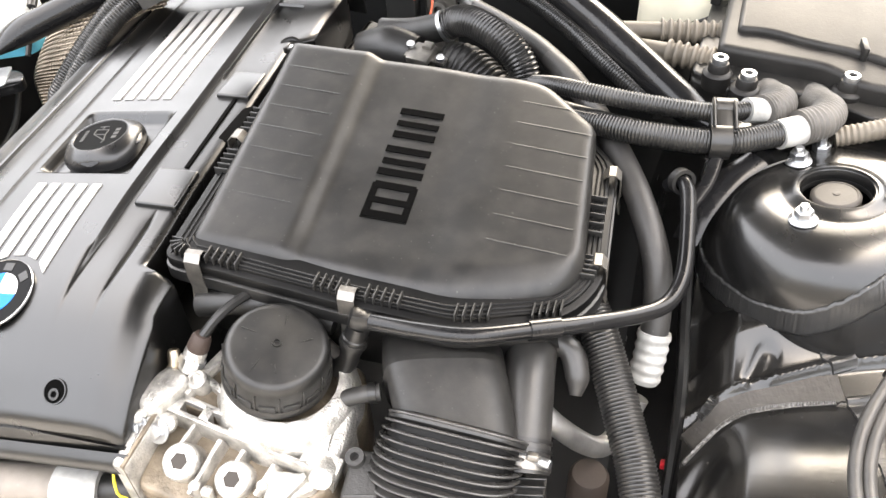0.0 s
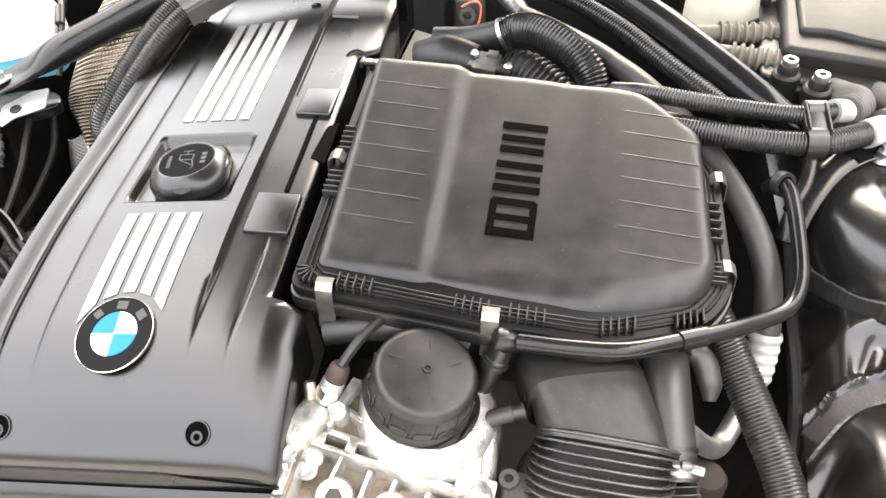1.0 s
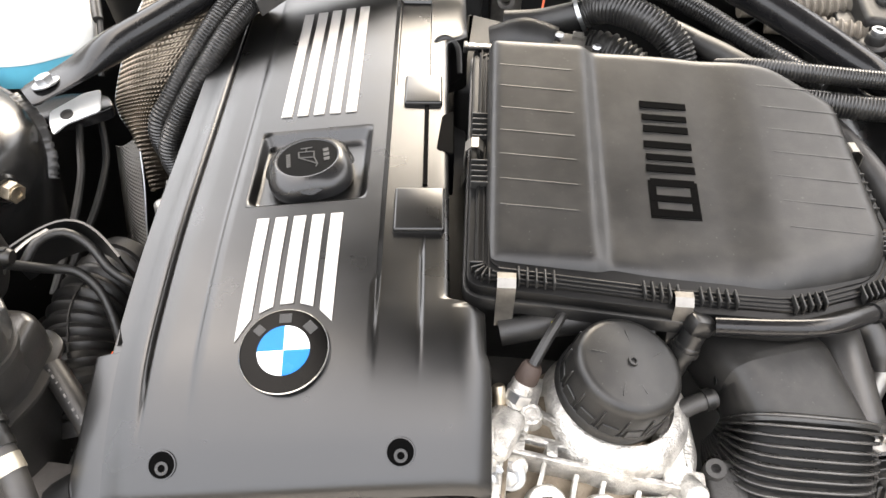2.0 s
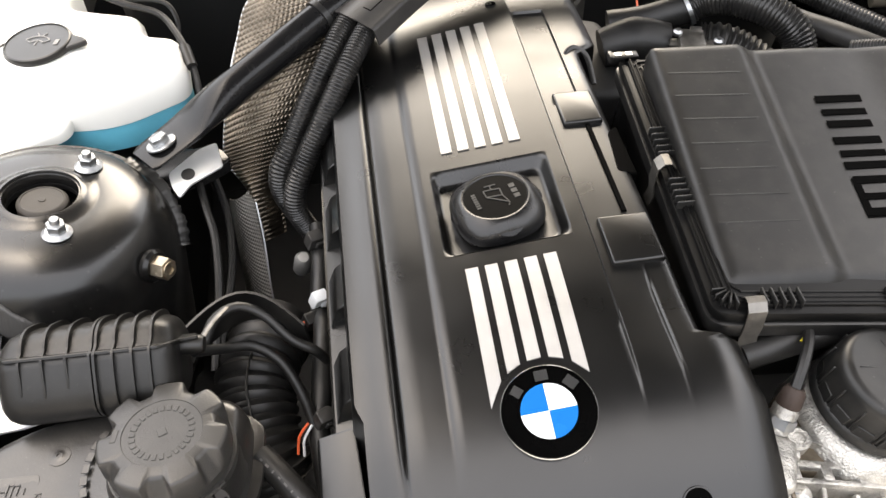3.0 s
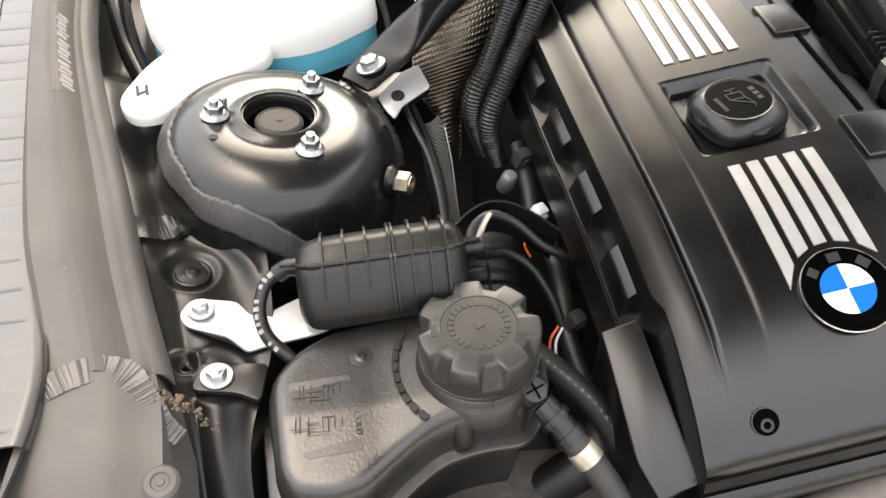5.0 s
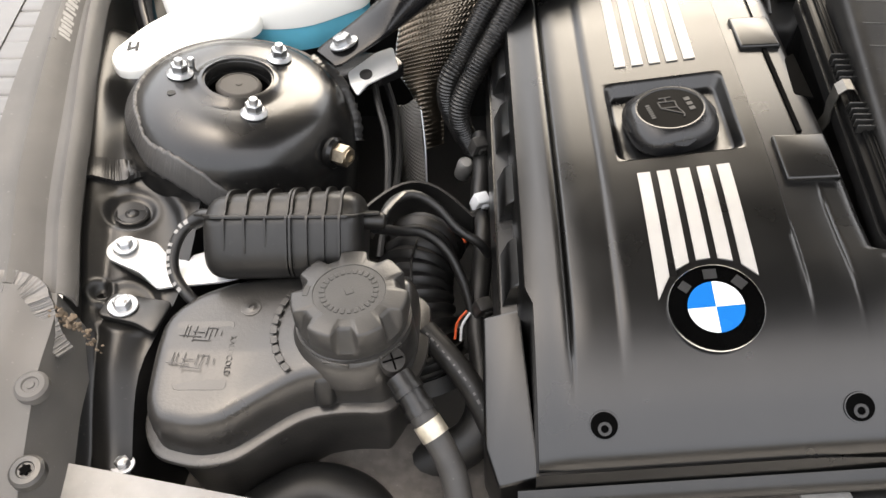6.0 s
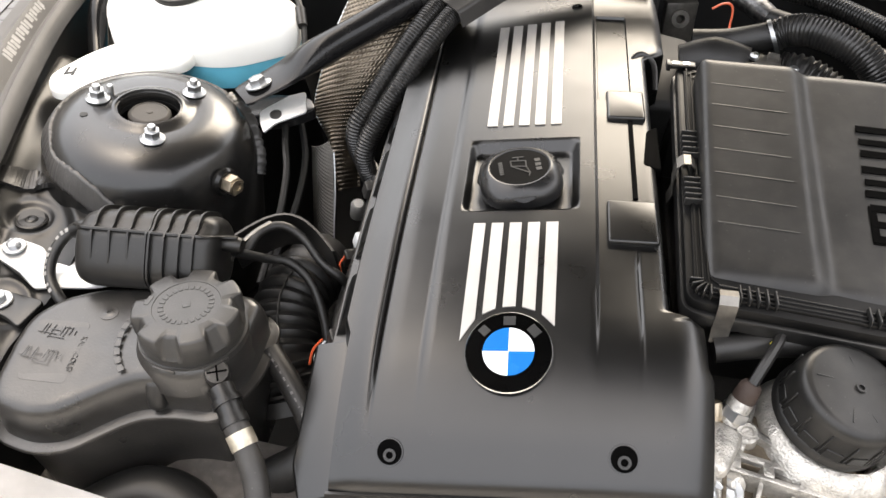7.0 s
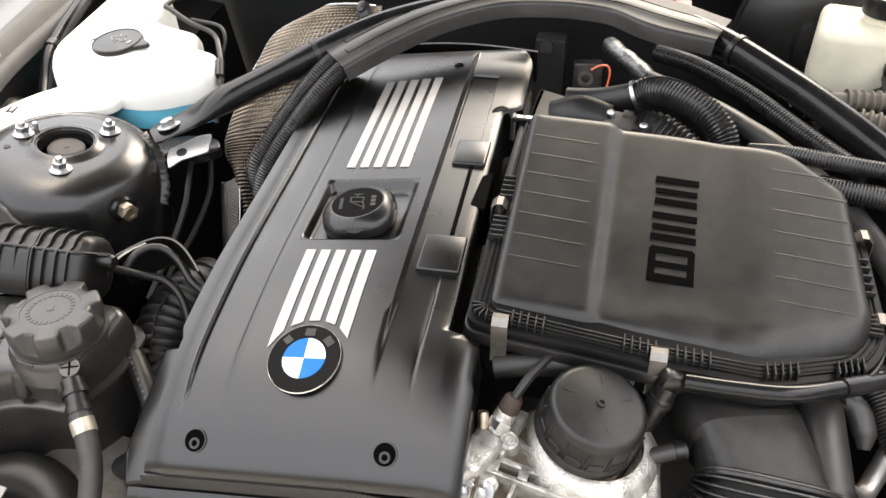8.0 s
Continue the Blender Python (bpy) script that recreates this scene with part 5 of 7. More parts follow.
# brand mark on the lid, plain bars; the shade of sunk letters is painted black
sl = math.degrees(math.atan(0.225))
MARK = Matrix.Translation((0.2915, 0.5455, lid_z(0.2915, 0.5455) + 0.0002)) @ pose(0, 0, 0, sl, 2.6, 0)
mark = part("brand_mark", box(0.040, 0.0008, 0.0006, 0, at=pose(0, -0.0655, 0)), PIT, airbox, "mark of plain bars in hollow-shade black", at=MARK)
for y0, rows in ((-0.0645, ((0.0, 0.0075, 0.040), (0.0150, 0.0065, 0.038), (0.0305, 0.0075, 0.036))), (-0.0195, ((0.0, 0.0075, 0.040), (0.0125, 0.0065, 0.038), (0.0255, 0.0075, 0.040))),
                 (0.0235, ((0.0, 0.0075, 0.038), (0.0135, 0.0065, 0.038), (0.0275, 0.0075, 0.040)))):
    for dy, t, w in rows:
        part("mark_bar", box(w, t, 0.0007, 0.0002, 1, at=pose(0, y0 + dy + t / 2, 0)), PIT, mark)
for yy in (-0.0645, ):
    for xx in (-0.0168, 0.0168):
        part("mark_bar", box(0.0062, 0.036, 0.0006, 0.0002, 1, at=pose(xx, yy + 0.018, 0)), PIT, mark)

# ---------------------------------------------------------------- oil filter and its casting
casting = thing("oil_filter_housing", "rough cast aluminium oil filter housing", "housing")
FILTER = pose(0.246, 0.3595, 0.885, 6, 13, 0) @ pose(0, 0, -0.0370) @ Matrix.Scale(0.925, 4)
ofilter = part("filter_cap", lathe([(0.0440, -0.004), (0.0440, 0.012), (0.0436, 0.0265), (0.0428, 0.0310), (0.0412, 0.0342), (0.0388, 0.0362), (0.0355, 0.0370), (0.0, 0.0388)], 72), BOXP, casting, "black screw-on filter cap", sharp=50, at=FILTER)
part("skirt", ring([(0.0450, -0.006), (0.0466, -0.005), (0.0464, 0.0015), (0.0448, 0.0035), (0.041, 0.0035), (0.041, -0.006)], 48), BOXP, ofilter)
for k in range(14):
    a = 360 / 14 * k
    part("skirt_flat", prism(rounded([(-0.0070, -0.004), (0.0070, -0.004), (0.0070, 0.0115), (-0.0070, 0.0115)], 0.0015, 2), 0.0, 0.0011, 0.0005, 1), BOXP, ofilter, at=pose(0, 0, 0, 0, 0, a) @ pose(0.0438, 0, 0.001, 0, 0, 0) @ pose(0, 0, 0, 90, 0, 90))
for k in range(14):
    a = 360 / 14 * (k + 0.5)
    part("skirt_rib", box(0.0030, 0.0016, 0.023, 0.0006, 1, at=pose(0.0438 * math.cos(radians(a)), 0.0438 * math.sin(radians(a)), 0.003, 0, 0, a)), BOXP, ofilter)
part("centre_boss", ring([(0.0042, 0.0384), (0.0040, 0.0406), (0.0024, 0.0406), (0.0022, 0.0384)], 20), BOXP, ofilter)
for a, w in ((95, 0.012), (170, 0.020), (28, 0.012), (250, 0.018), (290, 0.008)):
    part("arrow_bar", box(w, 0.0010, 0.0007, 0.0002, 1, at=pose(0.023 * math.cos(radians(a)), 0.023 * math.sin(radians(a)), 0.0372, 0, 0, a + 10)), BOXP, ofilter)

cast_z = lambda x, y: 0.8345 - 0.185 * (x - 0.169) + 0.10 * (y - 0.32)
body = prism(rounded([(0.158, 0.262), (0.240, 0.258), (0.285, 0.285), (0.302, 0.306), (0.298, 0.335), (0.304, 0.372), (0.290, 0.408), (0.215, 0.412), (0.180, 0.385), (0.160, 0.345)], 0.008), 0.73, 0.82, 0.004,
             top=lambda x, y: cast_z(x, y) - 0.014 - 0.25 * max(0, 0.30 - y))
# recessed faces in a darker brown than the rest of the casting
part("body", body, CASTBROWN, casting, "darker brown recessed faces")
part("collar", ring([(0.0600, -0.034), (0.0570, -0.016), (0.0530, -0.007), (0.0490, -0.002), (0.0455, 0.0), (0.043, 0.001), (0.040, 0.001), (0.040, -0.034)], 72, at=pose(0.245, 0.362, 0.8375, 2, 6, 0), wave=lambda a, j: 1 + (0.012 * math.sin(5 * a + 1) + 0.008 * math.sin(11 * a) if j < 3 else 0)), CAST, casting)
# Dark brown that stands for the shade inside the socket holes.
SOCKET = mat("socket_hole_shade", (0.022, 0.017, 0.013), 0.5, metal=0.3)
# beam across the top with its slots left open


def beam(p, q, w, h, r=0.0012):
    a, b = Vector(p), Vector(q)
    d = b - a
    yaw = math.degrees(math.atan2(d.y, d.x))
    dip = -math.degrees(math.atan2(d.z, math.hypot(d.x, d.y)))
    return box(d.length, w, h, r, 2, at=Matrix.Translation((a + b) / 2) @ pose(0, 0, 0, 0, 0, yaw) @ pose(0, 0, -h, 0, dip, 0))


R0, R1 = Vector((0.160, 0.3235, 0.8370)), Vector((0.300, 0.3115, 0.8115))
along = (R1 - R0).normalized()
across = Vector((-along.y, along.x, 0)).normalized()
for off, w in ((-0.0075, 0.0045), (0.0055, 0.0055)):
    part("beam", beam(R0 + across * off, R1 + across * off, w, 0.024), CAST, casting)
for s0, s1 in ((0.0, 0.010), (0.026, 0.034), (0.052, 0.066), (0.086, 0.094), (0.112, 0.143)):
    part("beam_web", beam(R0 + along * s0, R0 + along * s1, 0.013, 0.024, 0.0008), CAST, casting)
for (x0, y0, x1, y1, w, dz) in ((0.189, 0.315, 0.184, 0.296, 0.0035, 0.004), (0.212, 0.312, 0.203, 0.270, 0.0038, 0.012), (0.232, 0.310, 0.228, 0.296, 0.0038, 0.005), (0.258, 0.308, 0.250, 0.285, 0.0038, 0.010), (0.283, 0.306, 0.262, 0.272, 0.006, 0.014)):
    part("rib", beam((x0, y0, cast_z(x0, y0) - 0.001), (x1, y1, cast_z(x1, y1) - dz), w, 0.020), CAST, casting)
for x, y in ((0.204, 0.271), (0.250, 0.287), (0.214, 0.270)):
    part("pin", lathe([(0.0045, -0.02), (0.0045, 0.0), (0.003, 0.0018), (0, 0.002)], 14, at=pose(x, y, cast_z(x, y) - 0.011)), CAST, casting)
for p in ((0.189, 0.282, 0.8215), (0.229, 0.283, 0.8105)):
    part("boss", ring([(0.0152, -0.05), (0.0146, -0.004), (0.0140, 0.0), (0.0128, 0.0012), (0.0078, 0.0012), (0.0075, -0.004), (0.0075, -0.05)], 32, at=axis(p, (0.05, -0.45, 0.9))), CAST, casting)
    part("socket", ring([(0.0096, -0.002), (0.0096, 0.0014), (0.0086, 0.0021), (0.0055, 0.0022), (0.0052, -0.004)], 30, at=axis(p, (0.05, -0.45, 0.9))), CAST, casting, "dull socket plug")
    # hole drawn as a dark hexagon on the plug, shade by colour
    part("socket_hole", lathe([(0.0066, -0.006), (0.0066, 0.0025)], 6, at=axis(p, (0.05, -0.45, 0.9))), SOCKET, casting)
# left flange plate and upper block
part("flange_plate", prism(rounded([(0.146, 0.262), (0.158, 0.260), (0.164, 0.332), (0.152, 0.336)], 0.003), 0.74, 0.84, 0.003, top=lambda x, y: 0.842 + 0.15 * (y - 0.32)), CAST, casting)
# groove shade drawn as a darker brown strip standing proud
part("flange_groove", prism(rounded([(0.1545, 0.261), (0.1575, 0.2605), (0.1625, 0.318), (0.1595, 0.319)], 0.001), 0.74, 0.84, 0.0005, 1, top=lambda x, y: 0.8432 + 0.15 * (y - 0.32)), CASTBROWN, casting)
part("flange_block", box(0.026, 0.042, 0.034, 0.006, 3, at=pose(0.1525, 0.324, 0.816, -4, 6, -24)), CAST, casting)
part("flange_foot", lathe([(0.008, -0.02), (0.008, 0.006), (0.006, 0.009), (0, 0.0095)], 20, at=axis((0.147, 0.302, 0.836), (-0.3, -0.6, 0.75))), CAST, casting)
part("boss_lobe", lathe([(0.008, -0.02), (0.008, 0.002), (0.006, 0.005), (0, 0.006)], 22, at=axis((0.168, 0.305, 0.831), (0.5, -0.6, 0.7))), CAST, casting)
part("upper_web", prism(rounded([(0.166, 0.325), (0.200, 0.322), (0.212, 0.345), (0.205, 0.372), (0.178, 0.362)], 0.006), 0.80, 0.84, 0.003, top=lambda x, y: cast_z(x, y) - 0.003), CASTBROWN, casting)
part("upper_rib", beam((0.170, 0.352, 0.842), (0.214, 0.334, 0.831), 0.006, 0.02), CAST, casting)
part("upper_rib", beam((0.172, 0.330, 0.840), (0.186, 0.375, 0.842), 0.008, 0.02), CAST, casting)
part("screw_seat", lathe([(0.0085, -0.02), (0.0085, 0.002), (0.0068, 0.0035), (0.0045, 0.0035), (0.004, 0.0015), (0, 0.0015)], 24, at=axis((0.178, 0.341, 0.842), (-0.1, -0.2, 1))), CAST, casting)
part("right_shoulder", prism(rounded([(0.262, 0.325), (0.296, 0.312), (0.303, 0.330), (0.299, 0.372), (0.286, 0.380)], 0.008), 0.77, 0.83, 0.008, 4, top=lambda x, y: 0.819 + 0.20 * (y - 0.33) - 0.12 * (x - 0.28)), CAST, casting)
part("plug", lathe([(0.0095, -0.012), (0.0100, 0.010), (0.0085, 0.013), (0, 0.0135)], 20, at=axis((0.293, 0.307, 0.808), (0.15, -0.8, 0.55))), CAST, casting)
part("nose_web", prism(rounded([(0.255, 0.270), (0.290, 0.296), (0.286, 0.306), (0.250, 0.300)], 0.004), 0.75, 0.80, 0.002, top=lambda x, y: 0.806 - 0.1 * (x - 0.26) - 0.5 * max(0, 0.295 - y)), CAST, casting)
part("stud", lathe([(0.0062, -0.012), (0.0062, 0.004), (0.0050, 0.0045), (0.0050, 0.016), (0.004, 0.018), (0, 0.018)], 16, at=axis((0.156, 0.345, 0.842), (-0.1, 0.5, 0.8))), BRASSY, casting)

for p in ((0.1500, 0.2950, 0.8330), (0.1640, 0.2990, 0.8290)):
    hex_bolt(axis(p, (-0.25, -0.75, 0.6)), "bluish zinc bolt on the oil filter housing", group="housing bolts", size=0.85)

sensor = thing("oil_sensor", "bright hexagon oil sensor with brown cable boot", "sensor", axis((0.166, 0.350, 0.842), (0.36, 0.42, 0.83)))
part("hexagon", hexagon(0.0105, 0.008, z=0.004), STEEL, sensor)
part("collar", lathe([(0.009, 0.0), (0.009, 0.018), (0.0075, 0.020)], 20), CAST, sensor)
part("boot", lathe([(0.0075, 0.018), (0.0088, 0.021), (0.0080, 0.031), (0.0062, 0.034)], 18), RUST, sensor, "brown fabric boot")
solo("sensor_cable", sweep([(0.178, 0.364, 0.869), (0.187, 0.378, 0.879), (0.196, 0.394, 0.882), (0.205, 0.415, 0.878)], 0.0040, 8), RUBBER, "black sensor cable under the airbox", "cable")
solo("yellow_wire", sweep([(0.192, 0.396, 0.879), (0.196, 0.399, 0.880), (0.200, 0.399, 0.878)], 0.0008, 6, 0.003), YELLOW, "thin yellow wire end by the oil filter", "wire")
solo("yellow_loop", sweep([(0.137, 0.277, 0.812), (0.132, 0.270, 0.800), (0.136, 0.262, 0.787), (0.143, 0.262, 0.782)], 0.0012, 6, 0.003), YELLOW, "thin yellow wire loop by the housing", "wire")

METALB = mat("dull_black_casting", (0.030, 0.029, 0.028), 0.55, bump=0.8, grain=400)
# small stub hose between filter and intake
stub = thing("stub_connector", "dusty grey stub connector beside the oil filter", "connector")
part("tube", sweep([(0.288, 0.360, 0.826), (0.302, 0.366, 0.829), (0.318, 0.372, 0.830)], 0.0070, 16), GREYHOSE, stub)
part("collar", sweep([(0.309, 0.369, 0.8295), (0.315, 0.371, 0.830)], 0.0085, 16), BLACK, stub)
part("comb", join(*[box(0.001, 0.008, 0.006, 0.0003, 1, at=pose(0.318 + 0.003 * k, 0.382, 0.836, 10, 0, 0)) for k in range(4)]), BLACK, stub)
fbr = thing("filter_bracket", "dull black cast bracket beside the oil filter housing", "bracket", pose(0.322, 0.322, 0.765, 10, -6, 14))
part("web", prism(rounded([(-0.016, -0.020), (0.014, -0.022), (0.012, 0.016), (-0.008, 0.020)], 0.005), 0, 0.044, 0.004), METALB, fbr)
part("boss", ring([(0.0075, 0.04), (0.0075, 0.050), (0.0035, 0.050), (0.0035, 0.04)], 20, at=pose(-0.004, 0.010, 0)), METALB, fbr)
part("lug", box(0.014, 0.010, 0.018, 0.003, at=pose(0.002, -0.024, 0.014)), METALB, fbr)

# ---------------------------------------------------------------- breather connector and pipe
conn = thing("breather_connector", "black quick connector of the breather pipe", "connector", pose(0.293, 0.393, 0.864, -10, 20, 12) @ Matrix.Scale(0.88, 4))
part("head", box(0.022, 0.020, 0.018, 0.005, at=pose(0, 0, 0.014)), BLACK, conn)
part("stem", lathe([(0.0105, -0.014), (0.0105, -0.004), (0.0118, -0.003), (0.0118, 0.002), (0.0105, 0.003), (0.0105, 0.016)], 24), BLACK, conn)
part("collar", ring([(0.0105, -0.006), (0.0128, -0.006), (0.0128, -0.001), (0.0105, -0.001)], 24), RUBBER, conn)
part("elbow", sweep([(0, 0, -0.012), (0.001, 0.001, -0.03), (-0.006, 0.008, -0.045), (-0.024, 0.014, -0.052)], 0.0095, 12), RUBBER, conn)
bre = thing("breather_pipe", "gloss black breather pipe curving round the airbox", "pipe")
part("pipe", sweep([(0.309, 0.394, 0.886), (0.347, 0.389, 0.892), (0.386, 0.390, 0.895), (0.426, 0.410, 0.889), (0.467, 0.436, 0.879), (0.504, 0.466, 0.866), (0.525, 0.488, 0.862), (0.534, 0.513, 0.868), (0.534, 0.55, 0.880), (0.530, 0.593, 0.893),
                    (0.522, 0.610, 0.893), (0.514, 0.616, 0.88)], 0.0068, 14, 0.005), GLOSS, bre)
part("joint", sweep([(0.426, 0.410, 0.889), (0.447, 0.423, 0.884)], 0.0082, 14), GLOSS, bre)
part("end_ring", ring([(0.0082, -0.004), (0.0115, -0.004), (0.0115, 0.004), (0.0082, 0.004)], 20, at=axis((0.524, 0.606, 0.894), (-0.5, 0.8, -0.3))), RUBBER, bre)

# ---------------------------------------------------------------- intake duct, ribbed boot, meter body
GLOSSR = mat("shiny_moulded_rubber", (0.008, 0.008, 0.008), 0.35, bump=0.15, dust=0.05)
duct_in = thing("intake_duct", "matt black moulded intake duct under the airbox", "intake duct")


def tilted_loop(x0, x1, y, zt, h, pitch, skew=0.0, tilt=0.12, n=40, e=0.5, grow=0.0):
    """A rounded-square section whose top middle lies at (y, zt), square to a path that dips by pitch degrees."""
    p = radians(pitch)
    up = Vector((0, -math.sin(p), math.cos(p)))
    top = Vector(((x0 + x1) / 2, y, zt))
    mid = top - up * (h / 2)
    side = Vector((1, skew, -tilt))
    out = []
    for i in range(n):
        a = 2 * math.pi * i / n
        c, s = math.cos(a), math.sin(a)
        out.append(tuple(mid + side * (((x1 - x0) / 2 + grow) * math.copysign(abs(c) ** e, c)) + up * ((h / 2 + grow) * math.copysign(abs(s) ** e, s))))
    return out


DUCTP = mat("dusty_duct_plastic", (0.017, 0.0165, 0.0158), 0.42, spec=0.3, bump=0.15, grain=900, stain=40, dust=0.04)
def duct_row(*a):
    return tilted_loop(*a, n=88)


part("duct", loops([duct_row(0.300, 0.398, 0.446, 0.848, 0.05, -8, 0.25), duct_row(0.312, 0.404, 0.415, 0.8575, 0.06, -8, 0.34), duct_row(0.3195, 0.4095, 0.3962, 0.8632, 0.067, 0, 0.38),
                    duct_row(0.321, 0.411, 0.3905, 0.8634, 0.068, 0, 0.37), duct_row(0.324, 0.415, 0.380, 0.8592, 0.072, 20, 0.32),
                    duct_row(0.330, 0.424, 0.362, 0.8520, 0.080, 22, 0.20), duct_row(0.336, 0.432, 0.346, 0.8450, 0.085, 22, 0.08), duct_row(0.338, 0.434, 0.338, 0.8415, 0.085, 24, 0.04)], True), DUCTP, duct_in, sharp=13)
y, zt = 0.346, 0.8480
core, folds = [], []
for k in range(13):
    dip = 30 + 4.2 * k
    d = Vector((0, -math.cos(radians(dip)), -math.sin(radians(dip))))
    at = lambda s, g: tilted_loop(0.335 - 0.0011 * k, 0.4345 - 0.0003 * k, y + d.y * s, zt + d.z * s, 0.088, dip, 0.04, 0.13, 64, 0.58, g)
    core += [at(0.0, -0.0002), at(0.0036, -0.0006)]
    folds.append(loops([at(0.0, -0.001), at(0.0002, 0.0040), at(0.0006, 0.0050), at(0.0013, 0.0053), at(0.0020, 0.0050), at(0.0024, 0.0040), at(0.0026, -0.001)], False))
    y, zt = y + d.y * 0.0072, zt + d.z * 0.0072
# Groove shade is put into a darker core rubber; the worn ridges are paler.
boot = part("ribbed_boot", loops(core), mat("shaded_groove_rubber", (0.005, 0.005, 0.005), 0.6, spec=0.2, bump=0.2), duct_in, "ribbed black rubber boot", sharp=40)
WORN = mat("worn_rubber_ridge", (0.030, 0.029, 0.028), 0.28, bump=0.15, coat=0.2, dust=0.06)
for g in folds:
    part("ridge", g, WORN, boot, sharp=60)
part("boot_lip", loops([tilted_loop(0.334, 0.4355, 0.3475 - 0.002 * i, 0.8485 - 0.001 * i, 0.088, 28, 0.04, 0.13, 64, 0.58, g) for i, g in enumerate((-0.001, 0.0030, 0.0036, 0.0030, -0.001))], False), GLOSSR, duct_in)
meter = thing("air_meter", "grey-black cylindrical air meter body with worm clamp", "air meter")
METERP = mat("meter_plastic", (0.022, 0.021, 0.020), 0.38, bump=0.15, dust=0.05)
part("cylinder", sweep([(0.424, 0.455, 0.836), (0.427, 0.42, 0.826), (0.433, 0.372, 0.806), (0.436, 0.350, 0.794)], 0.0205, 28, 0.01), METERP, meter)
part("shoulder", ring([(0.0205, -0.004), (0.0235, -0.004), (0.0235, 0.004), (0.0205, 0.004)], 28, at=axis((0.425, 0.445, 0.834), (0, -1, -0.3))), BLACK, meter)
for k in range(2):
    part("band", ring([(0.0200, -0.0015), (0.0214, -0.0015), (0.0214, 0.0015), (0.0200, 0.0015)], 28, at=axis((0.4335 + 0.001 * k, 0.371 - 0.006 * k, 0.8055 - 0.0034 * k), (0.1, -1, -0.55))), BLACK, meter)
part("clamp", ring([(0.0205, -0.0045), (0.0216, -0.0045), (0.0216, 0.0045), (0.0205, 0.0045)], 32, at=axis((0.4352, 0.356, 0.7975), (0.1, -1, -0.55))), CLIPM, meter, "dull worm-drive clamp")
part("clamp_housing", box(0.009, 0.008, 0.005, 0.0012, at=pose(0.4425, 0.350, 0.8155, -28, 10, 0)), CLIPM, meter)
part("clamp_screw", lathe([(0.0042, -0.006), (0.0042, 0.005), (0.0034, 0.006), (0, 0.006)], 16, at=axis((0.451, 0.350, 0.814), (1, -0.3, 0.2))), STEEL, meter)
part("meter_plug", box(0.022, 0.03, 0.02, 0.003, at=pose(0.445, 0.325, 0.782, -20, 0, 10)), BLACK, meter)
for k in range(4):
    part("plug_fin", box(0.024, 0.0022, 0.022, 0.0006, 1, at=pose(0.445, 0.314 + 0.007 * k, 0.7825, -20, 0, 10)), BLACK, meter)
part("side_ear", sweep([(0.440, 0.450, 0.840), (0.456, 0.444, 0.834), (0.464, 0.430, 0.822), (0.465, 0.418, 0.812)], 0.010, 14, 0.003, radii=[0.9, 1, 1.05, 1.0, 0.5]), METERP, meter)
solo("plug_wire", sweep([(0.456, 0.318, 0.806), (0.474, 0.322, 0.806), (0.480, 0.310, 0.79), (0.478, 0.29, 0.77)], 0.003, 8), RUBBER, "black wire from the air meter plug", "wire")

# ---------------------------------------------------------------- hoses beside the airbox
solo("ribbed_hose", sweep([(0.462, 0.490, 0.846), (0.474, 0.470, 0.836), (0.490, 0.440, 0.820), (0.506, 0.405, 0.805), (0.520, 0.372, 0.792), (0.529, 0.335, 0.778), (0.528, 0.295, 0.76)], 0.0160, 20, rib=0.0010, pitch=0.0032), CONDUIT,
     "thick black corrugated hose running down beside the airbox", "hose")
big = thing("coolant_hose", "dusty grey rubber hose with a white insulated sleeve", "hose")
part("hose", sweep([(0.375, 0.812, 0.880), (0.400, 0.775, 0.884), (0.430, 0.715, 0.890), (0.462, 0.650, 0.890), (0.492, 0.590, 0.878), (0.513, 0.545, 0.852), (0.520, 0.515, 0.818), (0.520, 0.498, 0.790)], 0.0122, 18), GREYHOSE, big)
part("sleeve", sweep([(0.521, 0.507, 0.805), (0.520, 0.495, 0.784), (0.518, 0.484, 0.764)], 0.0142, 24, 0.0012, radii=[1.0, 1.06, 0.93, 1.05, 0.94, 1.04, 0.92, 1.05, 0.93, 1.03, 0.88]), FOIL, big, "crinkled white insulating sleeve")
pipe_al = thing("aluminium_pipe", "dull aluminium coolant pipe bent low beside the hose", "pipe")
part("pipe", sweep([(0.425, 0.42, 0.80), (0.450, 0.412, 0.778), (0.478, 0.425, 0.738), (0.494, 0.443, 0.715), (0.506, 0.462, 0.718), (0.517, 0.480, 0.745)], 0.0095, 16), ALU, pipe_al)
solo("rusty_block", lathe([(0.018, 0), (0.018, 0.05), (0.015, 0.055)], 20, at=pose(0.485, 0.415, 0.655)), mat("rusty_brown_metal", (0.028, 0.019, 0.014), 0.7, bump=0.6, grain=200), "rusty brown fitting deep in the bay", "fitting")
solo("red_tab", box(0.005, 0.006, 0.008, 0.001, at=pose(0.545, 0.430, 0.72)), RED, "small red plastic tab deep in the bay", "tab")
solo("side_rail", sweep([(0.54, 0.60, 0.84), (0.545, 0.54, 0.80), (0.55, 0.47, 0.77), (0.55, 0.40, 0.72), (0.545, 0.33, 0.68)], 0.0055, 8, flat=1.6), BLACK, "black moulded channel along the inner wing", "channel")

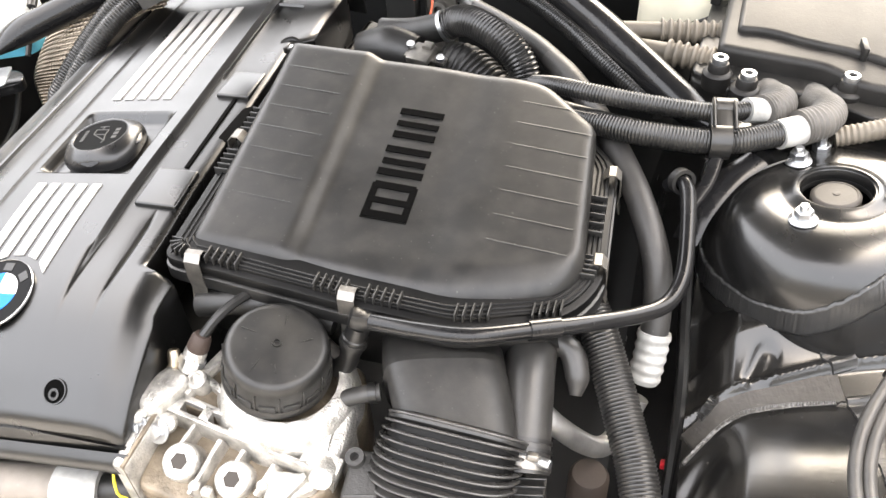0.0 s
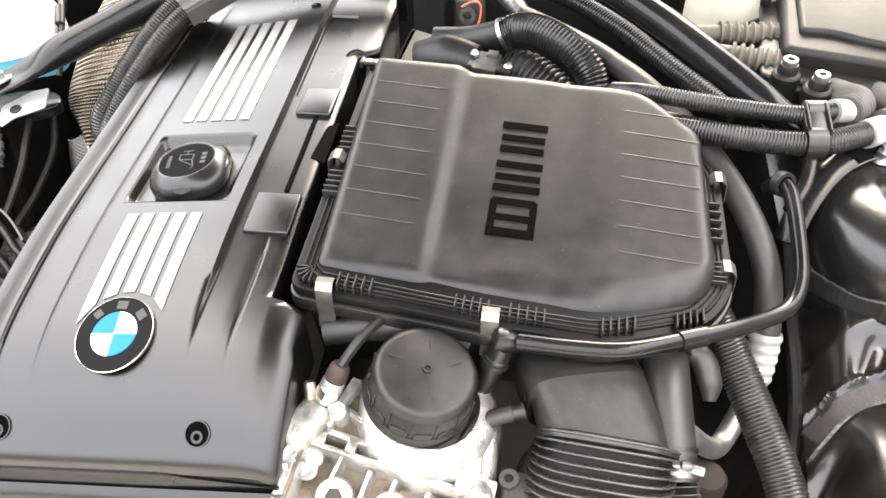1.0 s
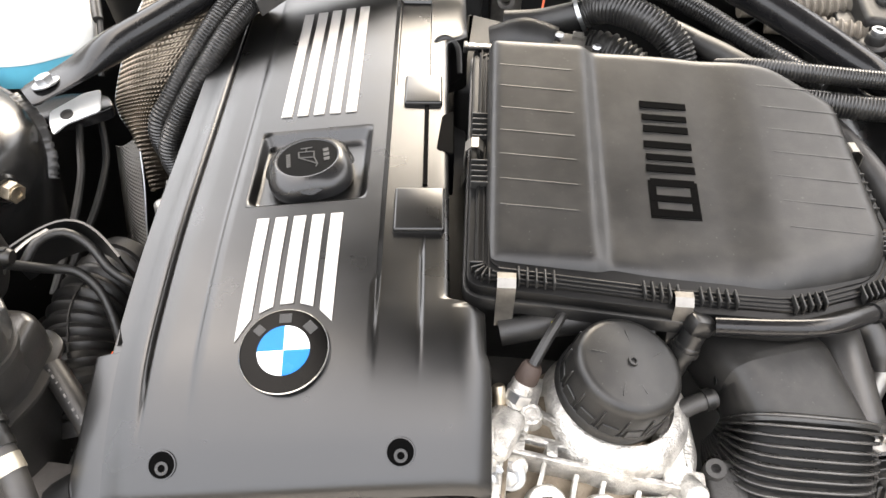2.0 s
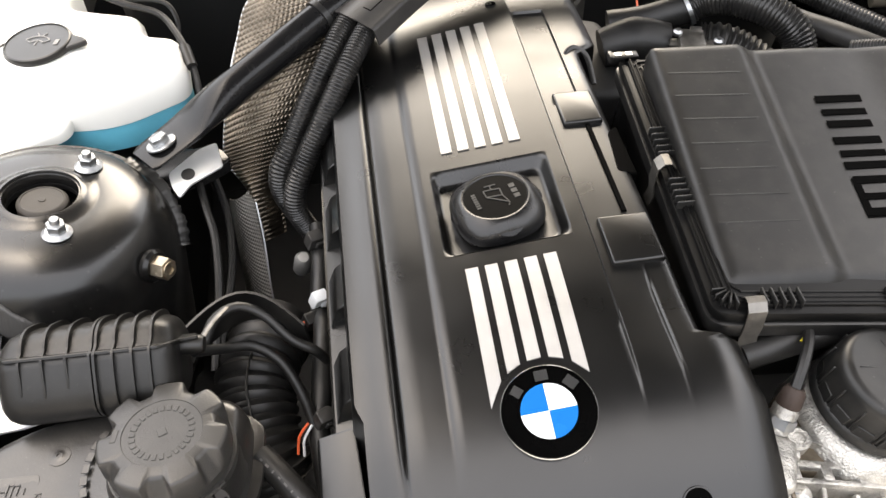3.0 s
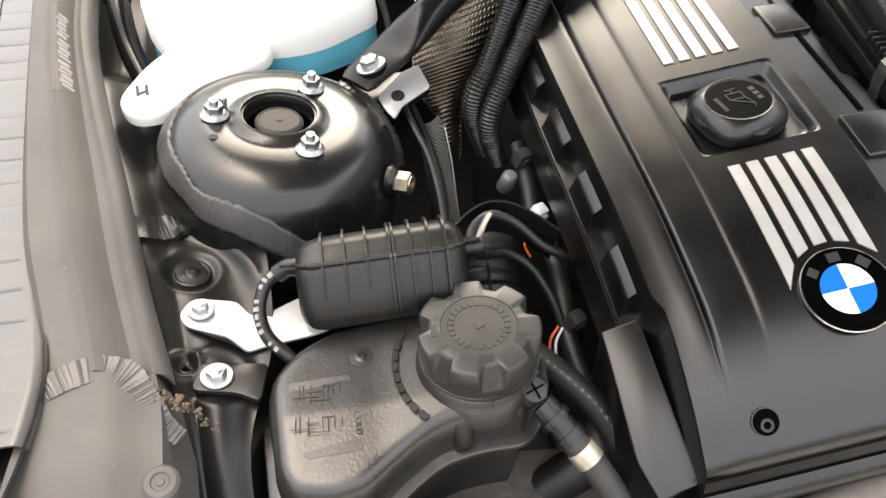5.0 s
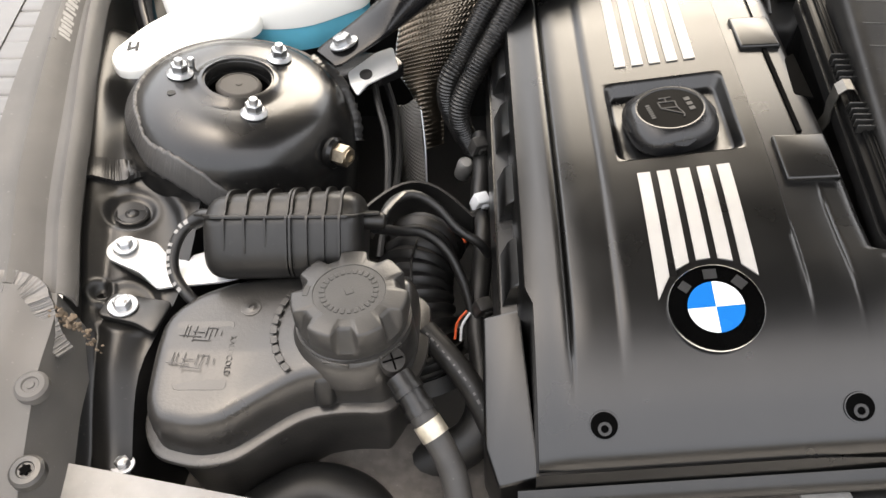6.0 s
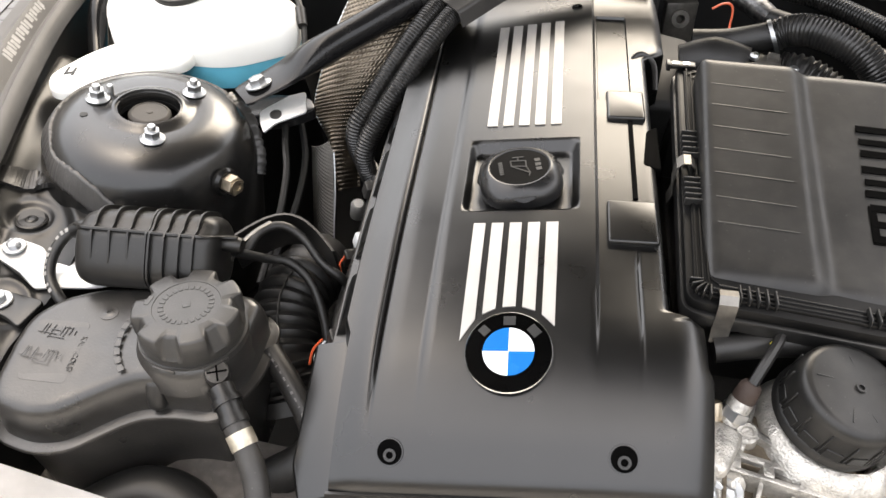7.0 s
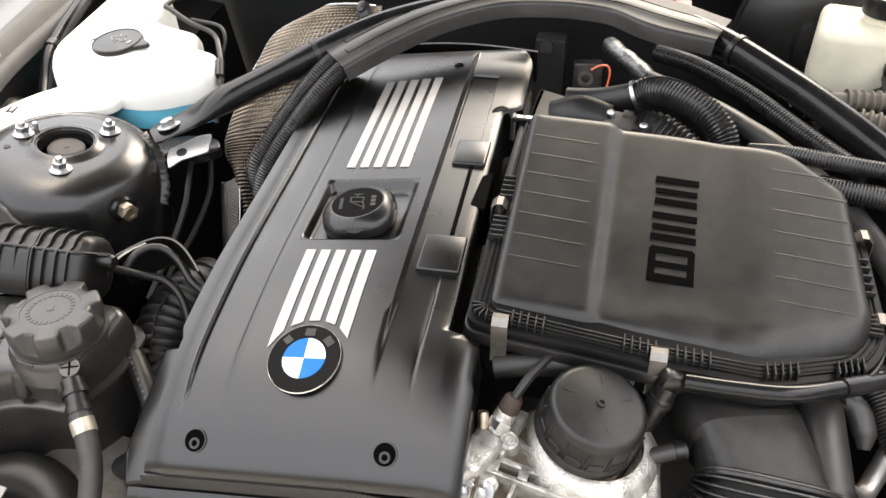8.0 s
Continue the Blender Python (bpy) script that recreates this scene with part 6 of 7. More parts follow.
# ---------------------------------------------------------------- far tower surroundings
for pts, r in (([(0.372, 0.720, 0.905), (0.400, 0.690, 0.924), (0.440, 0.672, 0.931), (0.490, 0.668, 0.929), (0.540, 0.672, 0.925), (0.575, 0.690, 0.920)], 0.0088),
               ([(0.395, 0.700, 0.890), (0.435, 0.662, 0.908), (0.480, 0.645, 0.913), (0.530, 0.644, 0.912), (0.565, 0.652, 0.911), (0.602, 0.672, 0.910)], 0.0118)):
    solo("loom_conduit", sweep(pts, r, 16, rib=0.0009, pitch=0.0030), CONDUIT, "black corrugated wiring conduit crossing to the control box", "conduit", "crossing looms")
for pts, r in (([(0.572, 0.688, 0.921), (0.588, 0.697, 0.917)], 0.0115), ([(0.602, 0.671, 0.910), (0.622, 0.684, 0.910)], 0.0135)):
    solo("white_sleeve", sweep(pts, r, 18, 0.004), FOIL, "dusty white cable sleeve", "sleeve", "cable sleeves")
for pts, r in (([(0.586, 0.695, 0.916), (0.599, 0.709, 0.913), (0.605, 0.730, 0.907), (0.602, 0.755, 0.895), (0.597, 0.79, 0.880)], 0.0165), ([(0.620, 0.684, 0.911), (0.638, 0.698, 0.911), (0.648, 0.722, 0.906), (0.646, 0.748, 0.896), (0.641, 0.79, 0.880)], 0.0168)):
    solo("grey_conduit", sweep(pts, r, 18, rib=0.0014, pitch=0.0042), PALEHOSE, "dusty grey ribbed conduit entering the control box", "conduit", "box conduits")
grip = thing("loom_clamp", "black plastic clamp gripping two looms", "clamp")
for c, r in (((0.553, 0.676, 0.924), 0.0105), ((0.551, 0.648, 0.9115), 0.0135)):
    part("band", ring([(r, -0.009), (r + 0.0025, -0.009), (r + 0.0025, 0.009), (r, 0.009)], 24, at=axis(c, (1, 0.12, 0))), BLACK, grip)
part("web", box(0.024, 0.030, 0.010, 0.003, 3, at=pose(0.552, 0.662, 0.921, 18, 0, 6)), BLACK, grip)
part("web_rib", join(box(0.003, 0.032, 0.004, 0.001, at=pose(0.543, 0.662, 0.930, 18, 0, 6)), box(0.003, 0.032, 0.004, 0.001, at=pose(0.561, 0.662, 0.930, 18, 0, 6))), BLACK, grip)
part("stalk", sweep([(0.551, 0.637, 0.902), (0.546, 0.615, 0.890), (0.532, 0.590, 0.876)], 0.006, 8, flat=0.5), GLOSS, grip)
solo("black_bracket", sweep([(0.588, 0.655, 0.893), (0.565, 0.630, 0.886), (0.545, 0.600, 0.870), (0.535, 0.578, 0.850)], 0.012, 8, flat=0.25), GLOSS, "gloss black stay beside the tower", "bracket")
flange_back = thing("tower_flange", "black sheet flange with a pale sealed edge behind the tower", "flange", group="far side seams")
edge_line = [(0.545, 0.588, 0.862), (0.560, 0.612, 0.874), (0.580, 0.636, 0.884), (0.606, 0.656, 0.890), (0.632, 0.668, 0.893)]
inner_line = [(0.534, 0.598, 0.858), (0.546, 0.628, 0.872), (0.566, 0.654, 0.884), (0.594, 0.676, 0.890), (0.622, 0.688, 0.893)]
ea, eb = curve(edge_line, 0.006), curve(inner_line, 0.006)
part("sheet", sheet(lambda u, v: ea[min(u, len(ea) - 1)].lerp(eb[min(round(u * (len(eb) - 1) / (len(ea) - 1)), len(eb) - 1)], v), list(range(len(ea))), [0, 0.5, 1], 0.002), BODY, flange_back)
part("sealed_edge", sweep([p + Vector((0.0005, -0.0005, 0.0012)) for p in ea], 0.0009, 6, 0.004), SEALGREY, flange_back, "thin pale line of sealer")
for p in ((0.5545, 0.620, 0.8735), (0.584, 0.655, 0.8875)):
    part("punched_hole", ring([(0.0042, -0.001), (0.0046, 0.0006), (0.0034, 0.0010), (0.0030, -0.001)], 18, at=axis(p, (-0.2, -0.2, 1))), SEALGREY, flange_back)
solo("tan_conduit", sweep([(0.655, 0.700, 0.895), (0.69, 0.705, 0.905), (0.73, 0.73, 0.905), (0.78, 0.76, 0.90)], 0.0095, 14, rib=0.001, pitch=0.005), TAN, "dusty tan cable sleeve behind the tower", "conduit")
solo("orange_wire", sweep([(0.678, 0.705, 0.906), (0.688, 0.698, 0.907), (0.697, 0.700, 0.904)], 0.0011, 6, 0.003), ORANGE, "thin orange wire by the tower", "wire")
for k, off in enumerate((0.0, 0.009)):
    solo("sheathed_cable", sweep([(0.78, 0.55, 0.87), (0.725 - off, 0.49, 0.872), (0.685 - off, 0.43, 0.862), (0.668 - off, 0.38, 0.850), (0.672 - off, 0.33, 0.838), (0.690 - off, 0.27, 0.82)], 0.0048, 10), GREYHOSE,
         "grey sheathed cable along the inner wing", "cable", "inner wing cables")
panel_z = lambda x, y: apron_r((x - 0.555) / (edge_r(y) - 0.555), y)[2]
mid_y = lambda x: (arch_y(x) + bead_y(x)) / 2
solo("arch_seam", laid([(x, mid_y(x) - 0.001) for x in span(0.558, 0.672, 9)], panel_z, [0.010, 0.009, 0.009, 0.010, 0.0125, 0.013], 11, lift=0.0012, brush=0.00015), DIRTY, "dirty band of sealer along the wheel arch seam", "seam sealer", "far side seams")
solo("sealer_bead", laid([(x, bead_y(x) + 0.001) for x in span(0.557, 0.668, 9)], panel_z, [0.0014, 0.0018, 0.0022, 0.0016], 12, lift=0.0028, brush=0.0009), SEALGREY, "thin pale bead of sealer under the arch seam", "seam sealer", "far side seams")
solo("sealer_run", laid([(0.652, 0.527), (0.662, 0.512), (0.674, 0.496)], panel_z, [0.011, 0.012, 0.010], 13, lift=0.0022, brush=0.0004), SEAL, "brushed black seam sealer on the inner wing", "seam sealer", "far side seams")
solo("sealer_run", laid([(0.682, 0.478), (0.690, 0.45), (0.696, 0.41), (0.702, 0.36), (0.712, 0.30)], panel_z, [0.010, 0.011, 0.010, 0.011], 14, lift=0.002, brush=0.0003), SEAL, "brushed black seam sealer on the inner wing", "seam sealer", "far side seams")
solo("sealer_run", laid([(0.566, 0.447), (0.572, 0.456), (0.577, 0.466)], panel_z, [0.003, 0.005, 0.003], 15, lift=0.003, brush=0.0008), SEAL, "brushed black seam sealer on the inner wing", "seam sealer", "far side seams")
# clip on the grey cables
solo("cable_clip", box(0.016, 0.010, 0.008, 0.002, at=pose(0.688, 0.452, 0.860, 0, 0, 40)), BLACK, "small black clip joining the grey cables", "clip")

# ---------------------------------------------------------------- control box
ebox = thing("control_box", "dusty black plastic control unit box with screwed lid", "control box")
E0 = pose(0.655, 0.85, 0.90, 3, 0, -6)
part("tray", prism(rounded([(-0.125, -0.085), (0.14, -0.105), (0.15, 0.18), (-0.12, 0.18)], 0.012), -0.06, -0.004, 0.004), BOXP, ebox, at=E0)
LIDP = mat("dusty_box_plastic", (0.011, 0.0104, 0.0098), 0.5, spec=0.3, bump=0.25, grain=500, dust=0.03)
part("lid", prism(rounded([(-0.105, -0.055), (0.0, -0.062), (0.03, -0.085), (0.14, -0.095), (0.15, 0.18), (-0.11, 0.18)], 0.010), -0.006, 0.022, 0.007), LIDP, ebox, at=E0, label="dusty black lid")
part("lid_flange", prism(rounded([(-0.125, -0.080), (0.0, -0.088), (0.05, -0.11), (0.15, -0.118), (0.155, 0.185), (-0.125, 0.185)], 0.012), -0.008, 0.002, 0.003), BOXP, ebox, at=E0)
part("raised_deck", prism(rounded([(-0.090, -0.026), (-0.060, -0.022), (-0.020, -0.034), (0.030, -0.040), (0.070, -0.058), (0.138, -0.066), (0.146, 0.172), (-0.098, 0.172)], [0.008, 0.02, 0.03, 0.03, 0.02, 0.008, 0.008, 0.008], 5), 0.018, 0.029, 0.005), LIDP, ebox, at=E0)
part("lid_fin", box(0.006, 0.022, 0.016, 0.002, at=E0 @ pose(0.030, -0.035, 0.020, 0, 0, 10)), BOXP, ebox)
part("sticker", box(0.05, 0.09, 0.0006, 0, at=E0 @ pose(0.085, 0.03, 0.0292)), EWHITE, ebox, "white sticker")
for k in range(9):
    part("sticker_bar", box(0.030 - 0.006 * (k % 3), 0.0025, 0.0005, 0, at=E0 @ pose(0.078, -0.008 + 0.007 * k, 0.0298)), PRINT, ebox)
for x, y in ((0.548, 0.782), (0.575, 0.757), (0.670, 0.772)):
    part("lug", lathe([(0.0145, -0.022), (0.0150, -0.006), (0.0135, -0.004), (0.0105, -0.003), (0.0100, 0.004), (0.009, 0.006)], 24, at=pose(x, y, 0.908)), LIDP, ebox)
    socket_bolt(pose(x, y, 0.914), "zinc socket screw in the control box lid", "control box screws")
for pts, r in (([(0.425, 0.856, 0.899), (0.465, 0.860, 0.900), (0.500, 0.864, 0.900), (0.548, 0.869, 0.900)], 0.0110), ([(0.450, 0.833, 0.894), (0.480, 0.827, 0.896), (0.508, 0.820, 0.897), (0.550, 0.812, 0.897)], 0.0115)):
    g = thing("ribbed_sleeve", "dusty tan ribbed rubber sleeve into the control box", "sleeve", group="tan sleeves")
    part("plain_end", sweep(pts[:3], r * 0.85, 16, 0.006), TAN, g)
    part("bellows", sweep([Vector(pts[2]) * 0.6 + Vector(pts[1]) * 0.4, pts[2], pts[3]], r * 1.25, 18, rib=0.004, pitch=0.009), TAN, g)

# brake fluid reservoir behind the box
res = thing("fluid_reservoir", "yellowed cream plastic fluid reservoir with black lid", "reservoir", pose(0.515, 0.99, 0.86, 0, 0, -8))
part("bottle", prism(rounded([(-0.055, -0.05), (0.05, -0.05), (0.055, 0.05), (-0.05, 0.055)], 0.014), 0.0, 0.085, 0.012), AGED, res)
part("neck", lathe([(0.024, 0.08), (0.024, 0.10)], 28, at=pose(0.02, 0.01, 0)), AGED, res)
part("lid", lathe([(0.028, 0.095), (0.028, 0.115), (0.025, 0.118)], 32, at=pose(0.02, 0.01, 0)), BLACK, res)
part("plug", box(0.012, 0.014, 0.012, 0.002, at=pose(0.035, -0.056, 0.045)), BLACK, res)
solo("reservoir_cable", sweep([(0.56, 0.93, 0.91), (0.54, 0.915, 0.895), (0.505, 0.915, 0.878), (0.480, 0.92, 0.86), (0.465, 0.94, 0.83)], 0.0025, 8), RUBBER, "thin black cable from the reservoir plug", "cable")

# ---------------------------------------------------------------- behind the airbox
vent = thing("intake_hose", "black corrugated air hose bending behind the airbox", "hose")
part("hose", sweep([(0.246, 0.838, 0.893), (0.262, 0.836, 0.903), (0.284, 0.822, 0.911), (0.314, 0.802, 0.909), (0.338, 0.788, 0.897), (0.351, 0.778, 0.878), (0.356, 0.765, 0.845)], 0.0175, 28, rib=0.0015, pitch=0.0042), CONDUIT, vent)
part("clamp", ring([(0.0150, -0.0022), (0.0190, -0.0022), (0.0190, 0.0022), (0.0150, 0.0022)], 28, at=axis((0.247, 0.838, 0.894), (1, 0.0, 0.5))), STEEL, vent, "bright ear clamp")
part("pipe_end", sweep([(0.165, 0.850, 0.872), (0.205, 0.846, 0.878), (0.247, 0.838, 0.894)], 0.0165, 20), RUBBER, vent)
solo("valve_body", sweep([(0.150, 0.815, 0.865), (0.185, 0.815, 0.872), (0.22, 0.808, 0.870)], 0.026, 16, radii=[0.8, 1.0, 0.85]), RUBBER, "dark rubber intake fitting", "fitting")
solo("ribbed_fitting", sweep([(0.258, 0.812, 0.858), (0.282, 0.802, 0.860), (0.312, 0.785, 0.845), (0.325, 0.772, 0.82)], 0.029, 24, rib=0.003, pitch=0.0056), RUBBER, "dark ribbed rubber fitting", "fitting")
plug = thing("sensor_plug", "grey sensor plate with two small screws", "sensor", pose(0.235, 0.782, 0.884, 8, 0, -12))
part("plate", join(box(0.026, 0.030, 0.008, 0.0015), box(0.050, 0.012, 0.004, 0.001, at=pose(0.003, 0.002, -0.003)), box(0.012, 0.010, 0.006, 0.001, at=pose(0.004, 0.010, 0.006))), CLIPM, plug)
part("screw", lathe([(0.005, 0.01), (0.005, 0.014), (0.003, 0.016)], 16, at=pose(-0.015, 0.004, -0.001)), STEEL, plug)
part("screw", lathe([(0.005, 0.01), (0.005, 0.014), (0.003, 0.016)], 16, at=pose(0.026, -0.004, -0.004)), STEEL, plug)
solo("orange_wire", sweep([(0.188, 0.905, 0.889), (0.199, 0.908, 0.8945), (0.2085, 0.909, 0.894), (0.212, 0.905, 0.886), (0.210, 0.892, 0.872), (0.206, 0.85, 0.868)], 0.0014, 6, 0.003), ORANGE, "orange wire in a loop behind the airbox", "wire")
solo("foil_hose", sweep([(0.205, 1.02, 0.872), (0.222, 0.985, 0.874), (0.245, 0.952, 0.874), (0.262, 0.925, 0.872)], 0.013, 16, 0.002, radii=[0.9, 1.05, 0.95, 1.08, 0.95, 1.05, 0.9]), mat("foil_wrap", (0.16, 0.16, 0.16), 0.42, metal=1, bump=1, grain=200, var=0.5, stain=180), "silver foil-wrapped hose end", "hose")
solo("dark_hose", sweep([(0.258, 0.93, 0.872), (0.30, 0.895, 0.874), (0.35, 0.845, 0.878), (0.385, 0.80, 0.881)], 0.0118, 14), RUBBER, "black hose behind the airbox", "hose")
solo("loom_conduit", sweep([(0.27, 0.98, 0.885), (0.32, 0.94, 0.89), (0.38, 0.88, 0.888), (0.44, 0.81, 0.88), (0.50, 0.75, 0.87)], 0.0115, 14, rib=0.0012, pitch=0.004), CONDUIT, "black corrugated conduit under the strut brace", "conduit")
solo("red_terminal", box(0.022, 0.03, 0.02, 0.003, at=pose(0.295, 1.02, 0.92)), RED, "small red plastic terminal cover", "terminal")
solo("engine_lug", join(box(0.045, 0.03, 0.44, 0.004, at=pose(0.12, 1.06, 0.42)), lathe([(0.010, 0), (0.010, 0.012)], 18, at=axis((0.115, 1.045, 0.85), (0, -1, 0.3)))), mat("oily_grey_metal", (0.035, 0.035, 0.034), 0.5, metal=0.5, bump=0.4), "oily grey metal lug at the back of the engine", "lug")
solo("gasket_plate", join(box(0.045, 0.018, 0.40, 0.004, at=pose(0.175, 1.07, 0.42, 0, 0, 10)), ring([(0.012, -0.004), (0.012, 0.008), (0.006, 0.008), (0.006, -0.004)], 20, at=axis((0.175, 1.055, 0.80), (0, -1, 0.3)))), CLIPM, "dull aluminium flange at the back of the engine", "flange")
servo = thing("brake_servo", "round black brake servo on the bulkhead", "servo", axis((0.50, 1.15, 0.86), (0, -1, 0.1)))
part("shell", lathe([(0.11, 0), (0.122, 0.02), (0.122, 0.048), (0.09, 0.072), (0.055, 0.078), (0.0, 0.078)], 48), BLACK, servo)
part("crimp_rim", ring([(0.121, 0.026), (0.127, 0.028), (0.127, 0.036), (0.121, 0.038)], 48), BLACK, servo)
part("neck", ring([(0.050, 0.076), (0.046, 0.090), (0.030, 0.092), (0.028, 0.076)], 36), BLACK, servo)
solo("back_cover", prism(rounded([(0.11, 0.75), (0.16, 0.75), (0.19, 0.80), (0.17, 0.90), (0.12, 0.92)], 0.01), 0.76, 0.852, 0.01), DARK, "black plastic intake manifold end behind the cover", "manifold")

# ---------------------------------------------------------------- engine block and front of the engine
solo("engine_block", box(0.27, 0.66, 0.36, 0.02, at=pose(0.0, 0.62, 0.44, 0, 0, 2.2)), DARK, "dark engine block under the plastic cover", "engine")
fh = thing("radiator_hose", "dusty grey-brown radiator hose with white end clamp", "hose")
part("hose", sweep([(-0.10, 0.225, 0.752), (-0.03, 0.250, 0.757), (0.04, 0.264, 0.760), (0.085, 0.272, 0.760)], 0.0175, 18), mat("brown_dusty_hose", (0.16, 0.14, 0.12), 0.6, bump=0.3, dust=0.3), fh)
part("collar", sweep([(0.070, 0.269, 0.760), (0.088, 0.272, 0.760), (0.104, 0.276, 0.759)], 0.0205, 18, 0.003, radii=[1, 1.05, 0.95, 1.04, 0.9]), FOIL, fh, "crinkled white end collar")
part("stub", sweep([(0.100, 0.275, 0.759), (0.13, 0.284, 0.757), (0.17, 0.296, 0.752)], 0.0125, 14), RUBBER, fh)
solo("alternator_duct", sweep([(0.20, 0.24, 0.735), (0.24, 0.245, 0.75), (0.285, 0.25, 0.745), (0.32, 0.255, 0.72)], 0.024, 16, rib=0.003, pitch=0.008), RUBBER, "black ribbed air duct low in front of the engine", "duct")
solo("lower_hose", sweep([(0.155, 0.40, 0.862), (0.19, 0.405, 0.868), (0.23, 0.412, 0.866), (0.27, 0.41, 0.858)], 0.011, 12), RUBBER, "dark hose under the airbox front edge", "hose")

# ---------------------------------------------------------------- washer tank
wash = thing("washer_tank", "milky white washer tank half full of blue fluid", "washer tank")
W = rounded([(-0.512, 0.985), (-0.413, 0.945), (-0.400, 0.872), (-0.330, 0.862), (-0.323, 0.828), (-0.287, 0.824), (-0.276, 0.768), (-0.350, 0.728), (-0.425, 0.732), (-0.482, 0.735), (-0.508, 0.780)],
            [0.03, 0.015, 0.012, 0.012, 0.01, 0.012, 0.016, 0.03, 0.02, 0.02, 0.03], 5)
wash_top = lambda x, y: 0.922 + 0.06 * (y - 0.80) - 0.10 * max(0, x + 0.40) - 0.16 * max(0, 0.775 - y)
wash_roll = table([(0.0, -0.018), (0.001, -0.013), (0.003, -0.009), (0.007, -0.0045), (0.012, -0.0012), (0.018, 0.0), (0.04, 0.0)])
part("tank", domed(W, wash_top, lambda x, y: 0.872 - 0.006 * ease(0.78, 0.73, y), wash_roll, 0.005), WHITE, wash, "milky white tank shell", sharp=60)
part("fluid", prism(inset(W, 0.002), 0.838, 0.874, 0.001, 2, top=lambda x, y: 0.8745 - 0.006 * ease(0.78, 0.73, y)), BLUE, wash, "blue fluid behind the shell", sharp=60)
TAB = rounded([(-0.440, 0.765), (-0.385, 0.745), (-0.385, 0.712), (-0.442, 0.674), (-0.478, 0.636), (-0.505, 0.634), (-0.521, 0.660), (-0.500, 0.712), (-0.478, 0.740)], [0.01, 0.01, 0.012, 0.03, 0.018, 0.018, 0.02, 0.03, 0.01], 5)
part("lug", prism(TAB, 0, 0, 0.007, 4, top=lambda x, y: 0.886 - 0.02 * (x + 0.5), low=lambda x, y: 0.872 - 0.02 * (x + 0.5)), WHITE, wash, "milky white fixing lug")
# slots are dark bars on the lug, painted shade
for dx, a in ((-0.004, 0), (0.004, 0)):
    part("lug_slot", box(0.003, 0.016, 0.001, 0, at=pose(-0.498 + dx, 0.669, 0.8855, 0, 0, 10)), DARK, wash)
part("lug_slot", box(0.010, 0.0035, 0.001, 0, at=pose(-0.498, 0.665, 0.8857, 0, 0, 30)), DARK, wash)
wcap = part("filler_cap", lathe([(0.033, 0.0), (0.0335, 0.003), (0.032, 0.006), (0.0305, 0.0065), (0.030, 0.0055), (0.0, 0.0058)], 48), BLACK, wash, "black filler cap with pale windscreen symbol", at=pose(-0.417, 0.798, 0.9205, 4, -2, -12))
part("finger_tab", prism(rounded([(0.02, -0.016), (0.048, 0.004), (0.046, 0.010), (0.018, 0.020)], 0.006), 0.0, 0.005, 0.002), BLACK, wcap)
part("hinge_strap", sweep([(-0.030, 0.0, 0.003), (-0.037, -0.004, 0.003), (-0.039, -0.016, 0.001), (-0.038, -0.022, -0.004)], 0.0018, 8), BLACK, wcap)
arc = lambda r, a0, a1: [(r * math.cos(radians(a)), r * math.sin(radians(a)) - 0.006, 0.0060) for a in span(a0, a1, 9)]
for pts in (arc(0.015, 35, 145), arc(0.008, 35, 145), [(0.012, 0.0025, 0.006), (0.0065, -0.0015, 0.006)], [(-0.012, 0.0025, 0.006), (-0.0065, -0.0015, 0.006)], [(0, -0.006, 0.006), (0, 0.003, 0.006)], [(0.002, 0.010, 0.006), (0.005, 0.014, 0.006)], [(-0.002, 0.010, 0.006), (-0.005, 0.014, 0.006)]):
    part("symbol_line", sweep(pts, 0.0007, 6, 0.004), PRINT, wcap)
part("symbol_bar", box(0.004, 0.008, 0.0005, 0, at=pose(0.020, 0.0, 0.0058)), PRINT, wcap)
for pts, r in (([(-0.408, 0.955, 0.925), (-0.400, 0.900, 0.932), (-0.385, 0.885, 0.934), (-0.350, 0.870, 0.924), (-0.315, 0.862, 0.915), (-0.295, 0.835, 0.908), (-0.278, 0.800, 0.895), (-0.270, 0.770, 0.875), (-0.268, 0.745, 0.85)], 0.0035), ([(-0.352, 0.878, 0.925), (-0.310, 0.872, 0.922), (-0.296, 0.858, 0.912), (-0.294, 0.842, 0.898), (-0.300, 0.832, 0.880)], 0.0025)):
    solo("tank_cable", sweep(pts, r, 8), RUBBER, "thin taped cable clipped round the washer tank", "cable", "tank cables")
solo("tank_clip", sweep([(-0.284, 0.812, 0.902), (-0.276, 0.790, 0.892)], 0.006, 10), CAPP, "grey cable clip on the washer tank", "clip")

# ---------------------------------------------------------------- coolant tank
TANKPANEL = mat("printed_tank_plastic", (0.026, 0.0246, 0.0232), 0.34, spec=0.65, bump=0.2, grain=420, dust=0.06)
tank = thing("coolant_tank", "dusty black plastic coolant expansion tank", "coolant tank")
T = rounded([(-0.405, 0.303), (-0.392, 0.282), (-0.359, 0.275), (-0.332, 0.280), (-0.309, 0.297), (-0.284, 0.312), (-0.251, 0.317), (-0.218, 0.316), (-0.195, 0.360), (-0.196, 0.416), (-0.212, 0.431), (-0.300, 0.434), (-0.352, 0.427), (-0.386, 0.409),
             (-0.409, 0.380)], [0.012, 0.012, 0.012, 0.012, 0.012, 0.012, 0.012, 0.02, 0.02, 0.008, 0.012, 0.02, 0.02, 0.012, 0.02], 4)
tank_top = lambda x, y: 0.8370 + 0.006 * ease(-0.33, -0.26, x) - 0.14 * max(0, 0.345 - y)
